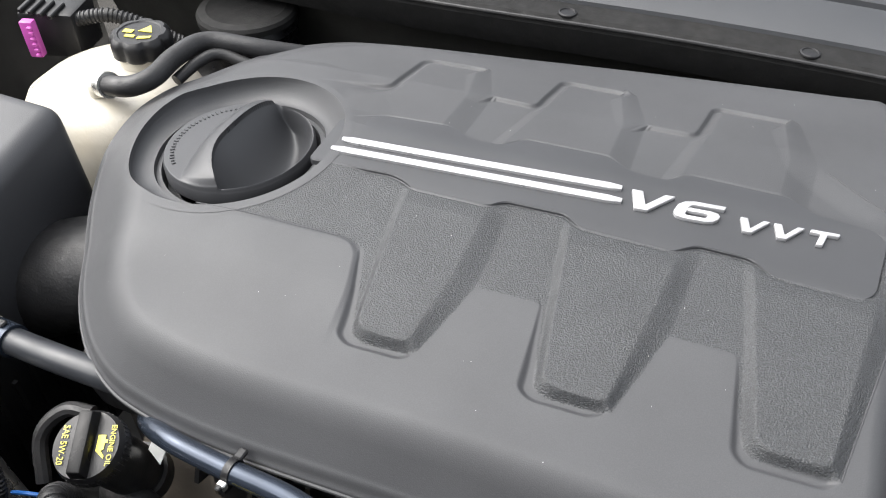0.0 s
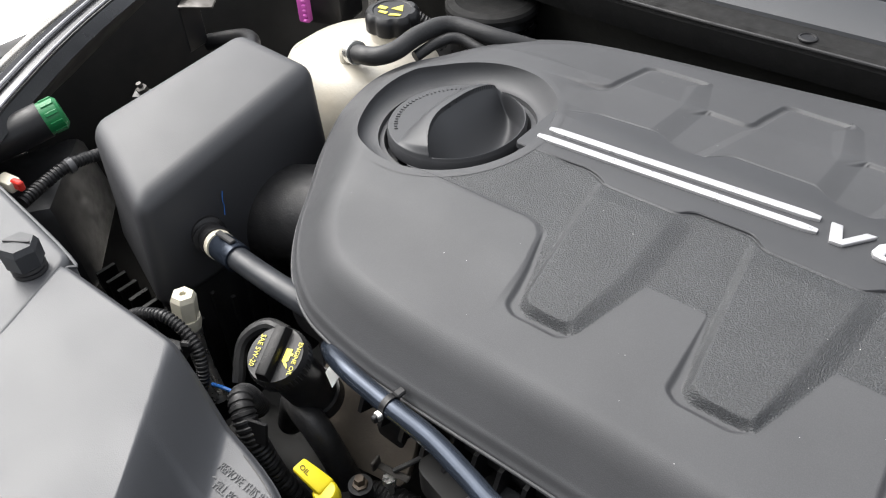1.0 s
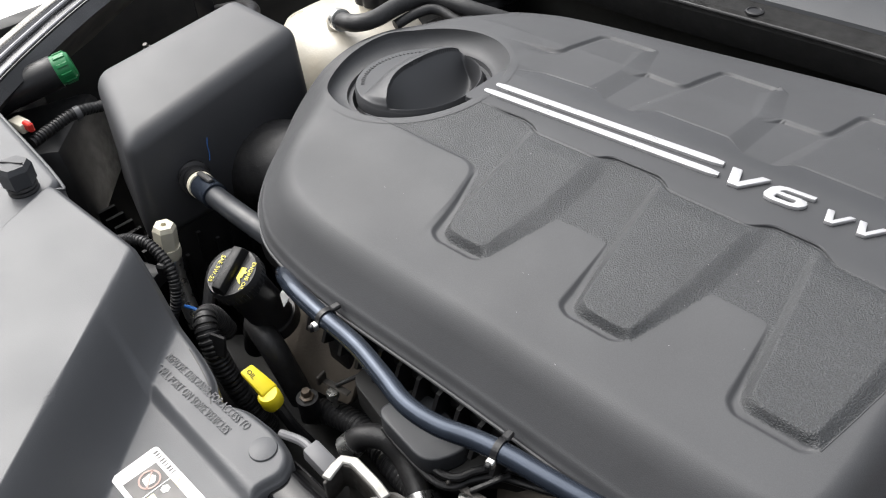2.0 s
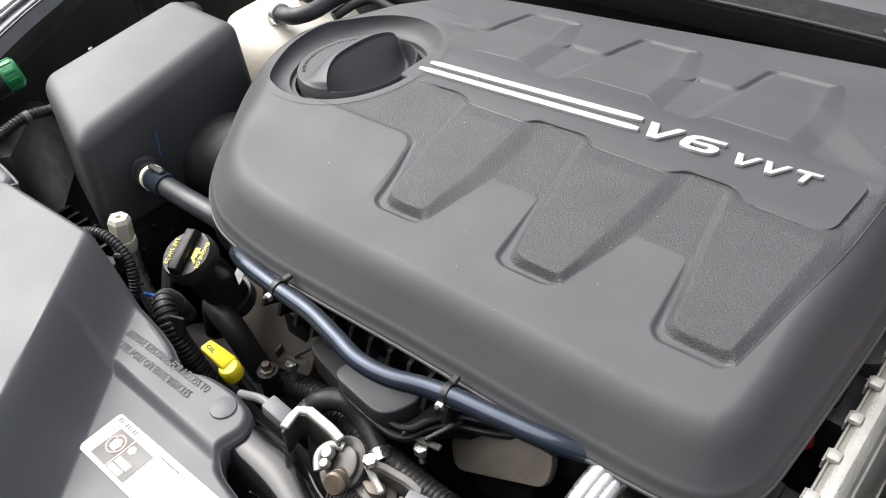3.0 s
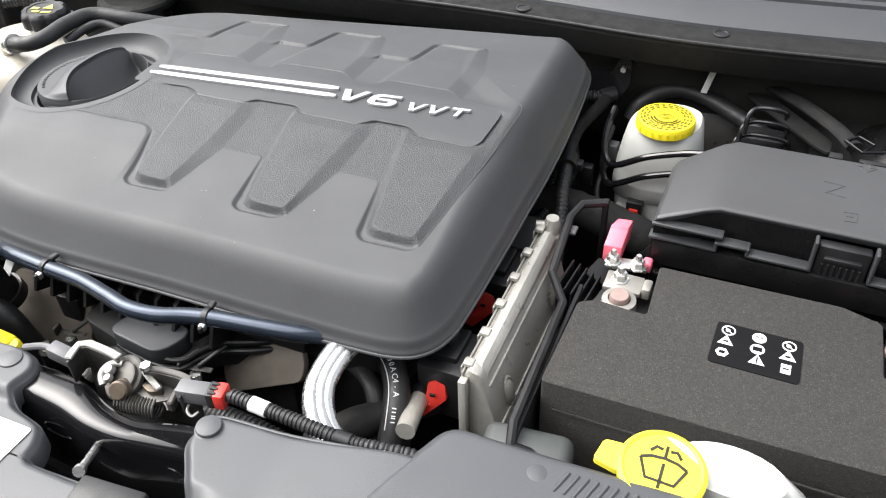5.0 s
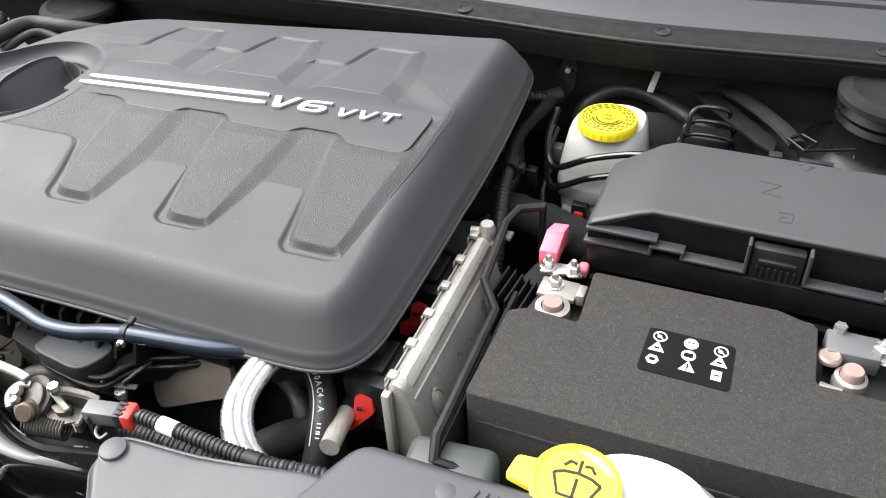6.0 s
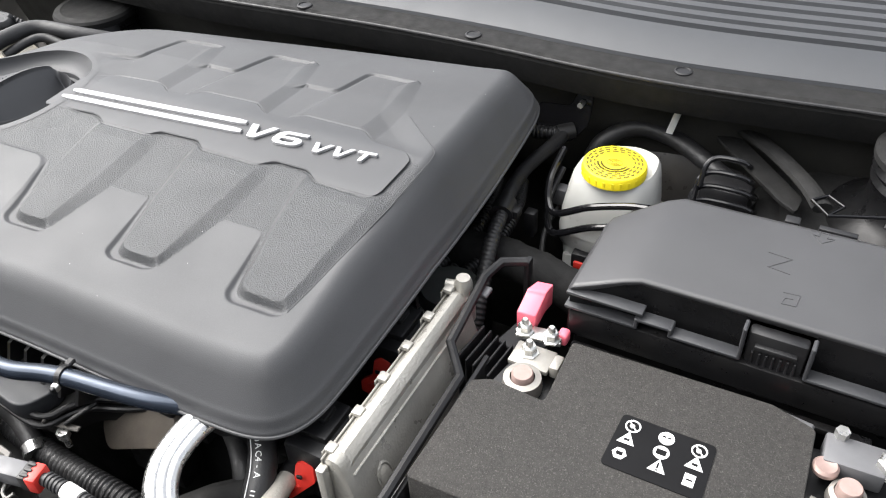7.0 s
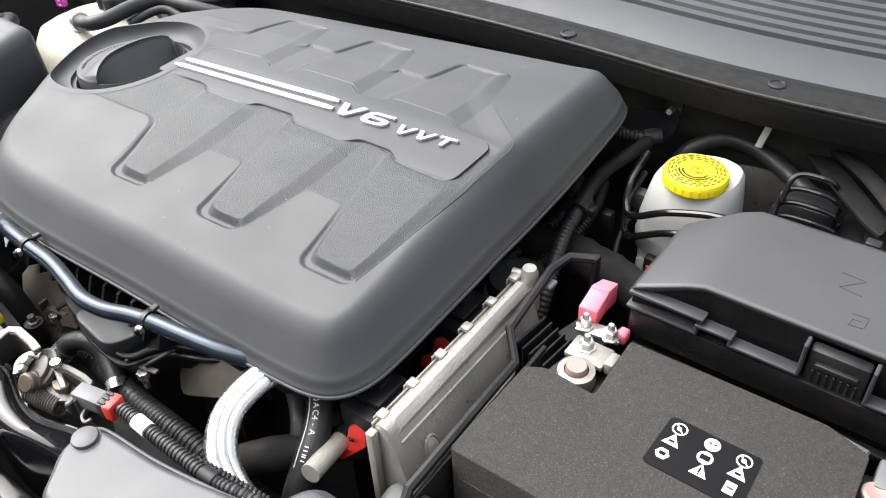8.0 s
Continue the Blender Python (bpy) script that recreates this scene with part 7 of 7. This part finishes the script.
BR = rounded([(0.207, 0.612), (0.235, 0.602), (0.282, 0.606), (0.294, 0.640), (0.290, 0.680), (0.262, 0.692), (0.225, 0.680), (0.206, 0.650)], 0.014, 4)


def br_ring(s, z, dx=0.0, dy=0.0):
    return [(0.250 + (x - 0.250) * s + dx, 0.646 + (y - 0.646) * s + dy, z) for x, y in BR]


part("body", loft([br_ring(0.90, 0.752), br_ring(1.06, 0.758), br_ring(1.08, 0.775), br_ring(1.08, 0.777), br_ring(1.05, 0.779), br_ring(1.04, 0.796), br_ring(0.95, 0.822, 0, 0.004), br_ring(0.90, 0.833, 0, 0.006), br_ring(0.84, 0.8375, 0, 0.006), br_ring(0.5, 0.8385)]), M_BOTTLE, bk, angle=50)
part("lower_body", loft([br_ring(0.62, 0.715, -0.006, -0.012), br_ring(0.80, 0.722, -0.004, -0.008), br_ring(0.98, 0.748), br_ring(0.98, 0.756)]), M_BOTTLE, bk, angle=50)
part("foot", rbox((0.222, 0.612, 0.728), (0.018, 0.014, 0.036), 0.004, 2), M_BOTTLE, bk)
part("foot", rbox((0.262, 0.603, 0.722), (0.010, 0.010, 0.032), 0.003, 2), M_BOTTLE, bk)
ycap = part("cap", lathe([(0.0300, 0.0), (0.0310, 0.001), (0.0310, 0.0105), (0.0300, 0.0120), (0.0285, 0.0125), (0.0, 0.0125)], 48, pose(0.2505, 0.6352, 0.8380)), M_YELLOW, bk, "bright yellow screw cap")
for k in range(24):
    a = 2 * math.pi * k / 24
    part("grip_rib", rbox((0.2505 + 0.0310 * math.cos(a), 0.6352 + 0.0310 * math.sin(a), 0.8430), (0.0008, 0.0030, 0.008), 0.0004, 1, math.degrees(a)), M_YELLOW, ycap)
CZ = 0.8506
b_ = bmesh.new()
for r in (0.0030, 0.0055, 0.0080):
    for k in range(24):
        a, c = 2 * math.pi * k / 24, 2 * math.pi * (k + 1) / 24
        join(b_, prism([(0.2505 + r * math.cos(a), 0.6352 + r * math.sin(a) * 0.7), (0.2505 + r * math.cos(c), 0.6352 + r * math.sin(c) * 0.7), (0.2505 + (r - 0.0008) * math.cos(c), 0.6352 + (r - 0.0008) * math.sin(c) * 0.7), (0.2505 + (r - 0.0008) * math.cos(a), 0.6352 + (r - 0.0008) * math.sin(a) * 0.7)], CZ, CZ + 0.0004, 0, 1))
part("symbol", b_, M_OCHRE, ycap)
for r in (0.0262, 0.0228, 0.0194, 0.0160, 0.0126):
    for k in range(int(r * 900)):
        a = radians(200 + 140 * k / max(1, int(r * 900) - 1)) if r < 0.018 else 2 * math.pi * k / int(r * 900)
        part("print_bar", rbox((0.2505 + r * math.cos(a), 0.6352 + r * math.sin(a), CZ), (0.0020, 0.0034 + 0.0012 * (k % 3), 0.0008), 0, 1, math.degrees(a)), M_OCHRE, ycap)
part("red_plug", rbox((0.2365, 0.5945, 0.7480), (0.011, 0.010, 0.010), 0.002), M_RED, bk, "red sensor plug")
part("plug_shell", rbox((0.2365, 0.5990, 0.7520), (0.018, 0.014, 0.018), 0.002), M_BLACK, bk)
bw = thing("reservoir_pipes", (0.22, 0.62, 0.74), "two thin black brake pipes looped round the reservoir", "pipe")
for dz in (0.0, -0.0250):
    part("pipe", sweep([(0.300, 0.588, 0.843 + dz), (0.278, 0.592, 0.836 + dz), (0.2425, 0.5925, 0.8230 + dz), (0.2096, 0.5945, 0.8040 + dz), (0.1960, 0.606, 0.8060 + dz), (0.1900, 0.625, 0.8220 + dz), (0.1900, 0.660, 0.836 + dz)], 0.0036, 10, 8), M_GLOSS, bw)
bc = thing("brake_booster", (0.30, 0.74, 0.68), "dark round brake booster behind the reservoir", "brake booster")
part("drum", lathe([(0.0, -0.05), (0.105, -0.05), (0.112, -0.04), (0.112, 0.0), (0.104, 0.012), (0.080, 0.020), (0.045, 0.024), (0.0, 0.026)], 48, pose(0.292, 0.762, 0.705, 70)), M_DRUM, bc)
part("master_cylinder", sweep([(0.270, 0.73, 0.715), (0.255, 0.64, 0.70)], 0.020, 18, 3, smooth=False), M_CAST, bc)
part("flange", rbox((0.300, 0.705, 0.745), (0.040, 0.012, 0.040), 0.004), M_CAST, bc)
ab2 = thing("brake_pipe_bundle", (0.345, 0.665, 0.76), "coil of thin black brake pipes over a grey block", "brake pipes")
for k in range(5):
    z = 0.796 + 0.0165 * k
    w = 0.035 - 0.004 * k
    part("pipe", sweep([(0.350 - w, 0.645, z - 0.022), (0.350 - w * 0.95, 0.655, z - 0.004), (0.350 - w * 0.5, 0.662, z + 0.002), (0.350 + w * 0.6, 0.664, z + 0.002), (0.350 + w, 0.668, z - 0.004), (0.350 + w, 0.690, z - 0.02)], 0.0026, 10, 8), M_GLOSS, ab2)
part("block", rbox((0.345, 0.652, 0.800), (0.036, 0.020, 0.014), 0.002, 2, -4), M_GREYC, ab2)
part("core", rbox((0.350, 0.690, 0.78), (0.050, 0.030, 0.08), 0.006), M_BLACK, ab2)


# ---- hoses and brackets between cover and firewall ----
vh = thing("vacuum_hose", (0.165, 0.60, 0.74), "black vacuum hose with plastic joints", "hose")
VH = [(0.120, 0.711, 0.812), (0.150, 0.716, 0.812), (0.166, 0.722, 0.812), (0.1645, 0.700, 0.812), (0.1545, 0.645, 0.811), (0.1570, 0.600, 0.811), (0.1627, 0.5683, 0.810), (0.1704, 0.530, 0.808), (0.178, 0.500, 0.800), (0.1845, 0.475, 0.785), (0.188, 0.455, 0.76)]
part("hose", sweep(VH[2:7], 0.0075, 16, 8), M_RUBBER, vh)
part("ribbed_end", corrugated(VH[:3], 0.0072, 0.0045), M_RUBBER, vh)
part("ribbed_end", corrugated(VH[6:], 0.0070, 0.0050, 0.0008), M_RUBBER, vh)
part("joint", sweep([(0.160, 0.718, 0.812), (0.174, 0.730, 0.814)], 0.0095, 14, 3, smooth=False), M_BLACK, vh)
part("joint", sweep([(0.1605, 0.582, 0.8105), (0.1640, 0.562, 0.8100)], 0.0115, 16, 3, smooth=False), M_BLACK, vh)
part("joint_tab", rbox((0.175, 0.572, 0.810), (0.010, 0.012, 0.010), 0.002, 2), M_BLACK, vh)
bh2 = thing("wrapped_hose", (0.20, 0.52, 0.70), "thick fabric-wrapped black hose under the bracket", "hose")
part("hose", sweep([(0.09, 0.545, 0.750), (0.1317, 0.545, 0.766), (0.1705, 0.5510, 0.767), (0.2128, 0.549, 0.763), (0.2534, 0.5470, 0.752), (0.276, 0.545, 0.737)], lambda s: 0.0205 + 0.0007 * math.sin(s * 160) + 0.0004 * math.sin(s * 410), 28, 12), M_MATTE, bh2)
part("end_cuff", sweep([(0.262, 0.5465, 0.7475), (0.276, 0.545, 0.737)], 0.0222, 28, 3, smooth=False), M_RUBBER, bh2)
lm = thing("side_loom", (0.13, 0.53, 0.72), "bunched ribbed wiring looms beside the engine cover", "wiring")
for k, (dx, dz) in enumerate(((0.0, 0.0), (0.012, -0.008), (-0.010, 0.006), (0.020, 0.01))):
    part("loom", corrugated([(0.125 + dx, 0.66, 0.77 + dz), (0.140 + dx, 0.61, 0.772 + dz), (0.140 + dx, 0.56, 0.765 + dz), (0.125 + dx, 0.50, 0.755 + dz), (0.11 + dx, 0.40, 0.74 + dz)], 0.0058, 0.0042), M_RUBBER, lm)
pl = thing("side_plugs", (0.19, 0.62, 0.74), "grey and black electrical plugs behind the cover edge", "connector")
part("plug", rbox((0.193, 0.645, 0.789), (0.018, 0.014, 0.020), 0.002, 2), M_GREYC, pl)
part("plug", rbox((0.178, 0.605, 0.775), (0.012, 0.012, 0.030), 0.002, 2), M_BLACK, pl)
part("cable", sweep([(0.193, 0.645, 0.775), (0.188, 0.62, 0.755), (0.20, 0.58, 0.745)], 0.003, 8, 6), M_RUBBER, pl)
ps = thing("power_hose", (0.26, 0.77, 0.80), "bent black hose strapped to the bulkhead", "hose")
part("hose", sweep([(0.195, 0.735, 0.780), (0.205, 0.745, 0.800), (0.235, 0.760, 0.815), (0.275, 0.758, 0.814), (0.320, 0.735, 0.808), (0.355, 0.715, 0.800), (0.40, 0.70, 0.775)], 0.0095, 16, 8), M_RUBBER, ps)
part("strap", prism([(-0.0085, -0.020), (-0.0010, -0.020), (0.0070, 0.016), (0.0000, 0.016)], 0, 0.0016, 0.0004, 1, pose(0.2795, 0.7450, 0.8470, 88)), M_TAPE, ps, "pale grey cable strap")
part("strap_eye", lathe([(0.0, 0.002), (0.0025, 0.002), (0.006, 0.002), (0.0065, 0.0)], 20, pose(0.2835, 0.7440, 0.8630, 88)), M_TAPE, ps)
bp = thing("bulkhead_bracket", (0.165, 0.775, 0.78), "black bracket with a protruding stud on the bulkhead", "bracket")
part("plate", prism(rounded([(-0.036, -0.030), (0.010, -0.034), (0.026, -0.010), (0.026, 0.022), (0.008, 0.024), (0.002, 0.006), (-0.034, 0.004)], 0.006), 0, 0.004, 0.001, 1, pose(0.164, 0.738, 0.832, 66, 0, 2)), M_GLOSS, bp)
part("stud", sweep([(0.180, 0.738, 0.846), (0.182, 0.722, 0.850)], 0.0032, 10, 2, smooth=False), M_STEEL, bp)
part("nut", lathe([(0.0, 0.003), (0.005, 0.003), (0.005, 0.0)], 6, pose(0.150, 0.736, 0.826, 66)), M_BLACK, bp)
cg = thing("cable_guide", (0.40, 0.70, 0.80), "flat black cable guide with folded edge", "cable guide")
part("blade", prism(rounded([(0.320, 0.755), (0.345, 0.762), (0.420, 0.680), (0.418, 0.655), (0.400, 0.668)], 0.006), 0.826, 0.830, 0.001), M_MATTE, cg)
part("guide", sweep([(0.345, 0.765, 0.838), (0.385, 0.725, 0.842), (0.420, 0.680, 0.845), (0.438, 0.648, 0.846)], 0.009, 10, 6, flat=0.6), M_MATTE, cg)
part("wire_frame", sweep([(0.428, 0.648, 0.852), (0.440, 0.660, 0.852), (0.455, 0.648, 0.852), (0.444, 0.630, 0.852), (0.428, 0.648, 0.852)], 0.0016, 8, 1, smooth=False), M_GLOSS, cg)
part("wire_frame", sweep([(0.444, 0.630, 0.852), (0.490, 0.648, 0.852), (0.490, 0.640, 0.846)], 0.0016, 8, 1, smooth=False), M_GLOSS, cg)


# ---- washer filler ----
wf = thing("washer_filler", (0.345, 0.205, 0.72), "pale yellow washer fluid cap on a white neck", "washer cap")
wm = pose(0.3403, 0.1745, 0.8640, 6, 3, 0) @ Matrix.Scale(0.82, 4)
wc = part("cap", lathe([(0.033, 0.0), (0.0345, 0.003), (0.0345, 0.009), (0.031, 0.012), (0.029, 0.0105), (0.0, 0.0105)], 40, wm), M_PALEY, wf, "pale yellow snap cap")
b_ = prism(rounded([(-0.052, -0.010), (-0.030, -0.014), (-0.030, 0.012), (-0.048, 0.010)], 0.004), 0.001, 0.008, 0.001, 1, wm)
part("tab", b_, M_PALEY, wc)
part("strap", prism(rounded([(0.020, -0.034), (0.050, -0.030), (0.054, -0.016), (0.026, -0.018)], 0.004), 0.0, 0.005, 0.001, 1, wm), M_PALEY, wc)
for pts in ([(-0.018, 0.004), (-0.010, 0.0075), (0.0, 0.0088), (0.010, 0.0075), (0.018, 0.004)], [(-0.018, 0.004), (-0.011, -0.012), (0.011, -0.012), (0.018, 0.004)], [(0.0, 0.004), (0.0, -0.018)], [(-0.012, 0.012), (-0.008, 0.017), (-0.003, 0.016)], [(0.012, 0.012), (0.008, 0.017), (0.003, 0.016)], [(0.0, 0.010), (0.0, 0.020)]):
    part("symbol", band(pts, 0.0024, 0.0106, 0.0112, wm), M_INK, wc)
part("neck", sweep([(0.3403, 0.1745, 0.865), (0.342, 0.180, 0.852), (0.348, 0.195, 0.80), (0.365, 0.20, 0.72)], lambda s: 0.0245 + 0.09 * s, 28, 6), M_BOTTLE, wf)
part("shoulder", loft([[(0.375 + 0.065 * math.cos(a), 0.200 + 0.030 * math.sin(a), 0.70) for a in np.linspace(0, 2 * math.pi, 24, endpoint=False)], [(0.385 + 0.050 * math.cos(a), 0.200 + 0.026 * math.sin(a), 0.84) for a in np.linspace(0, 2 * math.pi, 24, endpoint=False)], [(0.380 + 0.036 * math.cos(a), 0.196 + 0.020 * math.sin(a), 0.862) for a in np.linspace(0, 2 * math.pi, 24, endpoint=False)]]), M_BOTTLE, wf, angle=50)
